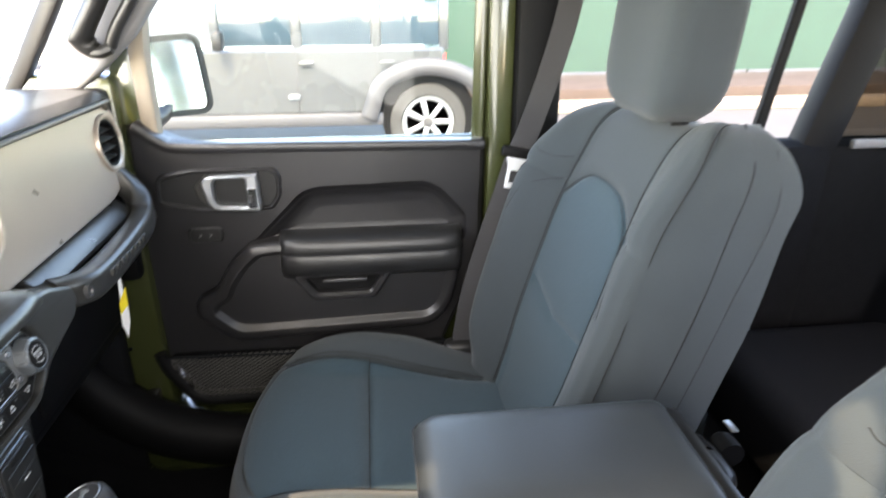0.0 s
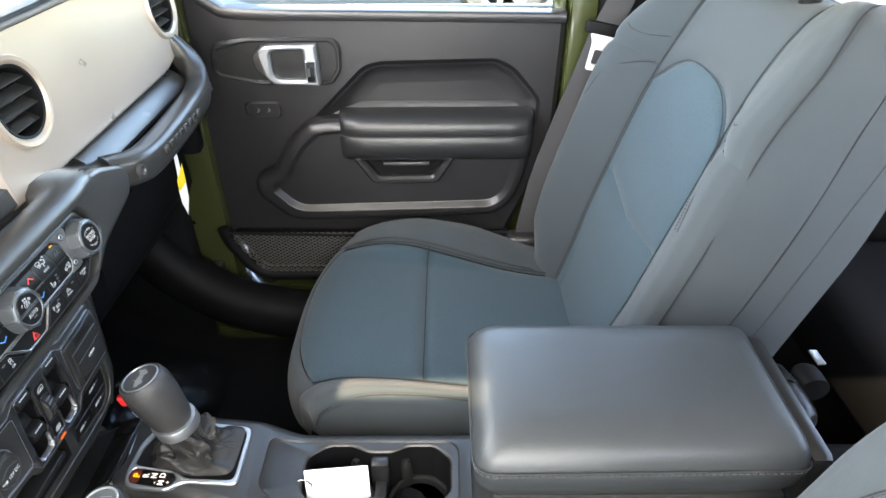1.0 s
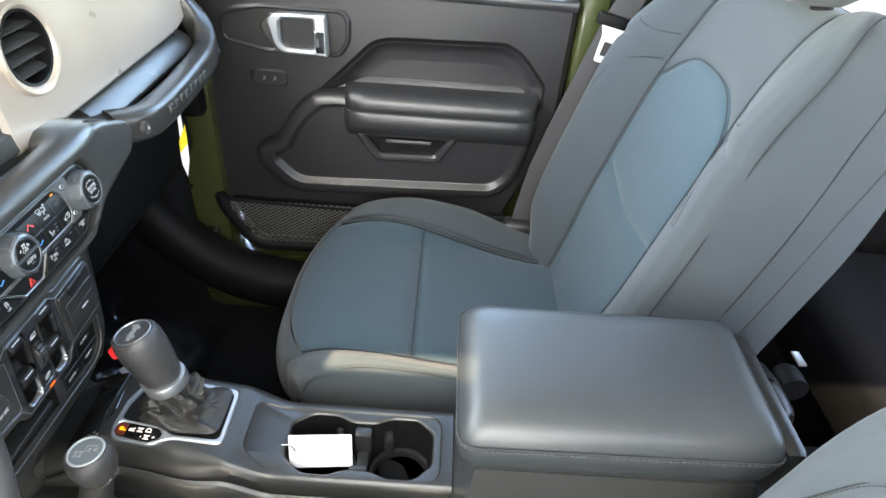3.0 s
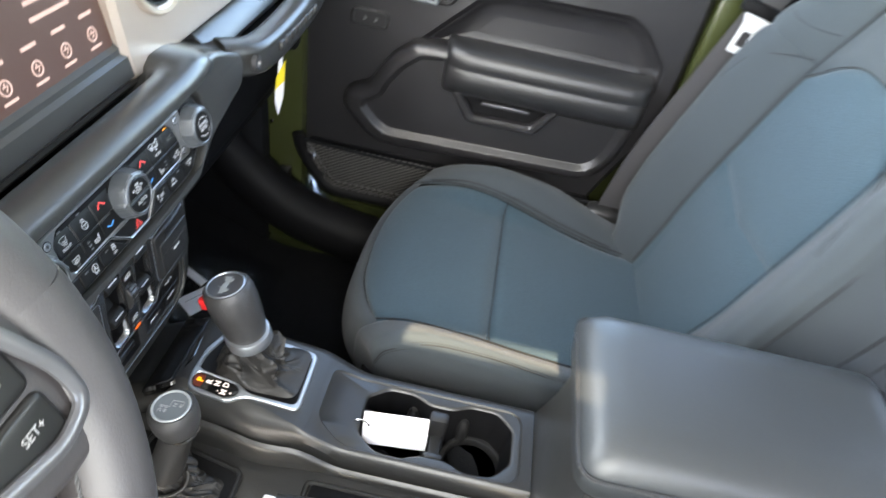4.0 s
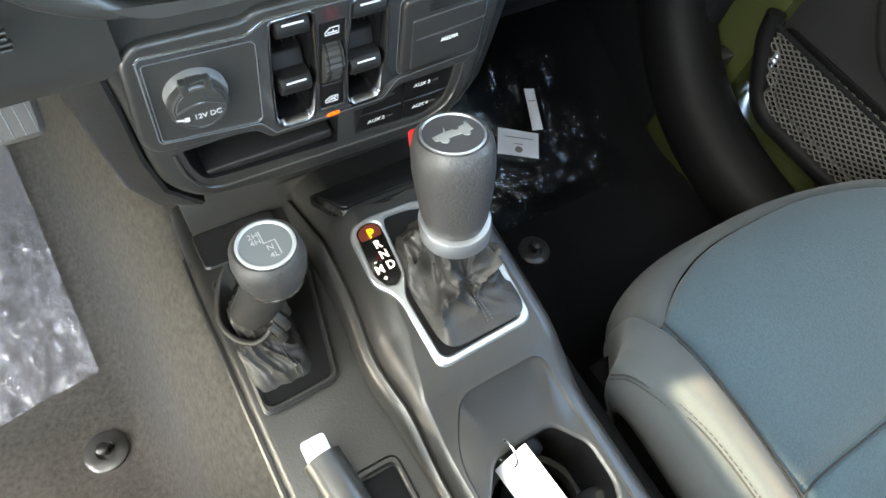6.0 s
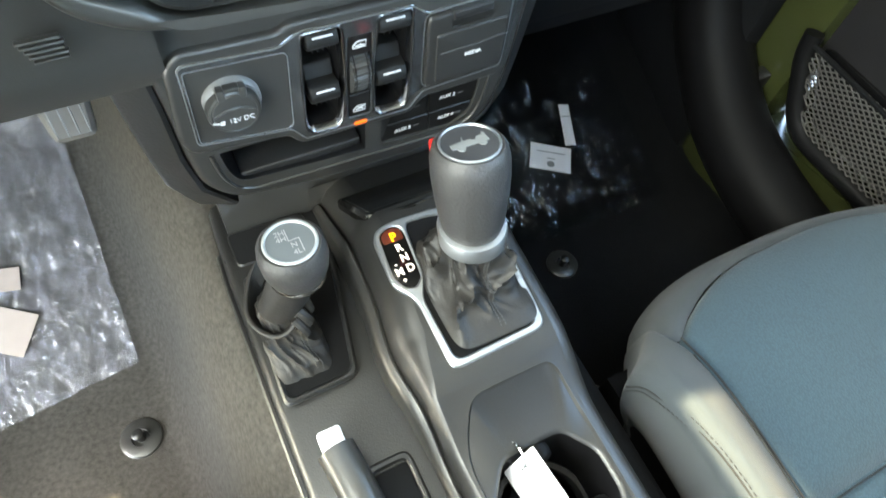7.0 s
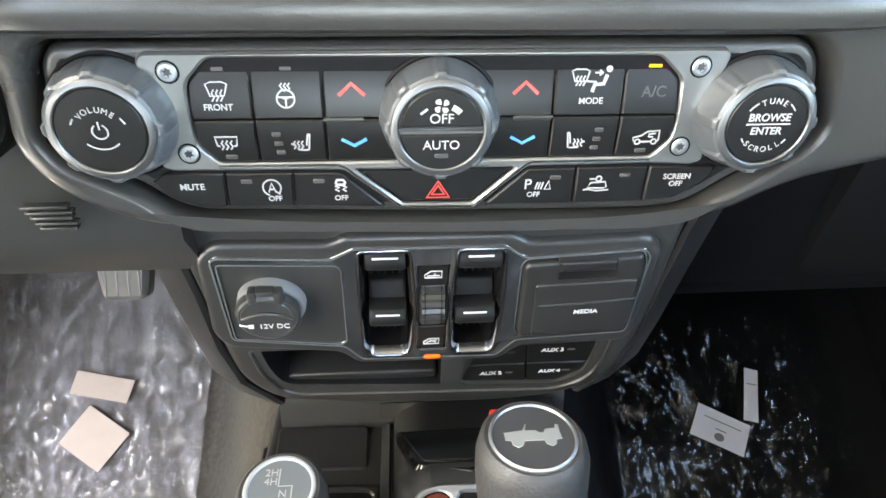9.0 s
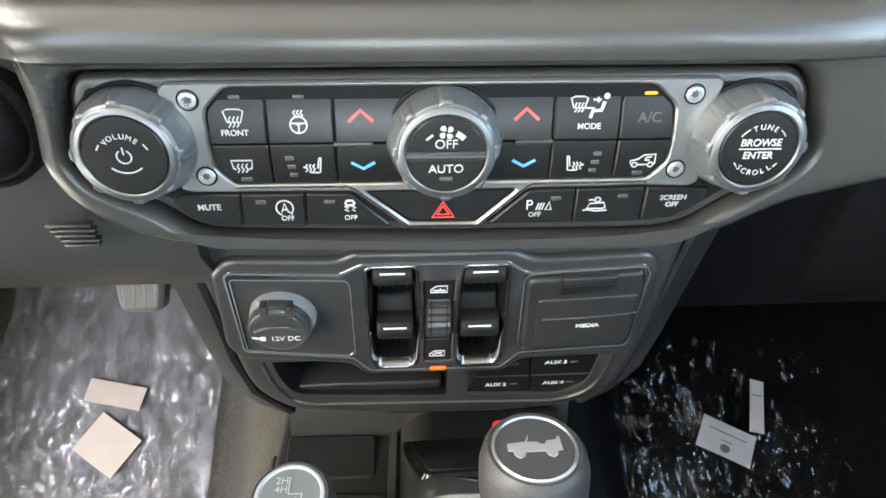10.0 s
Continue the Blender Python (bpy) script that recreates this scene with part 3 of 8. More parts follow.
for side in (-1, 1):
    nm = "left" if side < 0 else "right"
    xs = lambda a, b: (min(side * a, side * b), max(side * a, side * b))
    a, b = xs(0.68, 0.74)
    solo(f"roof_rail_{nm}", rbox((a, -2.0, 1.285), (b, 0.02, 1.36), 0.015), PLASTIC_GREY, (side * 0.7, -1, 1.3), "dark roof rail over the doors", "trim", kind="structure")
    solo(f"windshield_pillar_{nm}", sweep([(side * 0.712, 0.255, 0.80), (side * 0.712, 0.108, 1.03), (side * 0.712, 0.020, 1.16), (side * 0.712, -0.06, 1.31)], 0.016, 0.014, 12, flat=True), PLASTIC, (side * 0.68, 0.14, 1.0), "dark sloping windshield pillar", "pillar", kind="structure")
    if side > 0:
        solo("pillar_cover_right", moved(soft_plate(rounded([(0.208, 0.815), (0.110, 0.987), (-0.055, 1.275), (-0.165, 1.275), (-0.043, 0.987), (0.004, 0.926), (0.055, 0.880), (0.130, 0.820)], [0.01, 0, 0.01, 0.01, 0.0, 0.01, 0.02, 0.01], 4), -0.026, 0.0, 0.010, (), None), Matrix(((0, 0, -1, 0.690), (1, 0, 0, 0), (0, 1, 0, 0), (0, 0, 0, 1)))), PILLAR_GREY, (0.69, 0.05, 0.85), "pale grey windshield pillar cover", "trim", kind="structure")
        solo("front_jamb_right", rbox((0.735, 0.028, 0.70), (0.79, 0.075, 0.905), 0.008), GREEN, (0.76, 0.05, 0.7), "dark green painted jamb ahead of the window", "pillar", kind="structure")
    a, b = xs(0.715, 0.80)
    solo(f"middle_pillar_{nm}", rbox((a, -0.705, -0.05), (b, -0.652, 1.34), 0.012), GREEN, (side * 0.75, -0.68, 0), "dark green painted body pillar behind the door", "pillar", kind="structure")
    a, b = xs(0.70, 0.79)
    solo(f"pillar_trim_{nm}", rbox((a, -0.80, 0.0), (b, -0.705, 1.32), 0.015), PLASTIC_SHADE_BLACK, (side * 0.75, -0.75, 0), "dark plastic trim on the pillar", "trim", kind="structure")
    a, b = xs(0.70, 0.80)
    # near-black here holds the shade of the rear cabin
    solo(f"rear_door_{nm}", rbox((a, -1.44, 0.0), (b, -0.80, 0.69), 0.03), CARPET_SHADE, (side * 0.75, -1.2, 0), "dark rear door panel", "wall", kind="structure")
    solo(f"rear_pillar_{nm}", sweep([(side * 0.745, -1.40, 0.66), (side * 0.740, -1.47, 0.95), (side * 0.735, -1.545, 1.33)], 0.036, 0.045, 12, flat=True), PLASTIC_SHADE_BLACK, (side * 0.75, -1.45, 0.7), "dark slanted rear pillar", "pillar", kind="structure")
    solo(f"rear_quarter_{nm}", rbox((a, -1.98, 0.0), (b, -1.42, 0.69), 0.03), CARPET_SHADE, (side * 0.75, -1.7, 0), "dark rear side trim", "wall", kind="structure")
    solo(f"quarter_sill_{nm}", rbox((xs(0.685, 0.70)[0], -1.94, 0.680), (xs(0.685, 0.70)[1], -1.46, 0.700), 0.005), PALE_PLASTIC, (side * 0.69, -1.7, 0.69), "pale sill under the rear quarter window", "trim", kind="structure")
    solo(f"quarter_header_{nm}", rbox((a, -1.98, 1.22), (b, -1.50, 1.34), 0.02), PLASTIC_SHADE_BLACK, (side * 0.75, -1.7, 1.3), "dark header over the rear quarter window", "trim", kind="structure")
    qg = solo(f"quarter_window_{nm}", rbox((xs(0.742, 0.746)[0], -1.97, 0.69), (xs(0.742, 0.746)[1], -1.44, 1.24), 0.0), TINTED, (side * 0.744, -1.7, 0.7), "tinted rear quarter glass", "window", kind="structure")
    qg.visible_shadow = False
    solo(f"window_divider_{nm}", sweep([(side * 0.73, -1.252, 0.69), (side * 0.73, -1.345, 1.30)], 0.010, 0.012, 8, flat=True), PLASTIC_SHADE_BLACK, (side * 0.73, -1.33, 0.7), "thin black rear window divider", "trim", kind="structure")
    solo(f"sill_{nm}", sweep(smooth_path([(side * 0.62, -0.75, 0.03), (side * 0.63, -0.3, 0.05), (side * 0.64, 0.0, 0.08), (side * 0.655, 0.16, 0.16), (side * 0.66, 0.26, 0.30), (side * 0.66, 0.32, 0.5)]), 0.055, 0.06, 14), PLASTIC_SHADE_BLACK, (side * 0.63, 0, 0), "black rounded door sill and kick trim", "trim", kind="structure")
    solo(f"kick_panel_{nm}", rbox((xs(0.652, 0.695)[0], 0.13, -0.1), (xs(0.652, 0.695)[1], 0.70, 0.60), 0.01), CARPET_SHADE, (side * 0.67, 0.4, 0), "side wall of the footwell, blackened to carry its shade", "trim", kind="structure")
    solo(f"body_side_{nm}", rbox((xs(0.70, 0.79)[0], 0.06, -0.1), (xs(0.70, 0.79)[1], 0.72, 0.86), 0.02), GREEN, (side * 0.75, 0.4, 0), "dark green painted door opening and cowl side", "wall", kind="structure")
    solo(f"door_opening_{nm}", rbox((xs(0.665, 0.80)[0], -0.70, -0.12), (xs(0.665, 0.80)[1], 0.30, 0.10), 0.02), GREEN, (side * 0.75, -0.2, -0.1), "dark green painted door threshold", "wall", kind="structure")
solo("tailgate", rbox((-0.75, -2.04, 0.0), (0.75, -1.96, 0.78), 0.03), PLASTIC, (0, -2, 0), "dark tailgate panel behind the bench", "wall", kind="structure")
solo("wall_rear_top", rbox((-0.75, -2.04, 1.22), (0.75, -1.96, 1.34), 0.02), PLASTIC, (0, -2, 1.2), "dark rear header", "wall", kind="structure")
solo("cowl", rbox((-0.74, 0.45, 0.72), (0.74, 1.5, 0.80), 0.03), GREEN, (0, 0.9, 0.76), "dark green bonnet and cowl ahead of the windshield", "bonnet", kind="structure")
ws = grid(lambda u, v: (-0.66 + 1.32 * u, 0.33 - 0.35 * v + 0.03 * (1 - (2 * u - 1) ** 2), 0.80 + 0.50 * v), 8, 4)
glass = solo("windshield", ws, GLASS, (0, 0.2, 1.0), "clear windshield glass", "window", kind="structure")
glass.visible_shadow = False
# unseen sun block added on driver's side, with a slit for the sun patch
solo("wall_left_upper", plate([(-0.20, 0.345), (0.64, 0.345), (0.64, 1.29), (-0.20, 1.29)], -0.02, 0.0, 0.002, [oblong(0.070, 0.325, 1.194, 1.2535, 0.004)], frame_of((-0.70, 0.0, 0), (0, -1, 0), (0, 0, 1))), HEADLINER, (-0.70, -0.3, 0.6), "unseen pale board blocking the sun, with a slit for the sun patch", "wall", kind="structure")


ph = thing("pillar_handle", (0.67, 0.05, 1.0), "dark grab handle on the windshield pillar", "grab handle")
part("grip", sweep(smooth_path([(0.668, -0.080, 1.19), (0.652, -0.030, 1.10), (0.650, 0.038, 0.987), (0.652, 0.072, 0.934), (0.660, 0.074, 0.915), (0.672, 0.066, 0.906)], 6), 0.023, 0.016, 14), PLASTIC, ph, "dark padded grip")
part("lower_bridge", sweep(smooth_path([(0.665, 0.078, 0.912), (0.660, 0.056, 0.903), (0.664, 0.034, 0.910)], 5), 0.013, 0.011, 10), PLASTIC, ph)
part("outer_bar", sweep(smooth_path([(0.668, 0.036, 0.912), (0.664, 0.018, 0.945), (0.664, -0.012, 0.987), (0.666, -0.070, 1.08), (0.672, -0.120, 1.17)], 6), 0.012, 0.011, 12), PLASTIC, ph)


# ---- dashboard ----
dash = thing("dashboard", (0, 0.2, 0.45), "charcoal dashboard with a champagne-silver passenger face", "dashboard")
# padded top
top_prof = [(0.47, 0.78), (0.40, 0.825), (0.25, 0.850), (0.12, 0.853), (0.06, 0.848), (0.040, 0.836), (0.045, 0.822), (0.12, 0.80), (0.45, 0.76)]
ys = [Vector((0, y, z)) for y, z in top_prof]
part("top_pad", loft([[(x, v.y + d, v.z - 1.6 * abs(d)) for v in ys] for x, d in ((-0.70, 0.02), (-0.69, 0.005), (-0.2, 0.0), (0.3, 0.0), (0.63, 0.004), (0.668, 0.02))]), PLASTIC, dash, "black grained upper pad")
part("pad_stitching", sweep([(-0.66, 0.040, 0.828), (0.3, 0.040, 0.828), (0.63, 0.044, 0.824)], 0.0035, 0.003, 8), SILVER, dash, "light trim line under the pad")
part("core", join(rbox((-0.13, 0.10, 0.36), (0.69, 0.62, 0.82), 0.03), rbox((-0.69, 0.10, 0.50), (-0.10, 0.62, 0.82), 0.02)), PLASTIC_SHADE_BLACK, dash, "dark inner body")

# champagne face with two round vents
FACE = frame_of((0, -0.022, 0.004), (1, 0, 0), (0, 0.10, 1))
outline = rounded([(0.118, 0.652), (0.60, 0.656), (0.672, 0.70), (0.680, 0.79), (0.650, 0.822), (0.118, 0.822)], [0.004, 0.05, 0.05, 0.03, 0.03, 0.004], 6)


V1, V2, VR = (0.198, 0.747), (0.616, 0.752), 0.043
part("face_panel", plate(outline, -0.03, 0.0, 0.006, [circle(*V1, VR), circle(*V2, VR)], FACE), PAINT_DASH, dash, "champagne-silver painted face panel", 12)
left_face = rounded([(-0.655, 0.672), (-0.118, 0.672), (-0.118, 0.820), (-0.655, 0.820)], 0.02, 4)
part("face_panel", plate(left_face, -0.03, 0.0, 0.006, [circle(-0.183, 0.752, VR), circle(-0.60, 0.752, VR)], FACE), PAINT_DASH, dash, "champagne-silver painted face panel")


def vent(x, z):
    v = part("air_vent", ring_lathe([(VR + 0.0085, -0.002), (VR + 0.0085, 0.003), (VR + 0.0065, 0.0062), (VR + 0.002, 0.0055), (VR - 0.002, 0.001), (VR - 0.003, -0.03), (VR - 0.006, -0.03)], 44, FACE @ Matrix.Translation((x, z, 0))), PAINT_DASH, dash, "round air vent with a champagne bezel")
    part("inner_ring", ring_lathe([(VR - 0.002, -0.03), (VR - 0.002, 0.003), (VR - 0.005, 0.002), (VR - 0.006, -0.03)], 44, FACE @ Matrix.Translation((x, z, 0))), PLASTIC_SHADE_BLACK, v)
    part("duct", lathe([(VR, -0.034), (VR, -0.03)], 32, FACE @ Matrix.Translation((x, z, 0))), PLASTIC_SHADE_BLACK, v, "dark duct behind the vanes")
    for k in (-0.026, -0.010, 0.006, 0.022):
        h = math.sqrt((VR - 0.004) ** 2 - k * k)
        part("vane", moved(rbox((-h, -0.0009, -0.012), (h, 0.0009, 0.006), 0.0006), FACE @ Matrix.Translation((x, z + k, -0.008)) @ pose(0, 0, 0, 24, 0, 0)), PLASTIC_GREY, v)


for q in (V1, V2, (-0.183, 0.752), (-0.60, 0.752)):
    vent(*q)

# shelf below the face and the rail
part("shelf", loft([[(x, 0.115, 0.653), (x, 0.064, 0.653), (x, 0.054, 0.651), (x, 0.042, 0.643), (x, 0.032, 0.634), (x, 0.028, 0.627), (x, 0.031, 0.619), (x, 0.06, 0.610), (x, 0.13, 0.60)] for x in (0.258, 0.262, 0.4, 0.592, 0.60)]), PLASTIC_GREY, dash, "charcoal ledge below the face panel")
part("tray_mat", rbox((0.27, 0.020, 0.600), (0.60, 0.10, 0.606), 0.003), PLASTIC_SHADE_BLACK, dash)


# charcoal middle: the roll over the climate panel, the surround and its shoulders
def bulge(x):
    t = min(1.0, abs(x) / 0.30)
    return t * t * (3 - 2 * t)


def section(x):
    k = bulge(x)
    s = min(1.0, max(0.0, (abs(x) - 0.140) / 0.075))
    base = 0.557 + 0.040 * s + 0.012 * max(0.0, (abs(x) - 0.215) / 0.07)
    dep = (0.013 if x > 0 else 0.004) + 0.050 * max(0.0, (abs(x) - 0.24) / 0.06) ** 2
    low = max(0.0, min(1.0, (x - 0.17) / 0.10))
    low = 1 - 0.62 * low * low * (3 - 2 * low)
    up = lambda z: 0.625 + (z - (0.008 if x > 0 else 0.0) - 0.625) * low
    return [(x, 0.10, up(0.678)), (x, 0.045 + dep, up(0.676)), (x, 0.020 + dep, up(0.672)), (x, 0.000 + dep, up(0.664)), (x, -0.010 + dep, up(0.655)), (x, -0.0125 + dep, up(0.648)),
            (x, -0.011 + dep, 0.640), (x, -0.009 + dep, 0.62), (x, -0.009 + dep, 0.5 * (0.62 + base + 0.02)), (x, -0.014 + dep, base + 0.016), (x, -0.017 + dep, base + 0.008), (x, -0.012 + dep, base), (x, 0.006 + dep, base - 0.008), (x, 0.10, base - 0.004)]


def shoulder(x0, x1, n=14):
    return loft([section(x0 + (x1 - x0) * i / n) for i in range(n + 1)])


part("middle_right", shoulder(0.200, 0.283), PLASTIC_GREY, dash, "charcoal shoulder beside the climate panel")
part("middle_left", moved(shoulder(-0.300, -0.150), Matrix.Translation((0, 0.032, 0))), PLASTIC_GREY, dash, "charcoal shoulder beside the climate panel")


def roll_section(x):
    k = min(1.0, max(0.0, (abs(x) - 0.13) / 0.075))
    d = 0.010 * k * k + (0.020 * max(0.0, (-x - 0.150) / 0.026) ** 2) + 0.024 * max(0.0, (x - 0.190) / 0.045) ** 2
    b = max(0.0, min(1.0, (x - 0.122) / 0.03))
    b = b * b * (3 - 2 * b)
    low = max(0.0, min(1.0, (x - 0.17) / 0.10))
    low = 1 - 0.62 * low * low * (3 - 2 * low)
    up = lambda z: 0.625 + (z - 0.625) * low
    back = lambda y0, z0, y1, z1: (x, y0 + (y1 - y0) * b, up(z0 + (z1 - z0) * b))
    return [back(0.045, 0.60, 0.100, 0.668), back(0.040, 0.640, 0.070, 0.6685), back(0.034, 0.655, 0.045, 0.669), back(0.024, 0.6655, 0.026, 0.6695), (x, 0.012, up(0.6690)), (x, 0.002 + d, up(0.6680)), (x, -0.007 + d, up(0.6635)), (x, -0.0115 + d, up(0.656)), (x, -0.0110 + d, up(0.650)), (x, -0.006 + d, up(0.6465)), (x, 0.004 + d, up(0.6450)), (x, 0.02, up(0.645)), (x, 0.03, 0.60)]


part("upper_roll", loft([roll_section(-0.176 + 0.411 * i / 30) for i in range(31)]), PLASTIC_GREY, dash, "rounded charcoal roll over the climate panel")
HOUSE = rounded([(-0.118, -0.0262), (-0.1092, -0.0345), (-0.098, -0.0385), (0.0, -0.0416), (0.0904, -0.0424), (0.1086, -0.0404), (0.1225, -0.0304), (0.150, -0.012), (0.1557, -0.0035), (0.1500, 0.0235), (0.1418, 0.0312), (-0.1388, 0.0304), (-0.1440, 0.0235), (-0.1475, -0.004), (-0.142, -0.013)], [0.006, 0.008, 0.01, 0.01, 0.01, 0.01, 0.006, 0.006, 0.006, 0.006, 0.006, 0.006, 0.006, 0.006, 0.006], 4)
sur_out = rounded([(-0.160, 0.050), (-0.158, 0.016), (-0.1617, -0.0053), (-0.1561, -0.0194), (-0.1455, -0.0304), (-0.1223, -0.0423), (-0.0717, -0.0472), (0.0, -0.0503), (0.083, -0.0492), (0.1271, -0.0427), (0.1431, -0.0333), (0.1572, -0.0272), (0.196, -0.0181), (0.246, -0.008), (0.264, 0.008), (0.262, 0.0286), (0.205, 0.052)], [0.004, 0.02, 0.012, 0.012, 0.012, 0.03, 0.03, 0.03, 0.03, 0.03, 0.02, 0.02, 0.02, 0.012, 0.012, 0.008, 0.02], 5)
part("surround", plate_soft(sur_out, inset(HOUSE, -0.0020), -0.03, 0.0075, 0.0070, CF), PLASTIC_GREY, dash, "charcoal surround with a rounded lip")

# touch screen on top of the middle
SC = frame_of((0, 0.046, 0.645), (1, 0, 0), (0, 0.16, 1))
sc = thing("touch_screen", (0, 0.05, 0.66), "wide touch screen in a charcoal bezel above the climate panel", "screen")
part("bezel", plate(rounded([(-0.146, 0.0), (0.146, 0.0), (0.150, 0.19), (-0.150, 0.19)], 0.010, 5), -0.08, 0.0, 0.005, [oblong(-0.117, 0.117, 0.048, 0.172, 0.004)], SC), PLASTIC_GREY, sc)
part("chin_ridge", plate(rounded([(-0.136, 0.010), (0.136, 0.010), (0.130, 0.038), (-0.130, 0.038)], 0.008, 5), -0.004, 0.004, 0.004, (), SC), PLASTIC_GREY, sc)
part("display", plate(oblong(-0.119, 0.119, 0.046, 0.174, 0.002), -0.02, -0.004, 0.0005, (), SC), DISPLAY, sc, "dim brown display with rows of small icons")
for i in range(6):
    x = -0.096 + 0.038 * i
    part("icon", ribbons([arc(0, 0, 0.0060, 0, 360, 14), [(-0.003, 0.001), (0.003, 0.001), (0, -0.003)], [(0, 0.004), (0, 0.001)]], 0.0016, 0, SC @ Matrix.Translation((x, 0.066, -0.0036))), ICON_LIT, sc)
    part("caption_bar", plate(oblong(-0.008, 0.008, -0.0012, 0.0012, 0.0004), 0, 0.0003, 0.0001, (), SC @ Matrix.Translation((x, 0.0545, -0.0038))), ICON_LIT, sc)
    part("caption_bar", plate(oblong(-0.009, 0.009, -0.0016, 0.0016, 0.0004), 0, 0.0003, 0.0001, (), SC @ Matrix.Translation((x, 0.084, -0.0038))), ICON_LIT, sc)
for i, w in enumerate((0.05, 0.036, 0.044, 0.03)):
    part("caption_bar", plate(oblong(0, w, -0.0018, 0.0018, 0.0004), 0, 0.0003, 0.0001, (), SC @ Matrix.Translation((0.03, 0.100 + 0.013 * i, -0.0038))), ICON_LIT, sc)

# rail with its end loop
rail = thing("grab_rail", (0.45, 0.0, 0.62), "charcoal padded passenger grab rail with raised lettering", "grab rail")
path = smooth_path([(0.268, 0.025, 0.622), (0.30, 0.000, 0.617), (0.34, -0.006, 0.615), (0.42, -0.008, 0.617), (0.52, -0.004, 0.620), (0.576, 0.004, 0.622), (0.607, 0.014, 0.632), (0.622, 0.028, 0.655), (0.625, 0.046, 0.68), (0.622, 0.062, 0.70)], 6)
part("rail_body", sweep(path, 0.019, 0.021, 16, flat=True, taper=lambda t: 1.0 - 0.25 * max(0, t - 0.7) / 0.3), PLASTIC_GREY, rail)
part("rail_bolt", lathe([(0.009, -0.004), (0.009, 0.002), (0.006, 0.002), (0.005, -0.001)], 16, frame_of((0.280, -0.018, 0.620), (1, 0, 0), (0, 0.1, 1))), GUN, rail, "recessed dark bright-edged bolt")
part("rail_bolt", lathe([(0.008, -0.004), (0.008, 0.002), (0.005, 0.002), (0.004, -0.001)], 16, frame_of((0.607, -0.006, 0.618), (1, 0.3, 0), (0, 0.1, 1))), GUN, rail, "small dark bolt")
for i in range(8):
    xx = 0.345 + 0.0195 * i
    part("letter_bar", rbox((xx - 0.0062, -0.0292, 0.614), (xx + 0.0062, -0.0240, 0.626), 0.0018), PLASTIC_GREY, rail, "raised lettering shown as a plain bar")

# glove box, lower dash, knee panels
# near-black puts the shade under the rail into the lower dash
part("glove_box", rbox((0.28, 0.085, 0.40), (0.62, 0.15, 0.550), 0.02), PLASTIC_SHADE_BLACK, dash, "glove box lid, blackened for the shade under the rail")
part("glove_box_latch", rbox((0.40, 0.074, 0.520), (0.46, 0.086, 0.536), 0.004), PLASTIC_SHADE_BLACK, dash)
part("side_cap", rbox((0.648, 0.06, 0.46), (0.692, 0.20, 0.84), 0.015), PLASTIC_SHADE_BLACK, dash)
part("lower_right", loft([[(x, 0.13, 0.60), (x, 0.105, 0.585), (x, 0.095, 0.40), (x, 0.12, 0.36), (x, 0.2, 0.36)] for x in (0.14, 0.40, 0.66)]), PLASTIC_SHADE_BLACK, dash)
part("knee_panel", loft([[(x, 0.10, 0.66), (x, 0.026 - 0.03 * k, 0.655), (x, 0.018 - 0.03 * k, 0.60), (x, 0.004, 0.54), (x, 0.02, 0.505), (x, 0.05, 0.492), (x, 0.2, 0.50)] for x, k in ((-0.118, 0.0), (-0.165, 0.0), (-0.22, 0.3), (-0.36, 1.0), (-0.52, 0.8), (-0.66, 0.2))]), PLASTIC_GREY, dash, "charcoal knee panel under the steering column")
for i in range(5):
    part("speaker_slot", moved(rbox((-0.010 + 0.001 * i, -0.0008, -0.003), (0.010 + 0.001 * (i % 2), 0.0008, 0.0012), 0.0006), frame_of((-0.168, -0.002, 0.5675 - 0.0030 * i), (1, 0, 0), (0, 0.1, 1))), PLASTIC_GREY, dash)
part("light_switch", lathe([(0.027, -0.02), (0.027, 0.003), (0.0245, 0.006), (0.0235, 0.004), (0.022, 0.004), (0.018, 0.016), (0.015, 0.018)], 32, frame_of((-0.192, 0.010, 0.612), (1, 0, 0), (0, 0.2, 1))), PLASTIC_SHADE_BLACK, dash, "round black rotary switch")
part("light_switch_mark", ribbons([arc(0, 0, 0.020, 35, 95)], 0.0028, 0, frame_of((-0.192, 0.003, 0.613), (1, 0, 0), (0, 0.2, 1))), ORANGE, dash, "orange lit arc")


# ---- climate panel ----
cp = thing("climate_panel", (0, 0, 0.60), "black climate control panel in a brushed silver frame", "control panel")
part("housing", soft_plate(HOUSE, -0.05, 0.0012, 0.0035, (), CF), PLASTIC_GREY, cp, "charcoal housing plate")
part("housing_recess", plate(inset(HOUSE, 0.0052), -0.002, 0.0014, 0.0002, (), CF), PLASTIC_SHADE_BLACK, cp, "dark field behind the keys")
OPENING = rounded([(-0.0938, 0.0164), (-0.0848, 0.0256), (0.0842, 0.0258), (0.0944, 0.0168), (0.0957, 0.001), (0.0950, -0.0080), (0.0880, -0.0158), (-0.0866, -0.0158), (-0.0935, -0.0082), (-0.0942, 0.002)], 0.003, 4)
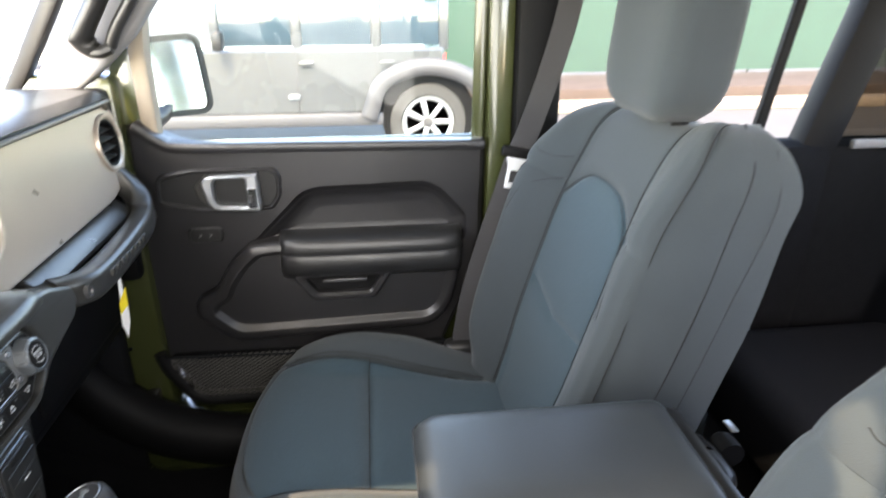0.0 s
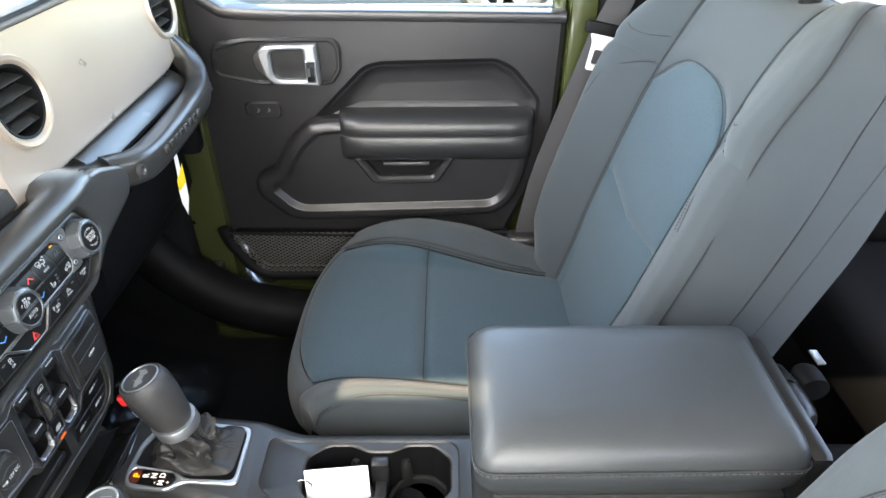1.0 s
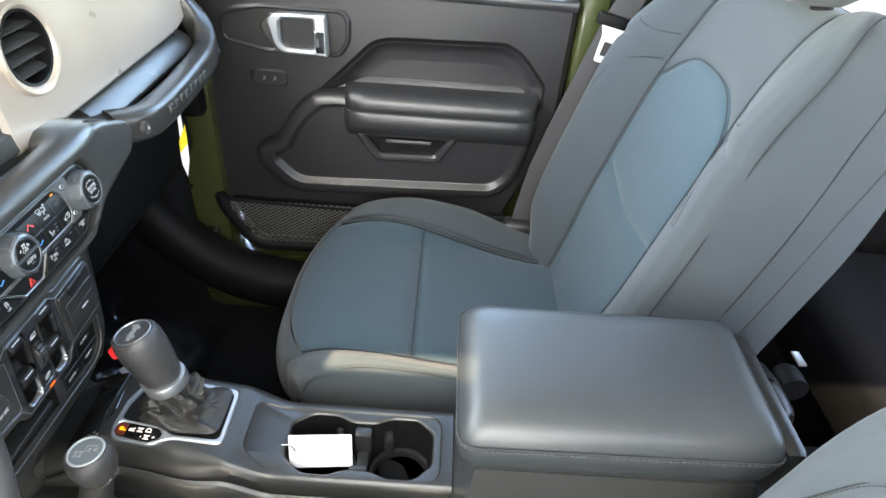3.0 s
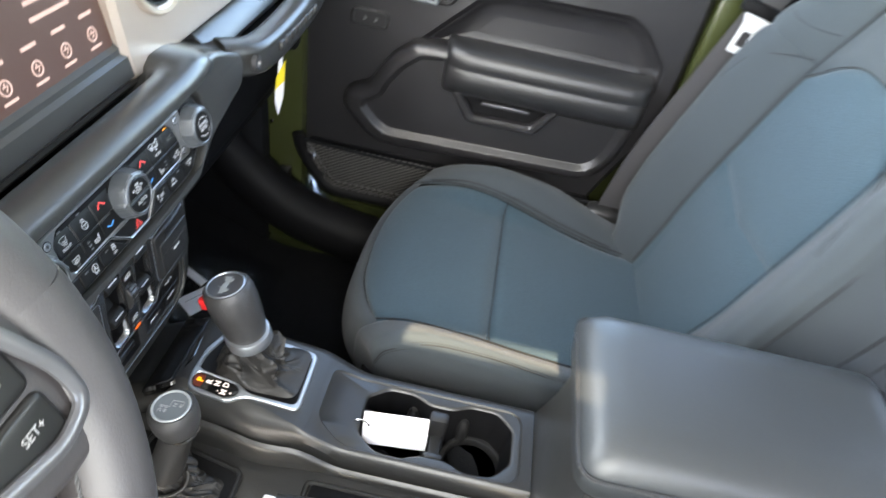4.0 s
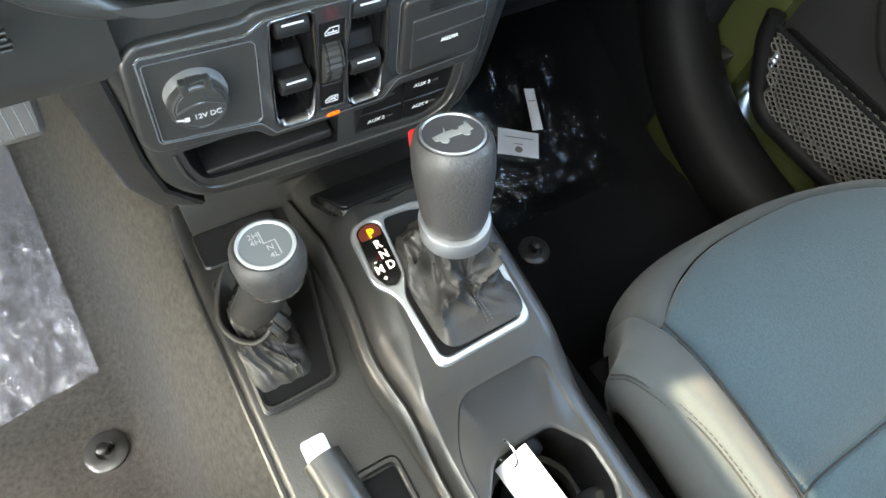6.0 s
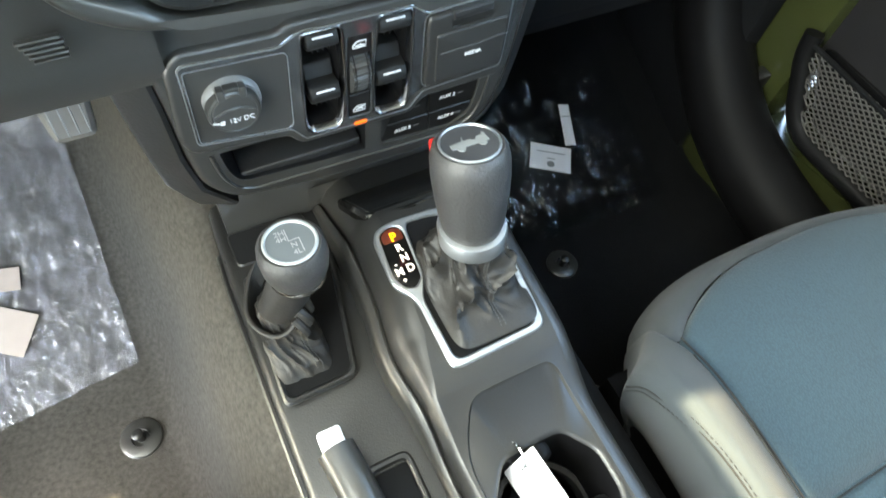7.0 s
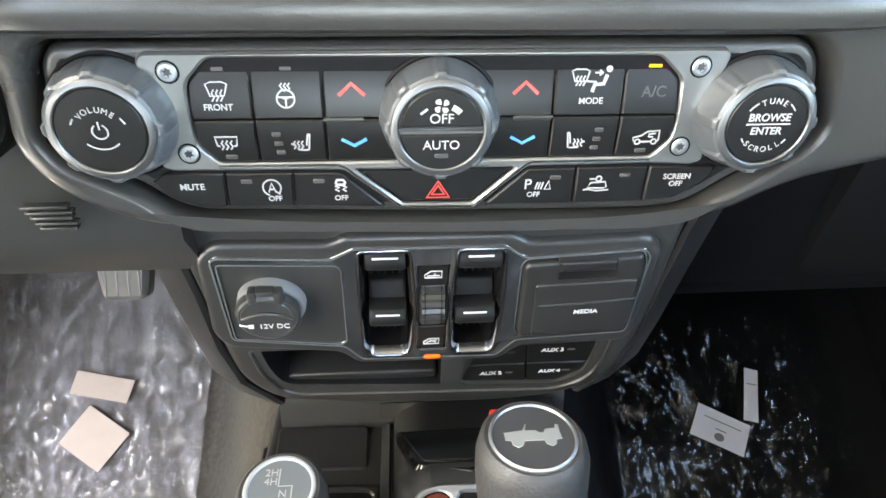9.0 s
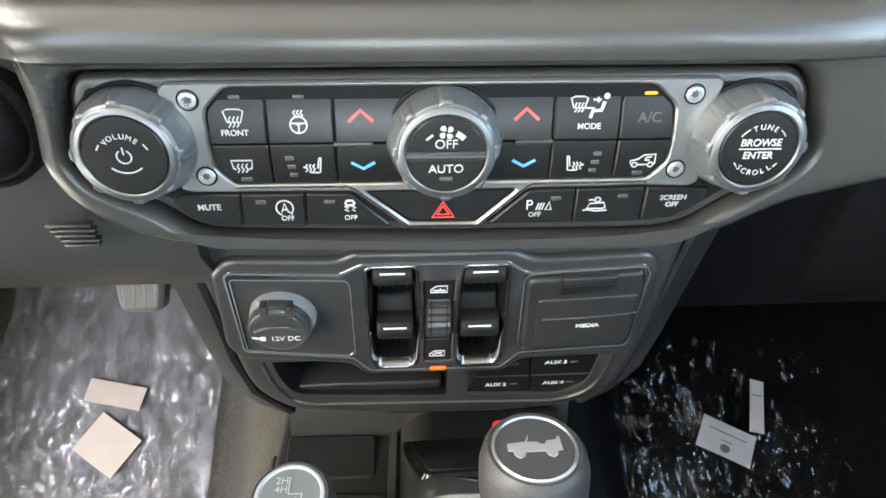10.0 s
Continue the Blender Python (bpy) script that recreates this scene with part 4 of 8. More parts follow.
FRAME_OUT = rounded([(-0.1101, 0.0246), (-0.105, 0.004), (-0.1095, -0.0172), (-0.1052, -0.0188), (-0.0386, -0.0194), (-0.0157, -0.0380), (0.0155, -0.0384), (0.0369, -0.0194), (0.0888, -0.0190), (0.1068, -0.0199), (0.1114, -0.0178), (0.107, 0.004), (0.1122, 0.0255), (0.1101, 0.0284), (-0.1074, 0.0276)], [0.002, 0.01, 0.002, 0.002, 0.002, 0.003, 0.003, 0.002, 0.002, 0.002, 0.002, 0.01, 0.002, 0.002, 0.002], 4)
HAZARD = rounded([(-0.0340, -0.0196), (-0.0148, -0.0356), (0.0146, -0.0360), (0.0322, -0.0196)], 0.0015, 3)
part("silver_frame", plate(FRAME_OUT, -0.002, 0.0036, 0.0009, [OPENING, HAZARD], CF), SILVER, cp, "brushed silver frame")
part("bright_edge", ribbons([[(-0.0870, -0.0168), (-0.0405, -0.0170), (-0.0378, -0.0182), (-0.0153, -0.0368), (0.0151, -0.0372), (0.0360, -0.0184), (0.0386, -0.0172), (0.0880, -0.0170)]], 0.0010, 0.0035, CF, 0.0004), TRIM_SILVER, cp, "fine bright rib")


def crown(v):
    """How far the two rows of keys stand out: fullest in the lower row, rolling back to the top."""
    return 0.0046 - 6.0 * (v + 0.003) ** 2


def button(poly, crowned=True, top=0.0030, label=""):
    bm = plate(inset(rounded(poly, 0.0011, 3), 0.00030), -0.004, 0.0 if crowned else top, 0.0006)
    if crowned:
        for k in range(-6, 10):
            bmesh.ops.bisect_plane(bm, geom=bm.verts[:] + bm.edges[:] + bm.faces[:], dist=1e-6, plane_co=(0, 0.003 * k, 0), plane_no=(0, 1, 0))
        for q in bm.verts:
            if q.co.z > -0.002:
                q.co.z += crown(q.co.y)
    return part("button", moved(bm, CF), BUTTON, cp, label, 25)


V0, V1r, V2r = -0.0154, 0.0024, 0.0253
for edges in ((-0.0934, -0.0706, -0.0441, -0.0150), (0.0150, 0.0446, 0.0722, 0.0948)):
    for i in range(3):
        a, b = edges[i], edges[i + 1]
        top_row = [(a, V1r), (b, V1r), (b, V2r), (a, V2r)]
        low_row = [(a, V0), (b, V0), (b, V1r), (a, V1r)]
        if a == -0.0934:
            top_row = [(a - 0.0003, V1r), (b, V1r), (b, V2r), (-0.0846, V2r), (a, 0.0163)]
            low_row = [(-0.0864, V0), (b, V0), (b, V1r), (a - 0.0003, V1r), (a + 0.0003, -0.0080)]
        elif b == 0.0948:
            top_row = [(a, V1r), (b + 0.0004, V1r), (0.0938, 0.0166), (0.0840, V2r + 0.0002), (a, V2r)]
            low_row = [(a, V0), (0.0878, V0), (b - 0.0003, -0.0078), (b + 0.0004, V1r), (a, V1r)]
        button(top_row)
        button(low_row)
# lower strip of flat keys and the hazard key
button([(-0.1094, -0.0196), (-0.1152, -0.0237), (-0.1079, -0.0319), (-0.0982, -0.0355), (-0.0868, -0.0358), (-0.0862, -0.0202)], False)
button([(-0.0858, -0.0203), (-0.0865, -0.0358), (-0.0597, -0.0362), (-0.0590, -0.0205)], False)
button([(-0.0587, -0.0205), (-0.0594, -0.0362), (-0.0224, -0.0368), (-0.0398, -0.0207)], False)
button([(-0.0328, -0.0202), (-0.0144, -0.0351), (0.0142, -0.0355), (0.0310, -0.0202)], False, 0.0022)
button([(0.0372, -0.0207), (0.0198, -0.0369), (0.0578, -0.0378), (0.0577, -0.0204)], False)
button([(0.0581, -0.0204), (0.0582, -0.0378), (0.0884, -0.0373), (0.0888, -0.0203)], False)
button([(0.0892, -0.0203), (0.0888, -0.0373), (0.1036, -0.0361), (0.1169, -0.0260), (0.1180, -0.0206)], False)


def on(x, v, h=None):
    """A spot on the keys: on their crowned face above the strip, on the flat strip below."""
    return CF @ Matrix.Translation((x, v, (crown(v) + 0.0001 if v > -0.017 else 0.0031) if h is None else h))


def mark(lines, x, v, w=0.0005, mat=None, k=1.0, h=None):
    return part("symbol", ribbons([[(p[0] * k, p[1] * k) for p in ln] for ln in lines], w, 0, on(x, v, h) @ tilt(v)), mat or MARK, cp)


def tilt(v):
    """The lean of the crowned keys at a height."""
    return pose(0, 0, 0, math.degrees(math.atan(-12.0 * (v + 0.003))), 0, 0) if v > -0.017 else Matrix.Identity(4)


def say(text, size, x, v, mat=None):
    return letters(text, size, on(x, v) @ tilt(v), mat or MARK, cp, bold=0.00004)


def lamp(x, v, mat=None, w=0.0046):
    return part("indicator_lamp", plate(oblong(-w / 2, w / 2, -0.0009, 0.0009, 0.0006, 3), -0.001, 0.0004, 0.0003, (), on(x, v) @ tilt(v)), mat or MARK_DIM, cp)


wavy = lambda x, k=1.0: [(x - 0.0005, -0.0024 * k), (x + 0.0004, -0.0010 * k), (x - 0.0004, 0.0006 * k), (x + 0.0005, 0.0020 * k)]
screen_fan = [[(-0.0040, 0.0028), (-0.0022, 0.0036), (0.0022, 0.0036), (0.0040, 0.0028), (0.0026, -0.0016), (-0.0026, -0.0016), (-0.0040, 0.0028)]] + [[(a[0], a[1] - 0.0012) for a in wavy(x)] for x in (-0.0016, 0, 0.0016)]
mark(screen_fan, -0.0829, 0.0132, k=0.98)
say("FRONT", 0.0033, -0.0831, 0.0074)
mark([arc(0, -0.0014, 0.0033, 0, 360, 22), [(-0.0032, -0.0008), (0.0032, -0.0008)], [(-0.0011, -0.0012), (0.0011, -0.0012)], [(0, -0.0012), (0, -0.0046)]] + [[(a[0], a[1] * 0.7 + 0.0030) for a in wavy(x)] for x in (-0.0014, 0, 0.0014)], -0.0579, 0.0118, 0.0006)
mark([[(-0.0036, -0.0016), (-0.0042, 0.0022), (0.0042, 0.0022), (0.0036, -0.0016)], [(-0.0036, -0.0016), (-0.0026, -0.0016)], [(0.0036, -0.0016), (0.0026, -0.0016)]] + [[(a[0], a[1] * 0.9 - 0.0010) for a in wavy(x)] for x in (-0.0017, 0, 0.0017)], -0.0822, -0.0062, 0.0006)
seat_icon = [[(0.0026, 0.0034), (0.0034, 0.0036), (0.0026, -0.0030), (0.0016, -0.0032), (-0.0016, -0.0030)], [(0.0026, 0.0034), (0.0018, -0.0012)]] + [[(a[0] * 0.9, a[1] * 0.8 - 0.0008) for a in wavy(x)] for x in (-0.0030, -0.0014, 0.0002)] + [[(-0.0040, -0.0004), (-0.0024, -0.0012)]]
mark(seat_icon, -0.0537, -0.0068, 0.0006)
mark([[(-p[0], p[1]) for p in ln] for ln in seat_icon], 0.0549, -0.0076, 0.0006)
for sx, sv in ((-0.0333, 0.0138), (0.0333, 0.0138)):
    mark([[(-0.0049, -0.0024), (0, 0.0020), (0.0049, -0.0024)]], sx, sv, 0.0013, MARK_RED)
    mark([[(-0.0049, 0.0014), (0, -0.0014), (0.0049, 0.0014)]], sx, -0.0070, 0.0013, MARK_BLUE)
    part("rocker_bar", soft_plate(oblong(-0.0105, 0.0055, -0.0010, 0.0010, 0.0009, 3) if sx < 0 else oblong(-0.0055, 0.0105, -0.0010, 0.0010, 0.0009, 3), -0.002, 0.0011, 0.0007, (), on(sx * 0.98 + math.copysign(0.004, sx) * 0.4, 0.0024)), PLASTIC_GREY, cp)
mark(screen_fan, 0.0545, 0.0172, 0.0006, k=0.86)
mark([[(0.0000, 0.0020), (0.0030, 0.0020)], [(0.0018, 0.0030), (0.0032, 0.0020), (0.0018, 0.0010)], [(-0.0030, -0.0012), (0.0008, -0.0014)]], 0.0600, 0.0170, 0.0007)
mark([[(0.0026, 0.0012), (0.0014, -0.0022), (-0.0020, -0.0024), (-0.0030, -0.0052)], arc(0.0034, 0.0034, 0.0006, 0, 360, 8)], 0.0622, 0.0170, 0.0014)
say("MODE", 0.0034, 0.0592, 0.0084)
say("A/C", 0.0060, 0.0842, 0.0116, MARK_DIM)
mark([[(-0.0050, -0.0016), (-0.0055, 0.0000), (-0.0022, 0.0008), (0.0000, 0.0026), (0.0050, 0.0030), (0.0052, -0.0012), (0.0045, -0.0018)], arc(-0.0034, -0.0018, 0.0011, 0, 360, 10), arc(0.0034, -0.0018, 0.0011, 0, 360, 10), [(-0.0022, -0.0018), (0.0022, -0.0018)], [(0.0036, 0.0018), (0.0010, 0.0014), (0.0008, 0.0004), (0.0028, 0.0002)]], 0.0842, -0.0068, 0.0006)
for x, v in ((-0.0819, 0.0212), (-0.0572, 0.0212), (-0.0814, -0.0126), (0.0828, -0.0126)):
    lamp(x, v)
for k in (0, 1, 2):
    lamp(-0.0630 + 0.0005 * k, -0.0033 - 0.0038 * k, w=0.0034)
    lamp(0.0642 - 0.0005 * k, -0.0032 - 0.0039 * k, w=0.0034)
lamp(0.0836, 0.0216, AMBER, 0.0054)
say("MUTE", 0.0038, -0.0995, -0.0262)
mark([arc(0, 0, 0.0036, -50, 250, 22), [(-0.0014, -0.0020), (0, 0.0022), (0.0014, -0.0020)], [(-0.0009, -0.0007), (0.0009, -0.0007)], [(0.0014, -0.0016), (0.0028, -0.0030), (0.0034, -0.0012)]], -0.0680, -0.0270, 0.0006)
say("OFF", 0.0032, -0.0672, -0.0321)
mark([[(-0.0020, 0.0006), (-0.0013, 0.0022), (0.0013, 0.0022), (0.0020, 0.0006)], [(-0.0020, 0.0000), (0.0020, 0.0000)]], -0.0402, -0.0262, 0.0010)
mark([[(-0.0024, -0.0002), (-0.0006, -0.0008), (-0.0022, -0.0018), (-0.0006, -0.0026)], [(0.0008, -0.0002), (0.0024, -0.0008), (0.0008, -0.0018), (0.0022, -0.0026)]], -0.0402, -0.0266, 0.0006)
say("OFF", 0.0032, -0.0402, -0.0324)
tri = lambda k: [(0, 0.0044 * k), (-0.0048 * k, -0.0032 * k), (0.0048 * k, -0.0032 * k), (0, 0.0044 * k)]
mark([tri(1.0), tri(0.55)], 0.0, -0.0302, 0.0008, MARK_RED, h=0.0024)
say("P", 0.0066, 0.0378, -0.0280)
mark([[(0.0000 + k, 0.0018), (-0.0010 + k, -0.0016)] for k in (0, 0.0012, 0.0024)] + [[(0.0030, -0.0016), (0.0046, 0.0022), (0.0056, -0.0016), (0.0030, -0.0016)]], 0.0420, -0.0286, 0.0006)
say("OFF", 0.0032, 0.0405, -0.0327)
mark([[(-0.0056, -0.0030), (-0.0034, -0.0026), (0.0000, -0.0034), (0.0054, -0.0030)], [(-0.0040, -0.0020), (-0.0026, 0.0004), (0.0036, 0.0008), (0.0044, -0.0016), (0.0030, -0.0022), (-0.0040, -0.0020)], arc(0.0006, 0.0022, 0.0012, 0, 360, 10), [(-0.0034, 0.0022), (-0.0010, 0.0022)]], 0.0674, -0.0280, 0.0006)
say("SCREEN\nOFF", 0.0034, 0.1020, -0.0272)
for x, v in ((-0.0777, -0.0240), (-0.0488, -0.0244), (0.0493, -0.0248), (0.0791, -0.0243)):
    lamp(x, v)
for x, v in ((-0.0989, 0.0208), (0.1006, 0.0215), (-0.0975, -0.0112), (0.0996, -0.0113)):
    part("screw_well", ring_lathe([(0.0043, 0.0), (0.0043, 0.0004), (0.0036, 0.0005), (0.0036, 0.0)], 28, on(x, v, 0.0035)), PLASTIC_SHADE_BLACK, cp, "dark rim round the screw")
    s = part("screw", lathe([(0.0036, -0.001), (0.0036, 0.0006), (0.0031, 0.0012), (0.0020, 0.0013), (0.0019, 0.0006)], 24, on(x, v, 0.0035)), SATIN, cp, "bright star-socket screw")
    part("star_socket", plate([((0.0019 if k % 2 else 0.0011) * math.cos(math.pi * k / 6 + x * 9), (0.0019 if k % 2 else 0.0011) * math.sin(math.pi * k / 6 + x * 9)) for k in range(12)], 0.0004, 0.0009, 0.0001, (), on(x, v, 0.0035)), GUN, s)


def big_knob(x, v, split=False):
    m = CF @ Matrix.Translation((x, v, 0.001))
    lug = lambda a: max(0.0, min(1.0, (math.cos(8 * a) - 0.60) * 6))
    sc8 = lambda a, zz: 1 + (0.055 * lug(a) if zz > 0.0120 else 0.035 * lug(a) - 0.020 * max(0.0, -math.cos(8 * a)) if zz > 0.004 else 0.0)
    k = part("rotary_knob", lathe([(0.0230, 0.0), (0.0230, 0.003), (0.0226, 0.0045), (0.0220, 0.0075), (0.0212, 0.0105), (0.0204, 0.0125), (0.0200, 0.0142), (0.0190, 0.0150), (0.0160, 0.0146)], 192, m, sc8), RUBBER_KNOB, cp, "smoky scalloped rotary knob")
    part("knob_collar", ring_lathe([(0.0246, -0.001), (0.0246, 0.0014), (0.0236, 0.0020), (0.0228, 0.0010), (0.0228, -0.001)], 48, m), PLASTIC_SHADE_BLACK, k, "dark collar")
    part("bright_ring", ring_lathe([(0.0190, 0.0144), (0.0189, 0.0152), (0.0184, 0.0157), (0.0166, 0.0160), (0.0161, 0.0155), (0.0160, 0.0140)], 72, m), RING, k, "satin silver ring")
    if split:
        part("upper_key", plate([(0.0155 * math.cos(radians(a)), 0.0155 * math.sin(radians(a))) for a in [3 + 174 * i / 24 for i in range(25)]], 0.0110, 0.0160, 0.0007, (), m), BUTTON, k)
        part("lower_key", plate([(0.0155 * math.cos(radians(a)), 0.0155 * math.sin(radians(a)) - 0.0012) for a in [183 + 174 * i / 24 for i in range(25)]], 0.0110, 0.0158, 0.0007, (), m), BUTTON, k)
        part("key_bar", moved(rbox((-0.0158, -0.0010, 0.010), (0.0158, 0.0002, 0.0152), 0.0004), m), PLASTIC_GREY, k, "charcoal bar between the keys")
        part("base_disc", lathe([(0.0168, 0.010), (0.0168, 0.0124)], 36, m), PLASTIC_SHADE_BLACK, k)
    else:
        part("face", lathe([(0.0158, 0.010), (0.0158, 0.0152), (0.0153, 0.0158), (0.008, 0.0161)], 48, m), BUTTON, k, "matt black face")
    return k, m @ Matrix.Translation((0, 0, 0.0164))


k1, f1 = big_knob(-0.1218, 0.0036)
arched("VOLUME", 0.0030, f1, 0.0082, 92, 17, MARK, k1)
part("symbol", ribbons([arc(0, 0.0002, 0.0027, 118, 422, 18), [(0, 0.0010), (0, 0.0040)], arc(0, 0.002, 0.0085, 228, 312, 12), [(-0.0094, 0.0030), (-0.0080, 0.0052)], [(0.0094, 0.0030), (0.0080, 0.0052)]], 0.0005, 0, f1), MARK, k1)
k2, f2 = big_knob(0.0, 0.0026, True)
f2 = f2 @ Matrix.Translation((0, 0, -0.0003))
letters("OFF", 0.0052, f2 @ Matrix.Translation((0, 0.0042, 0)), MARK, k2)
letters("AUTO", 0.0050, f2 @ Matrix.Translation((0, -0.0062, 0)), MARK, k2)
fan = join(*[plate([(rad * math.cos(radians(a + b)), 0.0092 + rad * math.sin(radians(a + b))) for rad, b in ((0.0006, -30), (0.0016, -34), (0.0027, -26), (0.0031, -4), (0.0029, 18), (0.0022, 30), (0.0016, 24), (0.0009, 12))], 0.0, 0.0003, 0.0001, (), f2) for a in (40, 130, 220, 310)])
part("symbol", join(fan, ribbons([[(-0.0078, 0.0062), (-0.0052, 0.0082)]], 0.0008, 0, f2), ribbons([arc(0, 0.000, 0.0095, 44, 66, 6)], 0.0022, 0, f2)), MARK, k2)
part("indicator_lamp", plate(oblong(-0.0026, 0.0026, -0.0112, -0.0096, 0.0006, 3), -0.001, 0.0003, 0.0002, (), f2), MARK_DIM, k2)
k3, f3 = big_knob(0.1258, 0.0026)
arched("TUNE", 0.0032, f3, 0.0098, 88, 17, MARK, k3)
letters("BROWSE", 0.0042, f3 @ Matrix.Translation((0, 0.0032, 0)), MARK, k3, bold=0.00005)
letters("ENTER", 0.0042, f3 @ Matrix.Translation((0, -0.0022, 0)), MARK, k3, bold=0.00005)
arched("SCROLL", 0.0032, f3, 0.0098, 268, 16, MARK, k3, below=True)
part("symbol", ribbons([[(-0.0088, 0.0007), (0.0088, 0.0007)], arc(0, 0, 0.0108, 124, 146, 4), arc(0, 0, 0.0108, 34, 54, 4), arc(0, 0, 0.0104, 208, 220, 4), arc(0, 0, 0.0104, 316, 328, 4)], 0.0005, 0, f3), MARK, k3)

# ---- switch panel below ----
sp = thing("switch_panel", (0, 0.02, 0.45), "charcoal switch panel with window switches and power socket", "control panel")
BODY = rounded([(-0.1325, 0.052), (-0.1295, 0.0156), (-0.1272, -0.0184), (-0.1255, -0.0703), (-0.1236, -0.0960), (-0.1145, -0.1165), (-0.0990, -0.1325), (-0.0275, -0.1436), (0.0554, -0.1460), (0.0980, -0.1385), (0.1220, -0.1215), (0.1320, -0.100), (0.1360, -0.0542), (0.1355, 0.0284), (0.1370, 0.052)], 0.012, 4)
SLOT = rounded([(-0.1040, -0.0700), (-0.1015, -0.0916), (-0.0945, -0.1098), (0.0088, -0.1175), (0.0084, -0.0700)], [0.002, 0.01, 0.012, 0.003, 0.002], 4)
AUX = rounded([(0.0212, -0.0700), (0.0231, -0.1176), (0.0896, -0.1223), (0.1065, -0.1096), (0.1100, -0.0700)], [0.002, 0.004, 0.012, 0.012, 0.003], 4)
WELLS = [rounded([(-0.0385, 0.0222), (-0.0115, 0.0224), (-0.0086, -0.0200), (-0.0109, -0.0660), (-0.0148, -0.0722), (-0.0362, -0.0718), (-0.0404, -0.0645), (-0.0404, -0.0186)], [0.004, 0.004, 0.008, 0.004, 0.004, 0.004, 0.004, 0.008], 4),
         rounded([(0.0138, 0.0222), (0.0388, 0.0220), (0.0414, -0.0205), (0.0410, -0.0660), (0.0370, -0.0724), (0.0166, -0.0726), (0.0128, -0.0665), (0.0115, -0.0200)], [0.004, 0.004, 0.008, 0.004, 0.004, 0.004, 0.004, 0.008], 4)]
MID = oblong(-0.0073, 0.0097, -0.0663, 0.0106, 0.0012, 3)
PLUG = rounded([(-0.1104, 0.0150), (-0.0502, 0.0120), (-0.0482, 0.0092), (-0.0500, -0.0548), (-0.0528, -0.0573), (-0.1129, -0.0482)], 0.002, 3)
LID = rounded([(0.0496, 0.0085), (0.0512, 0.0122), (0.1125, 0.0165), (0.1157, 0.0082), (0.1180, -0.017), (0.1190, -0.0479), (0.1162, -0.0520), (0.0540, -0.0533), (0.0520, -0.0472)], 0.002, 3)
CARRIER = rounded([(-0.1205, 0.0198), (-0.1111, 0.0290), (-0.0518, 0.0272), (-0.0441, 0.0322), (0.0390, 0.0318), (0.0510, 0.0246), (0.1149, 0.0270), (0.1242, 0.0175), (0.1270, -0.0598), (0.1218, -0.0680), (0.0560, -0.0700), (0.0450, -0.0830), (-0.0455, -0.0815), (-0.0540, -0.0690), (-0.1201, -0.0600), (-0.1262, -0.0459)], 0.006, 4)
TRIM = rounded([(-0.1138, 0.0180), (-0.1105, 0.0210), (-0.0527, 0.0176), (-0.0401, 0.0252), (0.0380, 0.0248), (0.0495, 0.0152), (0.1146, 0.0192), (0.1188, 0.0130), (0.1214, -0.0516), (0.1198, -0.0560), (0.0535, -0.0602), (0.0424, -0.0762), (-0.0417, -0.0752), (-0.0513, -0.0606), (-0.1142, -0.0506), (-0.1160, -0.0470)], 0.003, 4)
part("body", soft_plate(BODY, -0.06, -0.0055, 0.007, [SLOT, AUX, MID] + WELLS, SF), PLASTIC_GREY, sp)
part("carrier", soft_plate(CARRIER, -0.007, -0.0008, 0.0040, [MID] + WELLS, SF), PLASTIC_GREY, sp, "raised charcoal carrier")
part("silver_trim", plate(TRIM, -0.002, 0.0, 0.0008, [PLUG, MID, inset(LID, -0.0010)] + WELLS, SF), TRIM_DARK, sp, "smoky gunmetal trim plate with bright edges")
closed = lambda poly: [tuple(p) for p in poly] + [tuple(poly[0])]
for poly, w in ((inset(TRIM, 0.0007), 0.0009), (inset(PLUG, -0.0005), 0.0006), (inset(LID, -0.0014), 0.0006)):
    part("bright_edge", ribbons([closed(poly)], w, -0.0002, SF, 0.0005), SATIN, sp)
for sgn in (-1, 1):
    rows = []
    for v, xb, xo in ((0.056, 0.1335, 0.160), (0.022, 0.1300, 0.156), (-0.020, 0.1278, 0.153), (-0.070, 0.1270, 0.150), (-0.110, 0.1210, 0.146), (-0.140, 0.1000, 0.132)):
        o = 0.0 if sgn < 0 else 0.006
        rows.append([SF @ Vector((sgn * (xb + o - 0.003), v, -0.030)), SF @ Vector((sgn * (xb + o), v, -0.0095)), SF @ Vector((sgn * (xb + o + 0.003), v, -0.0080)), SF @ Vector((sgn * (xo + o - 0.003), v, -0.0190)), SF @ Vector((sgn * (xo + o), v, -0.0230)), SF @ Vector((sgn * (xo + o), v, -0.09))])
    part("side_cheek", loft(rows), PLASTIC, sp, "grained black side cheek")
part("chin_bead", sweep([SF @ Vector((x, v, -0.0060)) for x, v in rounded([(-0.1100, -0.0700), (-0.1072, -0.0955), (-0.0975, -0.1165), (-0.0850, -0.1225), (0.0900, -0.1290), (0.1105, -0.1165), (0.1165, -0.0960), (0.1180, -0.0690)], [0, 0.01, 0.01, 0.006, 0.012, 0.012, 0.01, 0], 5)], 0.0022, 0.0016, 8), PLASTIC_GREY, sp, "raised bead round the slot and keys")
part("socket_plate", plate(inset(PLUG, 0.0004), -0.004, -0.0012, 0.0005, (), SF), PLASTIC, sp, "matt black socket plate")
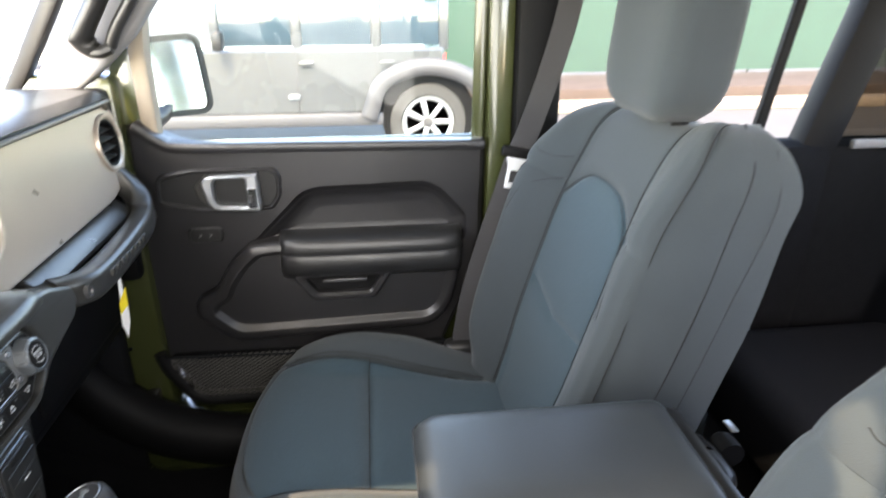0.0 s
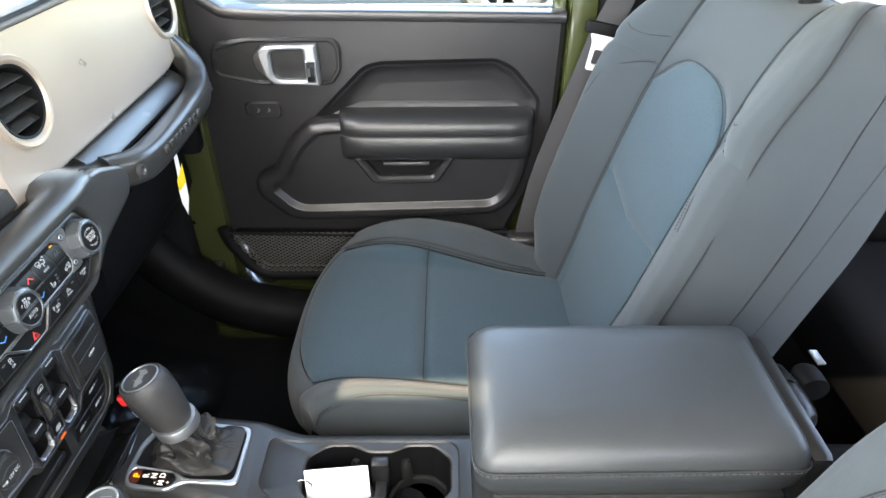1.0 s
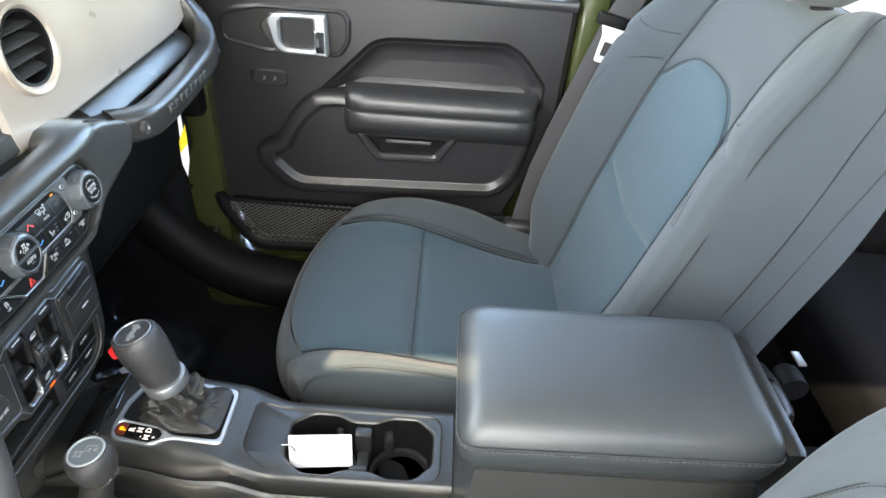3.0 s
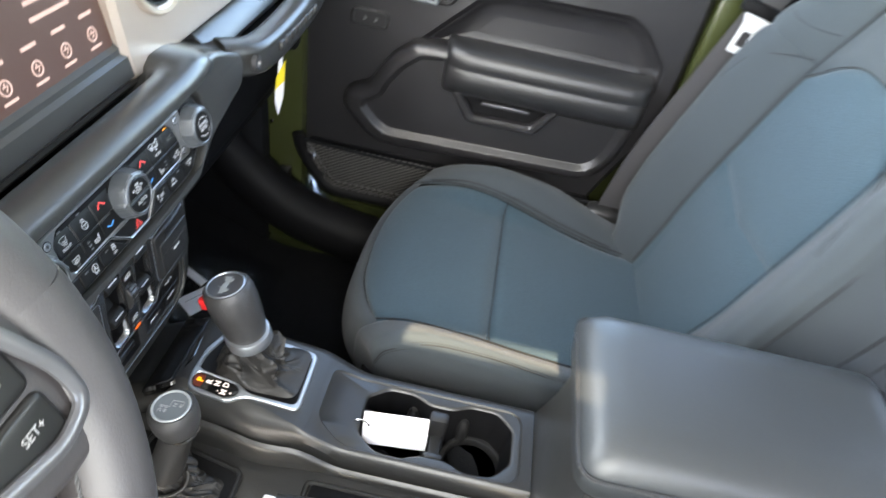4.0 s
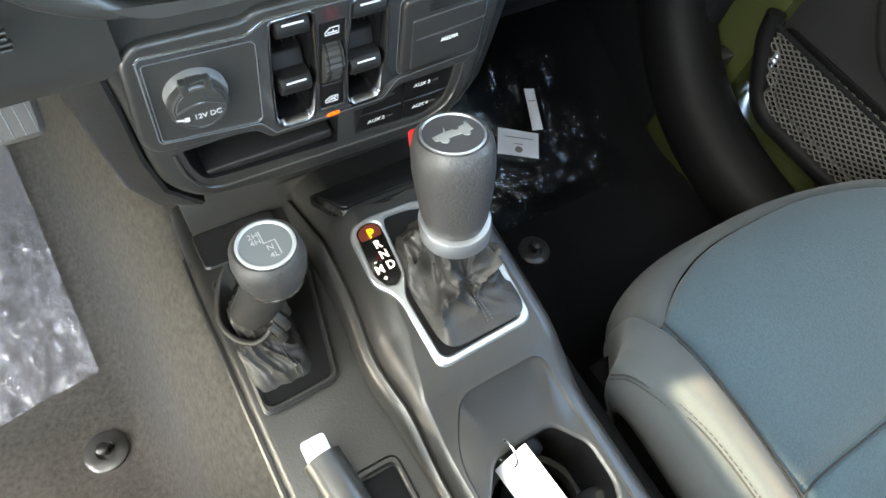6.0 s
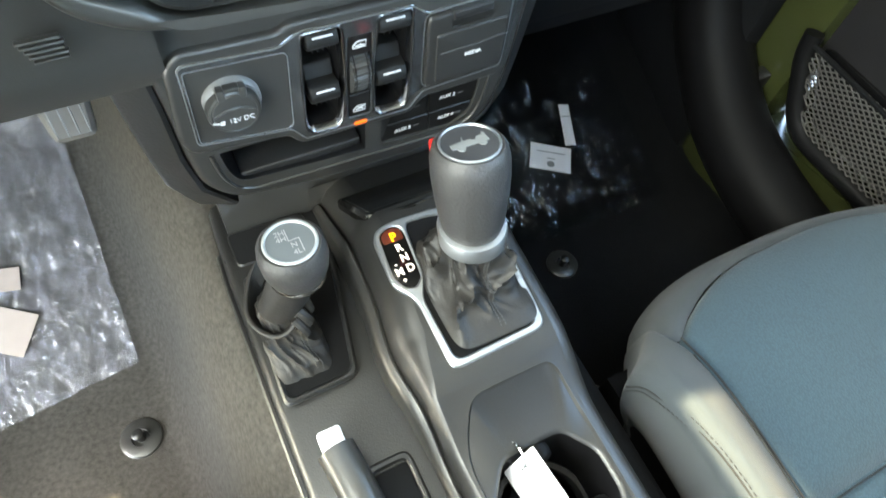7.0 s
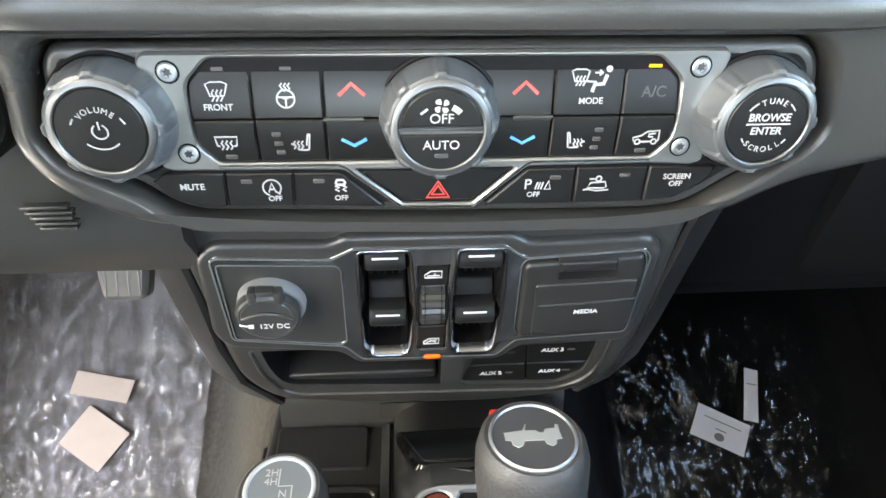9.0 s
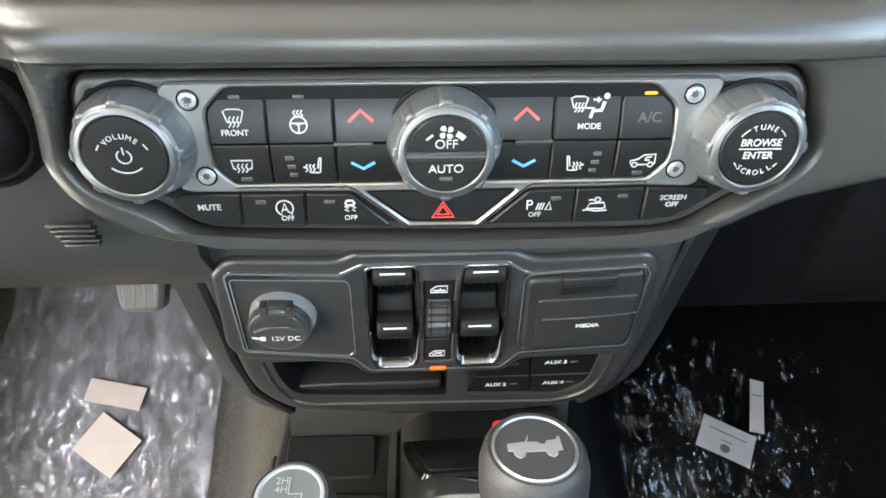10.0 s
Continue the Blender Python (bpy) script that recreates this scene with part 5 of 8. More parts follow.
for well, (x0, x1) in zip(WELLS, ((-0.0352, -0.0136), (0.0142, 0.0376))):
    part("well_rim", moved(loft([[(x, v, -0.0003) for x, v in inset(well, -0.0012)], [(x, v, 0.0006) for x, v in inset(well, -0.0004)], [(x, v, 0.0006) for x, v in inset(well, 0.0004)], [(x, v, -0.0012) for x, v in inset(well, 0.0016)], [(x, v, -0.0060) for x, v in inset(well, 0.0030)]], caps=False), SF), TRIM_RIM, sp, "bright sloping rim", 60)
    # well walls and floor near-black, their shade put into the colour
    part("switch_well", moved(loft([[(x, v, -0.0058) for x, v in inset(well, 0.0028)], [(x, v, -0.036) for x, v in inset(well, 0.0045)]], caps=False), SF), PLASTIC_SHADE_BLACK, sp, "dark switch well")
    part("well_floor", plate(inset(well, 0.0030), -0.038, -0.034, 0.0002, (), SF), PLASTIC_SHADE_BLACK, sp)
    for vt, vb, vn in ((0.0206, 0.0166, 0.0062), (-0.0176, -0.0314, -0.0424)):
        prof = [(vt, -0.030), (vt, -0.0165), (vt - 0.0012, -0.0145), (vb + 0.0034, -0.0110), (vb + 0.0030, -0.0030), (vb + 0.0022, -0.0014), (vb - 0.0008, 0.0012), (vb - 0.0045, 0.0022), (vn + 0.0032, 0.0014), (vn + 0.0010, -0.0008), (vn, -0.0040), (vn + 0.0015, -0.030)]
        rings = []
        for xx, q in ((x0, -0.0016), (x0 + 0.0006, -0.0004), (x0 + 0.0020, 0.0), (x1 - 0.0020, 0.0), (x1 - 0.0006, -0.0004), (x1, -0.0016)):
            rings.append([SF @ Vector((xx, v, h + q)) for v, h in prof])
        w = part("window_switch", loft(rings), SWITCH_BLACK, sp, "black rocker switch with a white bar", 40)
        part("white_bar", moved(rbox((-0.0068, -0.0006, 0), (0.0068, 0.0006, 0.0005), 0.0002), SF @ Matrix.Translation(((x0 + x1) / 2, vb + 0.0008, 0.0003)) @ pose(0, 0, 0, -32, 0, 0)), MARK_BRIGHT, w)
        for k in range(5):
            xx = x0 + (x1 - x0) * (0.16 + 0.17 * k)
            part("lip_notch", moved(rbox((-0.0004, -0.0016, -0.0006), (0.0004, 0.0008, 0.0006), 0.0002), SF @ Matrix.Translation((xx, vn + 0.0022, 0.0006))), PLASTIC_SHADE_BLACK, w)
part("centre_strip", plate(inset(MID, 0.0003), -0.010, -0.0008, 0.0005, [oblong(-0.0068, 0.0092, -0.0440, -0.0068, 0.001, 2)], SF), BUTTON, sp, "black centre strip")
part("strip_well", plate(oblong(-0.0070, 0.0094, -0.0445, -0.0064, 0.001, 2), -0.022, -0.012, 0.0002, (), SF), PLASTIC_SHADE_BLACK, sp)
WHEEL = SF @ Matrix.Translation((0.0012, -0.0254, -0.0165)) @ Matrix.Rotation(math.pi / 2, 4, 'Y')
tw = part("thumb_wheel", lathe([(0.0205, -0.0074), (0.0226, -0.0064), (0.0226, 0.0064), (0.0205, 0.0074)], 60, WHEEL, lambda a, z: 1 - 0.045 * (math.cos(30 * a) > 0.55)), PLASTIC_GREY, sp, "ribbed thumb wheel")
for sgn in (-1, 1):
    part("wheel_groove", ring_lathe([(0.0222, sgn * 0.0046 - 0.0003), (0.0229, sgn * 0.0046 - 0.0003), (0.0229, sgn * 0.0046 + 0.0003), (0.0222, sgn * 0.0046 + 0.0003)], 48, WHEEL), PLASTIC_SHADE_BLACK, tw)
WIN = [(-0.0046, -0.0026), (-0.0046, -0.0004), (-0.0014, 0.0026), (0.0046, 0.0026), (0.0046, -0.0026), (-0.0046, -0.0026)]
for vc, cross in ((0.0027, False), (-0.0590, True)):
    inner = [[(-0.0030, -0.0012), (0.0034, 0.0014)], [(-0.0010, 0.0012), (0.0030, -0.0012)]] if cross else [[(-0.0034, -0.0010), (0.0036, -0.0010)], [(0.0008, 0.0010), (0.0008, -0.0006)]]
    part("symbol", ribbons([WIN] + inner, 0.0008, -0.0008, SF @ Matrix.Translation((0.0010, vc, 0))), MARK_BRIGHT, sp)
part("child_lock_lamp", plate(oblong(-0.0052, 0.0052, -0.0017, 0.0017, 0.0016, 3), -0.001, 0.0006, 0.0003, (), SF @ Matrix.Translation((0.0018, -0.0742, 0.0))), ORANGE_BRIGHT, sp, "orange lit lamp")
# 12 V socket cap
so = thing("socket_cap", (-0.0865, 0.012, 0.487), "round black power socket cap in a pale ring", "socket")
SO = SF @ Matrix.Translation((-0.0868, -0.0142, -0.0012))
part("ring", ring_lathe([(0.0184, 0.0), (0.0184, 0.0045), (0.0172, 0.0066), (0.0158, 0.0066), (0.0150, 0.004), (0.0150, 0.0)], 48, SO), PALE_PLASTIC, so, "pale satin ring")
SO2 = SO @ pose(-0.0012, -0.0016, 0.0030, -5, 0, -3) @ Matrix.Diagonal((1.08, 1.08, 1.0, 1.0))
part("cap", lathe([(0.0158, 0.0), (0.0160, 0.0075), (0.0152, 0.0095), (0.0140, 0.0102), (0.0132, 0.0098), (0.0128, 0.0104), (0.008, 0.0106)], 48, SO2), PLASTIC_GREY, so)
part("cap_lug", moved(join(rbox((-0.0085, 0.0098, 0.004), (-0.0040, 0.0180, 0.0108), 0.0014), rbox((0.0040, 0.0098, 0.004), (0.0085, 0.0180, 0.0108), 0.0014), rbox((-0.0046, 0.0150, 0.004), (0.0046, 0.0182, 0.0100), 0.0012)), SO2), PLASTIC_GREY, so)
part("lug_notch", moved(rbox((-0.0040, 0.0100, 0.006), (0.0040, 0.0152, 0.0085), 0.0006), SO2), PLASTIC_SHADE_BLACK, so)
part("cap_ridge", moved(sweep(smooth_path([(-0.0126, -0.0004, 0.0100), (-0.004, 0.0042, 0.0112), (0.004, 0.0044, 0.0112), (0.0126, 0.0004, 0.0100)], 6), 0.0009, 0.0009, 6), SO2), PLASTIC_GREY, so)
letters("12V DC", 0.0046, SO2 @ pose(0.0030, -0.0048, 0.0108, 0, 0, 2), MARK_BRIGHT, so)
part("symbol", moved(ribbons([[(-0.0140, -0.0038), (-0.0100, -0.0048)]], 0.0012, 0.0108), SO2), MARK_BRIGHT, so)
part("symbol", moved(ribbons([[(-0.0098, -0.0048), (-0.0070, -0.0050)]], 0.0028, 0.0108), SO2), MARK_BRIGHT, so)
# media lid
ml = thing("media_lid", (0.083, 0.012, 0.487), "grey flip lid over the media ports", "lid")
HINGE = rounded([(0.0672, 0.0149), (0.0688, -0.0002), (0.1012, 0.0012), (0.0992, 0.0160)], 0.001, 2)
part("lid", soft_plate(LID, -0.004, 0.0034, 0.0024, [HINGE], SF), PLASTIC_DECK, ml)
part("finger_slot", plate(inset(HINGE, -0.0004), -0.0035, -0.0020, 0.0002, (), SF), PLASTIC_SHADE_BLACK, ml, "dark finger slot")
part("hinge_bar", moved(soft_plate([(0.0680, 0.0060), (0.1003, 0.0074), (0.0990, 0.0152), (0.0674, 0.0142)], -0.003, 0.0046, 0.0026, (), None), SF), PLASTIC, ml)
FIELD = rounded([(0.0571, -0.0038), (0.1140, -0.0012), (0.1172, -0.0445), (0.1150, -0.0478), (0.0600, -0.0496)], 0.002, 3)
part("lid_field", soft_plate(FIELD, 0.001, 0.0046, 0.0012, (), SF), PLASTIC_DECK, ml, "raised field of the lid")
part("crease", moved(sweep([(0.0612, -0.0210, 0.0044), (0.088, -0.0195, 0.0048), (0.1160, -0.0168, 0.0044)], 0.0008, 0.0008, 6), SF), PLASTIC_GREY, ml)
letters("MEDIA", 0.0048, SF @ pose(0.0892, -0.0276, 0.0047, 0, 0, 2), MARK_BRIGHT, ml, bold=0.0001)
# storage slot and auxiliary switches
# lining and back of the slot have its shade painted in
part("slot_liner", moved(loft([[(x, v, -0.0060) for x, v in inset(SLOT, 0.0003)], [(x, v, -0.0545) for x, v in inset(SLOT, 0.003)]], caps=False), SF), PLASTIC_SHADE_BLACK, sp, "dark slot lining")
part("slot_back", plate(inset(SLOT, -0.002), -0.058, -0.053, 0.0003, (), SF), PLASTIC_SHADE_BLACK, sp, "dark back of the empty storage slot")
part("slot_tray", moved(rbox((-0.0930, -0.1150, -0.0500), (0.0060, -0.1058, -0.0095), 0.0022, 3), SF), PLASTIC, sp, "charcoal tray with a rounded lip")
for corners, text, tx, tv, lx in (([(0.0216, -0.0700), (0.0221, -0.0982), (0.0655, -0.0984), (0.0630, -0.0700)], "AUX 1", 0.0410, -0.0850, 0.0540), ([(0.0637, -0.0700), (0.0661, -0.0984), (0.1098, -0.0984), (0.1095, -0.0700)], "AUX 3", 0.0818, -0.0838, 0.0940),
                                  ([(0.0222, -0.0989), (0.0235, -0.1172), (0.0684, -0.1202), (0.0657, -0.0991)], "AUX 2", 0.0431, -0.1092, 0.0555), ([(0.0663, -0.0991), (0.0690, -0.1203), (0.0894, -0.1217), (0.1058, -0.1090), (0.1095, -0.0991)], "AUX 4", 0.0835, -0.1090, 0.0950)):
    ab = part("aux_button", plate(rounded(corners, [0.001] * len(corners), 2), -0.012, -0.0075, 0.0007, (), SF), BUTTON, sp)
    letters(text, 0.0052, SF @ Matrix.Translation((tx, tv, -0.0073)), MARK_BRIGHT, ab, bold=0.0001)
    part("indicator_lamp", plate(oblong(-0.0026, 0.0026, -0.0010, 0.0010, 0.0005, 2), 0, 0.0003, 0.0001, (), SF @ Matrix.Translation((lx, tv, -0.0075))), MARK_DIM, ab)

# ---- centre console ----
con = thing("centre_console", (0, -0.3, 0.05), "charcoal centre console with cup holders and levers", "console")
# near-black block paints the shaded gap under the switch panel
part("neck", loft([[(-0.112, 0.080, z), (0.106, 0.080, z), (0.106, 0.13, z), (-0.112, 0.13, z)] for z in (0.415, 0.25)]), PLASTIC_SHADE_BLACK, con, "recess below the switch panel, shade in its near-black")
part("neck_strip", loft([[(x, y, z) for y, z in ((0.13, 0.324), (0.090, 0.323), (0.074, 0.316), (0.062, 0.303), (0.055, 0.288), (0.053, 0.276), (0.058, 0.269), (0.074, 0.264), (0.13, 0.262))] for x in (-0.1165, -0.1135, -0.05, 0.05, 0.114, 0.117)]), PLASTIC_GREY, con, "rounded charcoal strip below the switch panel")
part("neck_hole", lathe([(0.008, 0.0), (0.008, 0.004)], 16, frame_of((-0.121, 0.034, 0.268), (1, 0, 0), (0, 0.3, 1))), PLASTIC_SHADE_BLACK, con)
# lower left deck
deckL = []
for y, z, xl in ((0.10, 0.268, -0.124), (0.07, 0.272, -0.126), (0.035, 0.279, -0.127), (0.01, 0.281, -0.128), (-0.11, 0.276, -0.130), (-0.20, 0.272, -0.130), (-0.45, 0.262, -0.128)):
    deckL.append([(xl - 0.004, y, 0.08), (xl - 0.003, y, z - 0.012), (xl + 0.001, y, z - 0.003), (xl + 0.006, y, z), (-0.030, y, z), (-0.012, y, z), (-0.012, y, 0.08)])
part("left_deck", loft(deckL), PLASTIC, con, "charcoal lower deck beside the seat")
part("deck_bead", sweep([(-0.1310, 0.045, 0.262), (-0.1325, 0.00, 0.266), (-0.1335, -0.10, 0.264), (-0.134, -0.45, 0.250)], 0.0035, 0.0035, 8), PLASTIC, con)


# raised right deck with lever bay and cup holders
def deck_z(y):
    k = max(0.0, min(1.0, (-0.160 - y) / 0.075))
    return 0.332 + 0.125 * (max(-0.160, min(y, -0.03)) + 0.175) - 0.55 * max(0.0, y + 0.02) - 0.0259 * k * k * (3 - 2 * k)


def deck_left(y):
    """The wavy outer edge of the raised deck."""
    return -0.036 - 0.007 * math.exp(-((y + 0.13) / 0.04) ** 2)


def deck_roll(y):
    k = max(0.0, min(1.0, (-0.13 - y) / 0.05))
    return 0.036 - 0.019 * k


def deck_right(y):
    return 0.106 - 0.004 * max(0.0, min(1.0, (-0.15 - y) / 0.1))


CUP = (0.0345, -0.333)
cup_out = rounded([(-0.0165, -0.440), (0.0865, -0.440), (0.0865, -0.225), (0.080, -0.188), (0.004, -0.188), (-0.0165, -0.225)], [0.022, 0.022, 0.02, 0.012, 0.012, 0.02], 6)
cup_hole = rounded([(0.012, -0.428), (0.060, -0.428), (0.0805, -0.406), (0.0805, -0.372), (0.0700, -0.350), (0.0700, -0.318), (0.0805, -0.296), (0.0805, -0.264), (0.062, -0.238), (0.010, -0.238), (-0.0105, -0.264), (-0.0115, -0.296), (-0.0020, -0.318), (-0.0020, -0.350), (-0.0115, -0.372), (-0.0105, -0.406)], 0.007, 4)


def cast(poly, a):
    """Where a ray from the cup's middle meets an outline."""
    dx, dy = math.cos(a), math.sin(a)
    best = 0.0
    for p, q in zip(poly, poly[1:] + poly[:1]):
        ex, ey = q[0] - p[0], q[1] - p[1]
        det = ex * dy - ey * dx
        if abs(det) < 1e-12:
            continue
        wx, wy = p[0] - CUP[0], p[1] - CUP[1]
        r, u = (ex * wy - ey * wx) / det, (dx * wy - dy * wx) / det
        if -1e-6 <= u <= 1 + 1e-6 and r > best:
            best = r
    return (CUP[0] + dx * best, CUP[1] + dy * best)


ys_deck = [0.055 - 0.005 * i for i in range(103)]
left_rings, right_rings, front_rows = [], [], []
for y in ys_deck:
    z, xl, w, xr = deck_z(y), deck_left(y), deck_roll(y), deck_right(y)
    left_rings.append([(xl, y, 0.07), (xl, y, z - 0.050), (xl + 0.001, y, z - 0.034), (xl + 0.003, y, z - 0.030), (xl + 0.0075, y, z - 0.0275), (xl + 0.0085, y, z - 0.033), (xl + 0.0105, y, z - 0.033), (xl + 0.0115, y, z - 0.024), (xl + 0.5 * w, y, z - 0.011), (xl + 0.75 * w, y, z - 0.0035), (xl + 0.9 * w, y, z - 0.0008), (xl + w, y, z)])
    right_rings.append([(xr - 0.014, y, z), (xr - 0.008, y, z - 0.001), (xr - 0.003, y, z - 0.005), (xr, y, z - 0.014), (xr, y, 0.07)])
    if y >= -0.1801:
        front_rows.append([(xl + w + (xr - 0.014 - xl - w) * i / 8, y, z) for i in range(9)])
back_rect = [(deck_left(-0.18) + deck_roll(-0.18), -0.18), (deck_left(-0.25) + deck_roll(-0.25), -0.25), (deck_left(-0.4) + deck_roll(-0.4), -0.455), (deck_right(-0.4) - 0.014, -0.455), (deck_right(-0.25) - 0.014, -0.25), (deck_right(-0.18) - 0.014, -0.18)]
angles = sorted([2 * math.pi * (i + 0.5) / 200 for i in range(200)] + [math.atan2(y - CUP[1], x - CUP[0]) % (2 * math.pi) for x, y in back_rect])
hole_ring, rim_ring, rim_in, edge_ring = [[cast(poly, a) for a in angles] for poly in (cup_hole, cup_out, inset(cup_out, 0.0018), back_rect)]
patch = loft([[(x, y, deck_z(y) - 0.0055) for x, y in inset(hole_ring, -0.0)], [(x, y, deck_z(y) - 0.0028) for x, y in inset(hole_ring, -0.0020)], [(x, y, deck_z(y) - 0.0024) for x, y in inset(hole_ring, -0.004)],
              [(x, y, deck_z(y) - 0.0024) for x, y in rim_in], [(x, y, deck_z(y) + 0.0002) for x, y in rim_ring], [(x, y, deck_z(y)) for x, y in inset(rim_ring, -0.0008)], [(x, y, deck_z(y)) for x, y in edge_ring]], caps=False)
part("right_deck", join(loft(left_rings, closed=False), loft(right_rings, closed=False), loft(front_rows, closed=False), patch), PLASTIC_DECK, con, "raised charcoal deck with a recessed cup panel", 45)
part("front_face", loft([[(-0.036, 0.055, 0.07), (0.106, 0.055, 0.07)], [(-0.036, 0.055, deck_z(0.055)), (0.106, 0.055, deck_z(0.055))]], closed=False), PLASTIC_GREY, con)
# black inlay ahead of the lever bay, with its fine bright edge
INL = frame_of((0, -0.003, deck_z(-0.003) + 0.004), (1, 0, 0), (0, 1, -0.28))
part("bin_lid", plate(rounded([(-0.024, 0.018), (0.096, 0.020), (0.098, -0.020), (0.030, -0.026), (-0.010, -0.019)], 0.005, 3), -0.010, 0.0, 0.003, (), INL), GLOSS, con, "glossy black inlay ahead of the lever")
part("inlay_edge", ribbons([[(-0.017, 0.011), (-0.006, -0.010), (-0.003, -0.0125), (0.092, -0.0135)]], 0.0008, 0.0002, INL, 0.0005), TRIM_SILVER, con, "fine bright edge")
# grained pad at the front of the lower deck
part("deck_pad", plate(rounded([(-0.119, 0.016), (-0.046, 0.014), (-0.046, 0.052), (-0.119, 0.054)], 0.006, 4), -0.002, 0.0030, 0.0015, (), Matrix.Translation((0, 0, 0.2795))), PLASTIC, con, "grained dark pad")


def deck_frame(y):
    return frame_of((0, y, deck_z(y)), (1, 0, 0), (0, 1, 0.125))


# lever bay frame
BF = deck_frame(-0.10)
bay_out = rounded([(-0.0010, -0.0675), (0.0865, -0.0655), (0.0915, 0.050), (0.046, 0.0660), (0.006, 0.0672), (-0.0085, 0.0640), (-0.0140, 0.0555), (-0.0150, 0.0130), (-0.0060, 0.0025), (-0.0020, -0.0080)], [0.010, 0.012, 0.010, 0.006, 0.006, 0.008, 0.008, 0.008, 0.006, 0.010], 5)
bay_in = rounded([(0.0055, -0.0610), (0.0790, -0.0590), (0.0855, 0.046), (0.040, 0.0605), (0.0185, 0.0615), (0.0160, 0.0550), (0.0130, 0.0130), (0.0035, -0.0050)], [0.008, 0.008, 0.006, 0.008, 0.005, 0.006, 0.008, 0.006], 5)
ind = rounded([(-0.0078, 0.0580), (-0.0015, 0.0620), (0.0060, 0.0628), (0.0122, 0.0590), (0.0128, 0.0520), (0.0098, 0.0125), (0.0020, 0.0060), (-0.0060, 0.0090), (-0.0112, 0.0200)], 0.0035, 4)
part("lever_frame", plate(bay_out, -0.002, 0.0035, 0.0014, [bay_in, ind], BF), SATIN, con, "satin silver frame round the gear lever")
part("bay_floor", plate(inset(bay_in, -0.001), -0.002, 0.0006, 0.0002, (), BF), PLASTIC_SHADE_BLACK, con)
gi = part("gear_indicator", plate(inset(ind, -0.0005), -0.001, 0.0018, 0.0004, (), BF), GLOSS, con, "glossy gear indicator with lit letters")
part("lit_lens", plate(inset(rounded([(-0.0068, 0.0575), (-0.0010, 0.0612), (0.0058, 0.0618), (0.0114, 0.0585), (0.0116, 0.0490), (-0.0074, 0.0490)], 0.003, 4), 0.0001), 0.0010, 0.0020, 0.0002, (), BF), AMBER_LENS, gi, "amber glow behind the letter")
letters("P", 0.0108, BF @ pose(0.0030, 0.0530, 0.0021), AMBER, gi, bold=0.0003)
for ch, x, y in (("R", 0.0036, 0.0425), ("N", 0.0044, 0.0330), ("D", 0.0054, 0.0232), ("M", -0.0046, 0.0226)):
    letters(ch, 0.0092, BF @ pose(x, y, 0.0021), LIT_WHITE, gi, bold=0.0003)
letters("-", 0.007, BF @ pose(-0.0050, 0.0300, 0.0021), LIT_WHITE, gi, bold=0.0002)
letters("+", 0.006, BF @ pose(-0.0035, 0.0145, 0.0021), LIT_WHITE, gi, bold=0.0002)


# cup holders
# cup walls and floor carry their shade as near-black colour
part("cup_well", loft([[(x, y, deck_z(y) - 0.0050) for x, y in hole_ring], [(x, y, 0.282) for x, y in inset(hole_ring, 0.002)], [(x, y, 0.235) for x, y in inset(hole_ring, 0.006)]], caps=False), PLASTIC_SHADE_BLACK, con, "deep black cup well")
part("cup_floor", plate(inset(cup_hole, 0.004), 0.232, 0.236, 0.0005), PLASTIC_SHADE_BLACK, con)
part("cup_divider", join(rbox((-0.001, -0.343, 0.230), (0.070, -0.327, 0.268), 0.003), rbox((0.052, -0.346, 0.232), (0.0695, -0.322, 0.300), 0.004), rbox((-0.0015, -0.346, 0.232), (0.010, -0.322, 0.298), 0.004)), PLASTIC, con, "black divider between the cups")
for yy in (-0.284, -0.387):
    part("cup_ring", lathe([(0.0440, 0.0), (0.0440, 0.010), (0.0425, 0.012), (0.0380, 0.012), (0.0365, 0.010), (0.0360, 0.0)], 40, Matrix.Translation((0.0345, yy, 0.236))), PLASTIC, con)
for xx, yy in ((0.0740, -0.368), (-0.0045, -0.368), (0.0740, -0.300)):
    part("cup_grip", lathe([(0.008, 0.0), (0.0085, 0.030), (0.0075, 0.040), (0.004, 0.046)], 14, Matrix.Translation((xx, yy, 0.238))), PLASTIC, con)

# armrest box
part("box_body", loft([[(-0.118, -0.475, 0.07), (0.100, -0.475, 0.07), (0.100, -0.76, 0.07), (-0.118, -0.76, 0.07)], [(-0.118, -0.452, 0.27), (0.104, -0.452, 0.27), (0.104, -0.765, 0.27), (-0.118, -0.765, 0.27)], [(-0.100, -0.462, 0.38), (0.072, -0.464, 0.38), (0.072, -0.755, 0.38), (-0.100, -0.765, 0.38)], [(-0.105, -0.468, 0.47), (0.052, -0.468, 0.47), (0.052, -0.745, 0.47), (-0.105, -0.745, 0.47)]]), PLASTIC_GREY, con, "charcoal storage box")
part("box_flange", rbox((-0.122, -0.470, 0.255), (0.106, -0.44, 0.275), 0.006), PLASTIC_GREY, con)
arm = thing("armrest_lid", (0, -0.6, 0.49), "padded black leatherette armrest lid with a stitched seam", "armrest")


def lid_ring(z, grow, y0, y1):
    base = rounded([(-0.1215 + grow, y1), (0.066 - grow, y1), (0.062 - grow, y0), (-0.1175 + grow, y0)], [0.022, 0.022, 0.016, 0.016], 6)
    return [(x, y, z + 0.003 * math.cos(min(1.4, abs(x + 0.028) * 14)) * (z > 0.535) - 0.006 * max(0.0, (y + 0.50)) / 0.06 * (z > 0.53)) for x, y in base]


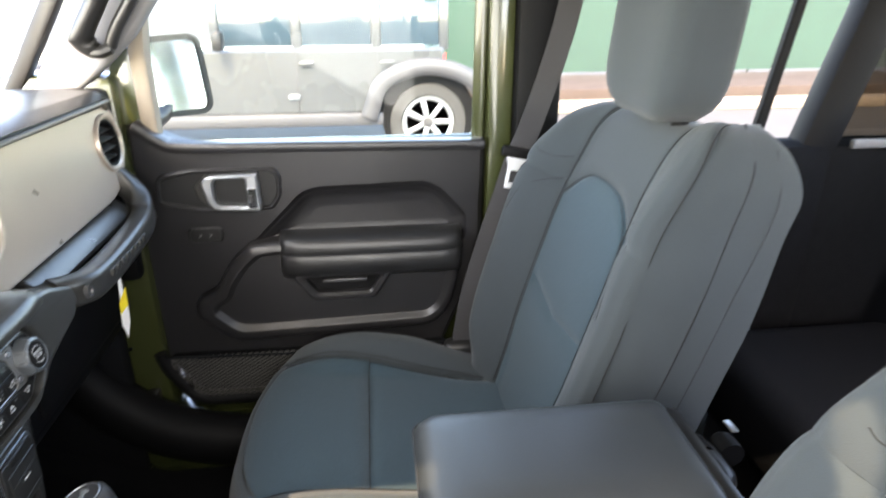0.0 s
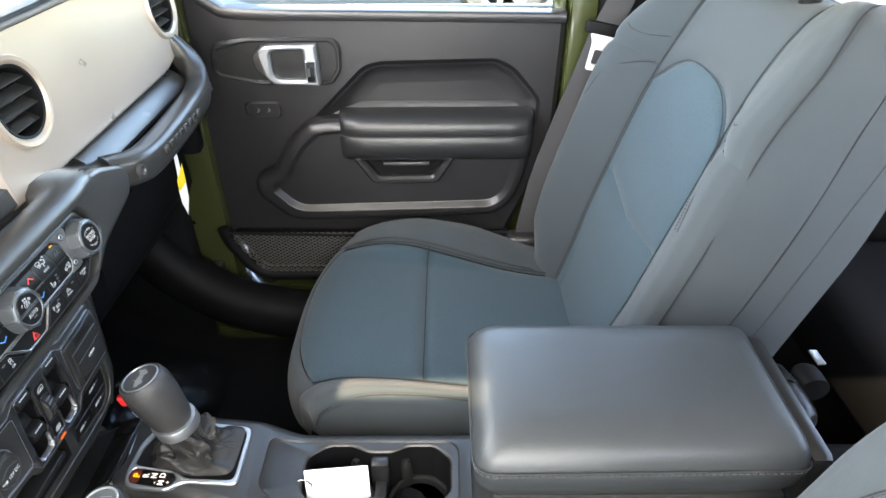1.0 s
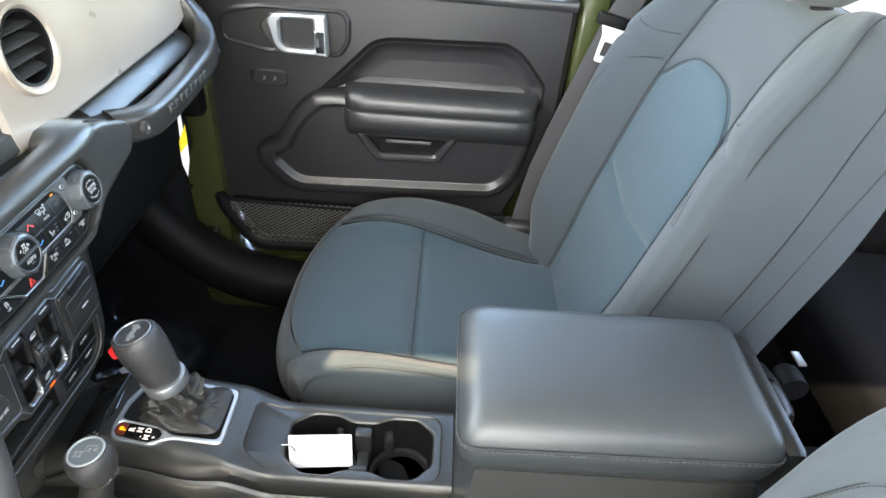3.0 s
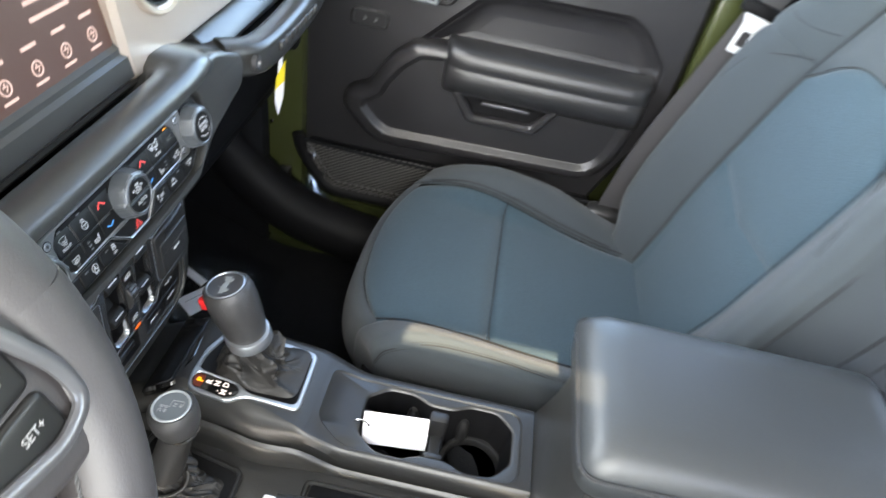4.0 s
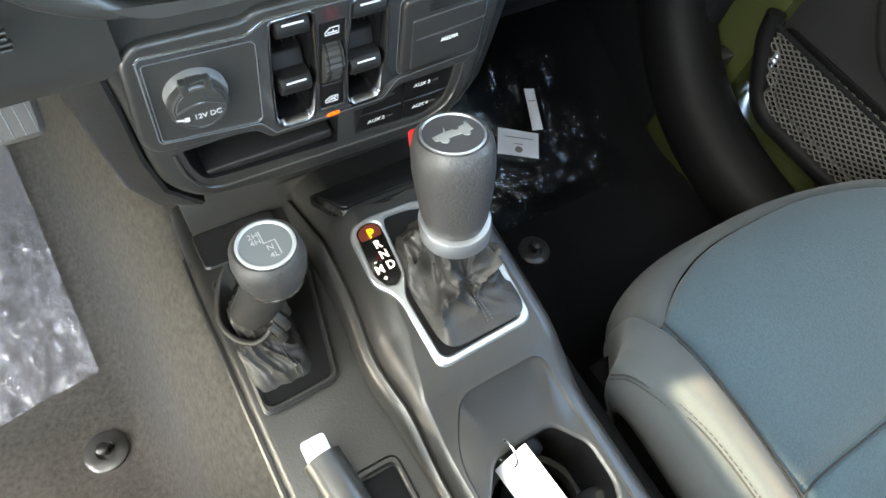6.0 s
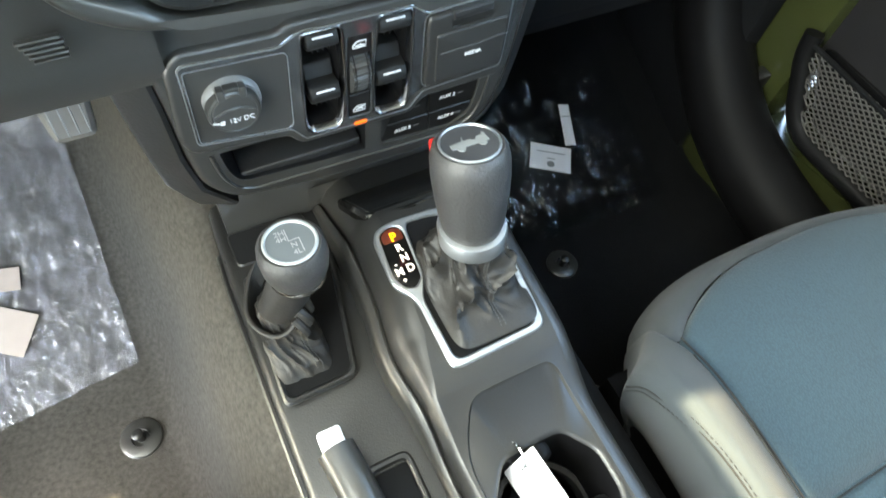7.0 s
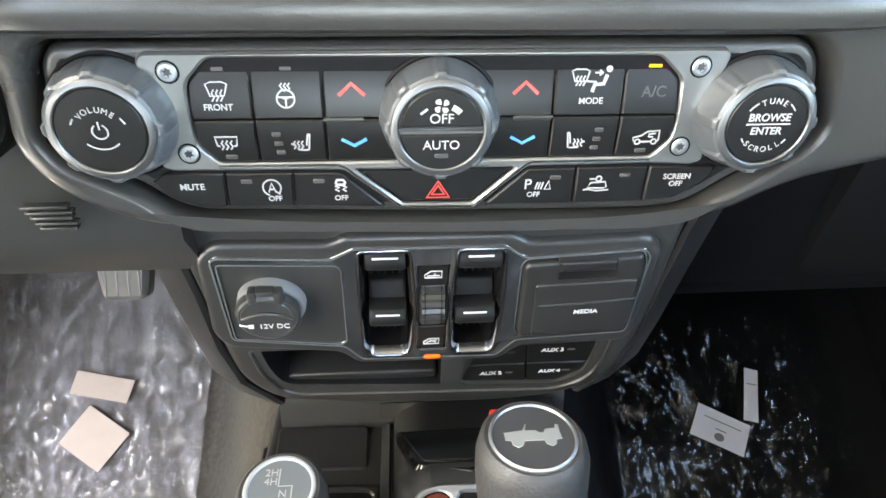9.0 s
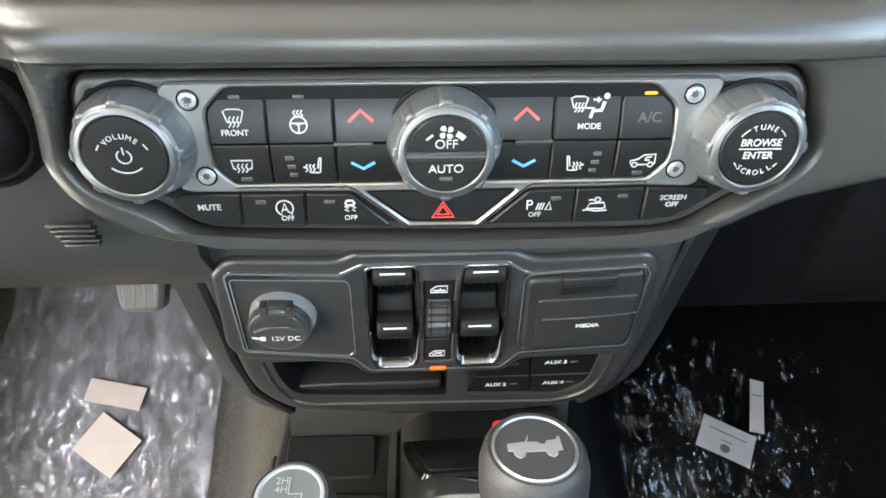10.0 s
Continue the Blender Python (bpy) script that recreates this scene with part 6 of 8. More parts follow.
part("pad", loft([lid_ring(0.462, 0.026, -0.735, -0.470), lid_ring(0.474, 0.014, -0.745, -0.458), lid_ring(0.495, 0.004, -0.750, -0.449), lid_ring(0.515, 0.000, -0.751, -0.4465), lid_ring(0.5245, 0.0005, -0.751, -0.4465), lid_ring(0.534, 0.002, -0.750, -0.449), lid_ring(0.542, 0.008, -0.746, -0.456), lid_ring(0.5475, 0.020, -0.738, -0.468), lid_ring(0.550, 0.040, -0.720, -0.490)]), LEATHERETTE, arm, sharp=80)
seam = lid_ring(0.5245, -0.0008, -0.7515, -0.4458)
part("seam", sweep(seam + [seam[0]], 0.0012, 0.0012, 6), THREAD, arm, "dark stitched seam")
stitch_run = bmesh.new()
for i in range(len(seam)):
    p, q = Vector(seam[i]), Vector(seam[(i + 1) % len(seam)])
    n = max(1, int((q - p).length / 0.006))
    for k in range(n):
        stitch_run = join(stitch_run, sweep([p.lerp(q, k / n) + Vector((0, 0, -0.0035)), p.lerp(q, (k + 0.6) / n) + Vector((0, 0, -0.0035))], 0.0008, 0.0008, 4))
part("stitching", stitch_run, THREAD_PALE, arm, "pale stitches")
part("hinge_strip", rbox((-0.112, -0.775, 0.462), (0.058, -0.750, 0.530), 0.010), PLASTIC, arm)
rh = thing("rear_latch", (0.05, -0.83, 0.47), "black rounded latch ends behind the armrest", "latch")
part("latch_body", rbox((-0.02, -0.830, 0.43), (0.060, -0.775, 0.480), 0.02, 3), PLASTIC, rh)
for y, rr in ((-0.802, 0.019), (-0.842, 0.017)):
    part("roller", lathe([(0.0001, 0.036), (rr * 0.6, 0.034), (rr * 0.92, 0.027), (rr, 0.018), (rr, 0.0)], 24, frame_of((0.030, y, 0.466), (0, 1, 0), (0, 0, 1))), PLASTIC_SHADE_BLACK, rh, "black rounded end")
part("latch_tongue", rbox((0.066, -0.872, 0.470), (0.090, -0.862, 0.473), 0.001), SILVER, rh, "bright metal tongue")


# ---- levers ----
class Boot:
    """A gathered leather boot: a wide rectangular skirt that rises to a neck, with broad folds and creases."""

    def __init__(self, cx, cy, z0, z1, w0, d0, w1, seed, lean, slump):
        self.v = (cx, cy, z0, z1, w0, d0, w1, seed, lean, slump)

    def at(self, a, t, out=0.0):
        cx, cy, z0, z1, w0, d0, w1, seed, lean, slump = self.v
        c, s = math.cos(a), math.sin(a)
        sq = (abs(c) ** 7 + abs(s) ** 7) ** (-1 / 7)
        e = t ** 0.72
        shape = sq * (1 - e) + e
        hump = math.sin(math.pi * min(1.0, t ** 0.8)) ** 0.7
        q = Vector((math.cos(a + 1.1 * t) * 0.9 + seed, math.sin(a + 1.1 * t) * 0.9, t * 1.3))
        fold = noise.noise(q)
        crease = (1 - abs(noise.noise(q * 1.6 + Vector((5, 1, 0))))) ** 5
        sharp = (1 - abs(noise.noise(q * 2.7 + Vector((2, 7, 3))))) ** 9
        fine = noise.noise(q * 5.0)
        push = hump * (slump * (0.010 * fold + 0.0075 * crease + 0.0030 * sharp - 0.003) + 0.0008 * fine)
        wx, wy = (w0 * (1 - e) + w1 * e), (d0 * (1 - e) + w1 * e)
        return Vector((cx + lean.x * t + (wx * shape + 0.6 * push + out) * c, cy + lean.y * t + (wy * shape + 0.6 * push + out) * s, z0 + (z1 - z0) * t ** 1.1 + 0.8 * push + 0.5 * out + 0.004 * min(1.0, t * 8)))

    def skin(self):
        return loft([[self.at(2 * math.pi * i / 120, k / 40) for i in range(120)] for k in range(41)])

    def stitches(self, a, t0, t1, gap=0.055):
        out = bmesh.new()
        for sg in (-1, 1):
            for i in range(0, 28):
                u, v = t0 + (t1 - t0) * i / 28, t0 + (t1 - t0) * (i + 0.62) / 28
                out = join(out, sweep([self.at(a + sg * gap, u, 0.0006), self.at(a + sg * gap, v, 0.0006)], 0.0006, 0.0006, 4))
        return out


gl = thing("gear_lever", (0.047, -0.10, 0.345), "automatic gear lever with dark grained knob and leather boot", "gear lever")
top, foot = Vector((0.045, -0.069, 0.472)), Vector((0.049, -0.088, 0.395))
axis = (top - foot).normalized()
side = Vector((1, 0, 0))
fwd = axis.cross(side).normalized()
GK = Matrix((side, fwd, axis)).transposed().to_4x4()
GK.translation = top
gboot = Boot(0.047, -0.105, 0.341, 0.390, 0.0385, 0.054, 0.0150, 1.0, Vector((0.001, 0.016, 0)), 1.5)
part("boot", gboot.skin(), BOOT, gl, "creased black leather boot", 60)
part("boot_stitch", gboot.stitches(radians(-84), 0.06, 0.86), THREAD_PALE, gl, "double stitch line")
part("knob", lathe([(0.0190, -0.083), (0.0215, -0.080), (0.0245, -0.068), (0.0272, -0.045), (0.0284, -0.025), (0.0280, -0.010), (0.0262, -0.002), (0.0235, 0.0015), (0.0215, 0.0010)], 44, GK), KNOB_SKIN, gl, "dark grained rounded knob")
band = lambda a: 0.0045 * math.cos(a - radians(70))
crings = []
for r, z, w in ((0.0205, -0.0945, 0.0), (0.0250, -0.0940, 0.0), (0.0264, -0.0910, 0.2), (0.0270, -0.0770, 1.0), (0.0262, -0.0745, 1.0), (0.0235, -0.0735, 1.0)):
    crings.append([GK @ Vector((r * math.cos(a), r * math.sin(a), z + w * band(a))) for a in [2 * math.pi * i / 56 for i in range(56)]])
cl = part("collar", loft(crings), SATIN, gl, "bright swept collar")
part("knurled_ring", lathe([(0.0180, -0.0975), (0.0220, -0.0970), (0.0232, -0.0955), (0.0232, -0.0925), (0.0222, -0.0905)], 180, GK, lambda a, z: 1 + 0.014 * math.copysign(1, math.cos(60 * a))), CHROME, cl, "knurled bright ring")
part("neck", lathe([(0.0158, -0.108), (0.0165, -0.093)], 28, GK), BOOT, gl)
em = part("emblem_disc", lathe([(0.0216, -0.002), (0.0216, 0.0018), (0.0204, 0.0024), (0.0198, 0.0012)], 44, GK), SATIN, gl, "bright ring")
part("disc", lathe([(0.0200, -0.001), (0.0200, 0.0013)], 40, GK), GUN, em, "smoky dark disc")
CARICON = [(-0.0150, -0.0020), (-0.0150, 0.0030), (-0.0050, 0.0042), (-0.0030, 0.0085), (-0.0022, 0.0085), (-0.0035, 0.0040), (0.0020, 0.0040), (0.0035, 0.0022), (0.0060, 0.0022), (0.0072, 0.0045), (0.0125, 0.0050), (0.0132, 0.0075), (0.0150, 0.0072), (0.0148, 0.0030), (0.0150, -0.0025), (0.0120, -0.0030), (0.0115, -0.0055), (0.0090, -0.0072), (0.0062, -0.0055), (0.0055, -0.0030), (-0.0050, -0.0030), (-0.0060, -0.0058), (-0.0088, -0.0072), (-0.0115, -0.0055), (-0.0120, -0.0025)]
part("emblem", plate([(x * 0.92, y * 0.92) for x, y in CARICON], 0.0012, 0.0018, 0.0002, (), GK), ICON_GREY, em, "plain grey off-road car silhouette")
part("red_release", moved(rbox((-0.032, 0.004, -0.020), (-0.022, 0.018, -0.004), 0.003), GK @ pose(0.014, 0.012, -0.004)), RED, gl, "red shipping tab")

tl = thing("transfer_case_lever", (-0.085, -0.06, 0.29), "short four-wheel-drive lever with round dark knob", "gear lever")
top2 = Vector((-0.083, -0.065, 0.424))
axis2 = Vector((0.0, 0.10, 1)).normalized()
fw2 = axis2.cross(side).normalized()
TK = Matrix((side, fw2, axis2)).transposed().to_4x4()
TK.translation = top2
tboot = Boot(-0.0975, -0.058, 0.281, 0.318, 0.0245, 0.050, 0.0170, 3.3, Vector((-0.003, 0.006, 0)), 0.9)
part("boot", tboot.skin(), BOOT, tl, "slumped black leather boot", 60)
part("boot_stitch", tboot.stitches(radians(-66), 0.04, 0.80, 0.07), THREAD_PALE, tl, "double stitch line")
# the boot's upper fold droops to one side of the leaning sleeve
lip = smooth_path([(-0.104, -0.010, 0.326), (-0.116, -0.024, 0.321), (-0.1255, -0.048, 0.317), (-0.1215, -0.066, 0.316), (-0.110, -0.078, 0.318), (-0.097, -0.0775, 0.324), (-0.087, -0.067, 0.336)], 7)
heart = Vector((-0.100, -0.048, 0.310))
tuck_in = [p.lerp(Vector((heart.x, heart.y, p.z)), 0.34) - Vector((0, 0, 0.011)) for p in lip]
tuck_low = [p.lerp(Vector((heart.x, heart.y, p.z)), 0.22) - Vector((0, 0, 0.026)) for p in lip]
part("boot_fold", join(sweep(lip, 0.0022, 0.0018, 8, taper=lambda t: 0.4 + 0.6 * min(1.0, 6 * min(t, 1 - t))), loft([lip, tuck_in, tuck_low], caps=False, closed=False)), BOOT, tl, "drooping leather fold", 60)
for a, b, w in (((-0.090, -0.0700, 0.338), (-0.083, -0.078, 0.322), 0.0046), ((-0.094, -0.0745, 0.330), (-0.088, -0.083, 0.314), 0.0040), ((-0.084, -0.064, 0.346), (-0.079, -0.070, 0.326), 0.0040)):
    part("gather", sweep(smooth_path([a, Vector(a).lerp(Vector(b), 0.5) + Vector((0.001, -0.002, 0.001)), b], 5), w, w * 0.8, 8), BOOT, tl, "pinched leather gather")
sleeve = []
for k in range(13):
    t = k / 12
    c = Vector((-0.0835, -0.0690, 0.3900)).lerp(Vector((-0.1010, -0.0500, 0.3100)), t)
    sleeve.append([(c.x + (0.0178 + 0.0008 * math.sin(3 * a + 5 * t)) * math.cos(a), c.y + (0.0178 + 0.0008 * math.sin(2 * a + 7 * t)) * math.sin(a), c.z) for a in [2 * math.pi * i / 36 for i in range(36)]])
part("sleeve", loft(sleeve), BOOT, tl, "smooth leather sleeve under the knob")
# flat black plate painted as the shaded gap beside the boot
part("boot_bay", plate(rounded([(-0.121, -0.120), (-0.062, -0.118), (-0.039, -0.003), (-0.117, 0.000)], 0.008, 4), -0.001, 0.0006, 0.0002, (), Matrix.Translation((0, 0, 0.2815))), PLASTIC_SHADE_BLACK, tl, "black plate standing in for the shaded gap round the boot")
part("knob", lathe([(0.0165, -0.036), (0.0205, -0.034), (0.0235, -0.024), (0.0245, -0.012), (0.0236, -0.003), (0.0208, 0.0008), (0.0185, 0.0004)], 40, TK), KNOB_SKIN, tl, "round dark knob")
part("collar", lathe([(0.0190, -0.040), (0.0205, -0.038), (0.0205, -0.034), (0.0180, -0.033)], 32, TK), CHROME, tl)
pl = part("shift_plate", lathe([(0.0190, -0.001), (0.0190, 0.0014), (0.0184, 0.0020), (0.0172, 0.0020), (0.0164, 0.0009)], 40, TK), PLATE_RING, tl, "bright ring")
part("disc", lathe([(0.0170, -0.001), (0.0170, 0.0010)], 36, TK), DISC_GREY, pl, "grey shift pattern disc")
TT = TK @ pose(0, 0, 0.0013, 0, 0, 0)
letters("2H", 0.0058, TT @ pose(-0.0050, 0.0088, 0), MARK, pl)
letters("4H", 0.0058, TT @ pose(-0.0050, 0.0036, 0), MARK, pl)
letters("N", 0.0058, TT @ pose(0.0018, -0.0036, 0), MARK, pl)
letters("4L", 0.0058, TT @ pose(0.0022, -0.0098, 0), MARK, pl)
part("symbol", ribbons([[(-0.0008, 0.0110), (-0.0008, 0.0008), (0.0064, 0.0008), (0.0064, -0.0110)]], 0.0008, 0, TT), MARK, pl)
part("boot_ring", plate(rounded([(-0.124, -0.124), (-0.060, -0.122), (-0.034, 0.000), (-0.120, 0.004)], 0.008, 4), 0.0, 0.004, 0.002, [rounded([(-0.119, -0.118), (-0.064, -0.116), (-0.041, -0.005), (-0.115, -0.002)], 0.008, 4)], Matrix.Translation((0, 0, 0.281))), PLASTIC, tl)

hb = thing("parking_brake_lever", (-0.10, -0.25, 0.27), "charcoal parking brake lever with pale grey button", "lever")
part("grip", sweep(smooth_path([(-0.088, -0.40, 0.285), (-0.092, -0.30, 0.295), (-0.097, -0.215, 0.300), (-0.101, -0.175, 0.300)]), 0.015, 0.016, 14), PLASTIC_GREY, hb)
part("push_button", moved(rbox((-0.0095, -0.001, -0.008), (0.0095, 0.015, 0.008), 0.003), frame_of((-0.1015, -0.174, 0.301), (1, 0.0, 0), (0, 1, 0.05))), PAPER, hb, "pale grey release button")
# solid black block paints the dark depth of the slot
part("slot", rbox((-0.082, -0.36, 0.264), (-0.052, -0.200, 0.2745), 0.003), PLASTIC_SHADE_BLACK, hb, "dark lever slot")
part("slot_frame", plate(oblong(-0.088, -0.047, -0.37, -0.192, 0.010), 0.0, 0.0040, 0.002, [oblong(-0.082, -0.053, -0.363, -0.199, 0.006)], Matrix.Translation((0, 0, 0.2715))), PLASTIC, hb)


# ---- front seats ----
CX = 0.415


def smoothstep(a, b, t):
    k = max(0.0, min(1.0, (t - a) / (b - a)))
    return k * k * (3 - 2 * k)


CUSH = smooth_path([(0, -0.70, 0.232), (0, -0.58, 0.240), (0, -0.45, 0.254), (0, -0.33, 0.271), (0, -0.227, 0.274), (0, -0.168, 0.252), (0, -0.139, 0.204), (0, -0.133, 0.142), (0, -0.147, 0.080)], 8)


def along(path, b):
    s = max(0.0, min(0.9999, b)) * (len(path) - 1)
    i = int(s)
    return path[i].lerp(path[i + 1], s - i), (path[i + 1] - path[i]).normalized()


def cushion(a, b, lift=0.0):
    """A point of the seat cushion: a across (-1 near tunnel, 1 near door), b from the back to the front and down."""
    p, d = along(CUSH, b)
    half = 0.262 - 0.022 * smoothstep(0.55, 0.80, b) - 0.03 * smoothstep(0.8, 1.0, b) - 0.012 * (1 - smoothstep(0.0, 0.3, b))
    nrm = Vector((0, -d.z, d.y)) if Vector((0, -d.z, d.y)).z >= 0 else Vector((0, d.z, -d.y))
    nrm = nrm.lerp(Vector((0, 1, 0)), 0.8 * smoothstep(0.58, 0.95, b)).normalized()
    s = abs(a)
    fade = 1 - smoothstep(0.40, 0.72, b)
    if a > 0:
        swell = 0.006 + 0.044 * smoothstep(0.06, 0.26, b) * (1 - smoothstep(0.32, 0.54, b))
    else:
        swell = 0.016 + 0.030 * smoothstep(0.02, 0.26, b) * (1 - smoothstep(0.36, 0.66, b))
    if s < 0.84:
        x = half * s / 0.84 * 0.965
        h = fade * swell * (smoothstep(0.46, 0.74, s) if a > 0 else smoothstep(0.54, 0.80, s)) * (1 - 0.25 * smoothstep(0.78, 0.84, s)) - 0.018 * (1 - fade) * smoothstep(0.6, 0.84, s)
        drop = 0.0
    else:
        k = (s - 0.84) / 0.16
        x = half * (0.965 + 0.035 * math.sin(min(1.0, k * 2.2) * math.pi / 2) - 0.15 * k ** 1.5)
        h = fade * swell * 0.75 * (1 - smoothstep(0.0, 0.6, k)) - 0.018 * (1 - fade)
        drop = 0.105 * k * (1 - 0.75 * smoothstep(0.78, 1.0, b))
    q = p + nrm * (h + lift)
    away = 0.095 * min(1.0, s / 0.84) ** 3.2 * smoothstep(0.40, 0.85, b) + 0.035 * max(0.0, s - 0.84) / 0.16 * smoothstep(0.35, 0.65, b)
    return Vector((CX + math.copysign(x, a), q.y - away, q.z - drop))


def panel(fn, a0, a1, b0, b1, nu, nv, puff=0.006, wave=0.0):
    """A sewn panel: full in the middle, tucked in at its seams."""
    def f(u, v):
        e = min(u, 1 - u) * nu / 2.2
        g = min(v, 1 - v) * nv / 2.2
        tuck = min(1.0, e) ** 0.5 * min(1.0, g) ** 0.5
        lo = a0(v) if callable(a0) else a0
        hi = a1(v) if callable(a1) else a1
        lift = puff * (tuck - 1)
        if wave:
            lift += wave * noise.noise(Vector((u * 5, v * 7, 2.0)))
        return fn(lo + (hi - lo) * u, b0 + (b1 - b0) * v, lift)
    return grid(f, nu, nv)


BACK = smooth_path([(0, -0.645, 0.215), (0, -0.672, 0.30), (0, -0.700, 0.40), (0, -0.735, 0.52), (0, -0.775, 0.65), (0, -0.808, 0.735), (0, -0.838, 0.792), (0, -0.875, 0.815), (0, -0.930, 0.810)], 8)


def backrest(a, b, lift=0.0):
    p, d = along(BACK, b)
    nrm = Vector((0, d.z, -d.y))
    half = 0.225 + 0.052 * smoothstep(0.02, 0.28, b) - 0.032 * smoothstep(0.42, 0.65, b) - 0.045 * smoothstep(0.62, 0.92, b) - 0.050 * smoothstep(0.80, 1.0, b)
    s = abs(a)
    fade = 1 - 0.75 * smoothstep(0.50, 0.80, b) - 0.22 * smoothstep(0.82, 1.0, b)
    wing = (0.074 if a > 0 else 0.040) * (0.55 + 0.45 * smoothstep(0.0, 0.16, b))
    if s < 0.78:
        x = half * s / 0.78 * 0.94
        h = fade * wing * (smoothstep(0.38, 0.70, s) - 0.22 * smoothstep(0.71, 0.78, s))
        back = 0.0
    else:
        k = (s - 0.78) / 0.22
        x = half * (0.94 + 0.06 * math.sin(min(1.0, k * 2.5) * math.pi / 2) - 0.03 * k)
        h = fade * wing * 0.78 * (1 - smoothstep(0.0, 0.35, k))
        back = 0.150 * k * (1 - (0.90 if a > 0 else 0.74) * smoothstep(0.66, 0.99, b))
    q = p + nrm * (h + lift)
    return Vector((CX + math.copysign(x, a), q.y - back, q.z - 0.02 * (back > 0) * back / 0.15 + (0.023 if a < 0 else -0.030) * smoothstep(0.35, 1.0, s) * smoothstep(0.66, 0.88, b)))


def seam(fn, pts, parent, sides=(1,), gap=0.0040, name="seam", thick=0.0009, mat=None, out=0.0):
    """A sewn seam: a fine dark cord with single stitches beside it."""
    line = [p + Vector((math.copysign(out, p.x - CX), 0, 0)) for p in smooth_path([fn(a, b, 0.0) for a, b in pts], 14)]
    part(name, sweep(line, thick, thick, 6), mat or SEAM_CORD, parent)
    if not sides:
        return
    bm = bmesh.new()
    for sg in sides:
        for i in range(len(line) - 1):
            p, q = line[i], line[i + 1]
            n = max(1, int((q - p).length / 0.0052))
            d = (q - p).normalized()
            out = (p - Vector((CX, p.y - 0.3, p.z - 0.1))).normalized()
            off = d.cross(out).normalized() * gap * sg
            for k in range(n):
                u, v = p.lerp(q, k / n) + off + out * 0.0006, p.lerp(q, (k + 0.62) / n) + off + out * 0.0006
                bm = join(bm, sweep([u, v], 0.00055, 0.00055, 4))
    part("stitching", bm, THREAD, parent)


def front_seat():
    st = thing("front_seat", (CX, -0.5, FLOOR), "grey cloth front seat with blue-grey ribbed insert", "seat", "front seats")
    cb = lambda b, sgn=1: (0.50 + 0.13 * smoothstep(0.0, 0.52, b)) if sgn > 0 else (0.60 + 0.03 * smoothstep(0.0, 0.52, b))
    bb = lambda b: 0.44 + 0.03 * (1 - smoothstep(0.0, 0.2, b))
    span = lambda fn, b0, b1, q: (lambda v: q * fn(b0 + (b1 - b0) * v))
    T = 0.315
    nose = lambda a: 0.66 - 0.12 * min(1.0, abs(a) / 0.62) ** 2.5
    arch = lambda a: 0.580 - 0.085 * min(1.0, abs(a) / 0.44) ** 3
    part("cushion_rear", panel(cushion, lambda v: -cb(0.02 + (T - 0.02) * v, -1), lambda v: cb(0.02 + (T - 0.02) * v), 0.02, T, 40, 30, puff=0.009), FABRIC, st, "blue-grey textured insert", 70)
    fwd_pad = lambda a, b, l: cushion(a, T + (nose(a) - T) * b, l)
    part("cushion_front", panel(fwd_pad, lambda v: -cb(T + 0.25 * v, -1), lambda v: cb(T + 0.25 * v), 0.0, 1.0, 40, 30, puff=0.009), FABRIC, st, "blue-grey textured insert", 70)
    nose_pad = lambda a, b, l: cushion(a, nose(a) + (1.0 - nose(a)) * b, l)
    part("front_roll", panel(nose_pad, -0.66, 0.66, 0.0, 1.0, 44, 26, puff=0.005), FABRIC_SIDE, st, "grey rolled front edge", 70)
    for sgn in (-1, 1):
        edge = lambda v: sgn * (cb(0.02 + 0.98 * v, sgn) + (0.645 - cb(0.02 + 0.98 * v, sgn)) * smoothstep(0.48, 0.56, 0.02 + 0.98 * v))
        part("side_bolster", panel(cushion, edge, sgn * 1.0, 0.02, 1.0, 26, 76, 0.006, wave=0.0008), FABRIC_SIDE, st, "", 70)
        seam(cushion, [(sgn * (cb(b, sgn) + 0.02), b) for b in (0.50, 0.40, 0.3, 0.2, 0.1)], st)
        seam(cushion, [(sgn * a, b) for a, b in ((0.86, 0.56), (0.85, 0.49), (0.825, 0.41), (0.812, 0.33), (0.812, 0.25), (0.82, 0.12))], st, (1, -1))
    part("cushion_base", loft([[(CX - 0.225, -0.20, z), (CX + 0.225, -0.20, z), (CX + 0.225, -0.70, z), (CX - 0.225, -0.70, z)] for z in (0.03, 0.17)]), PLASTIC_SHADE_BLACK, st, "black seat base")
    for sgn in (-1, 1):
        part("seat_rail", rbox((CX + sgn * 0.19 - 0.02, -0.72, FLOOR - 0.0), (CX + sgn * 0.19 + 0.02, -0.18, 0.035), 0.004), GUN, st)
        part("side_shield", rbox((CX + sgn * 0.248 - 0.012, -0.74, 0.06), (CX + sgn * 0.248 + 0.012, -0.30, 0.16), 0.01), PLASTIC, st, "black plastic side shield")
    seam(cushion, [(a * cb(T, a), T) for a in (-1, -0.8, -0.4, 0, 0.4, 0.8, 1)], st, (), thick=0.0011)
    for sgn in (-1, 1):
        seam(cushion, [(sgn * cb(b, sgn), b) for b in (0.54, 0.45, 0.35, 0.25, 0.15, 0.05)], st, (), thick=0.0011)
        seam(backrest, [(sgn * bb(b), b) for b in (0.04, 0.15, 0.25, 0.35, 0.45, 0.52)], st, (), thick=0.0008)
        seam(backrest, [(sgn * (0.44 + 0.06 * smoothstep(0.1, 1.0, v)), 0.50 + 0.50 * v) for v in (0, 0.2, 0.4, 0.6, 0.8)], st, (), thick=0.0008)
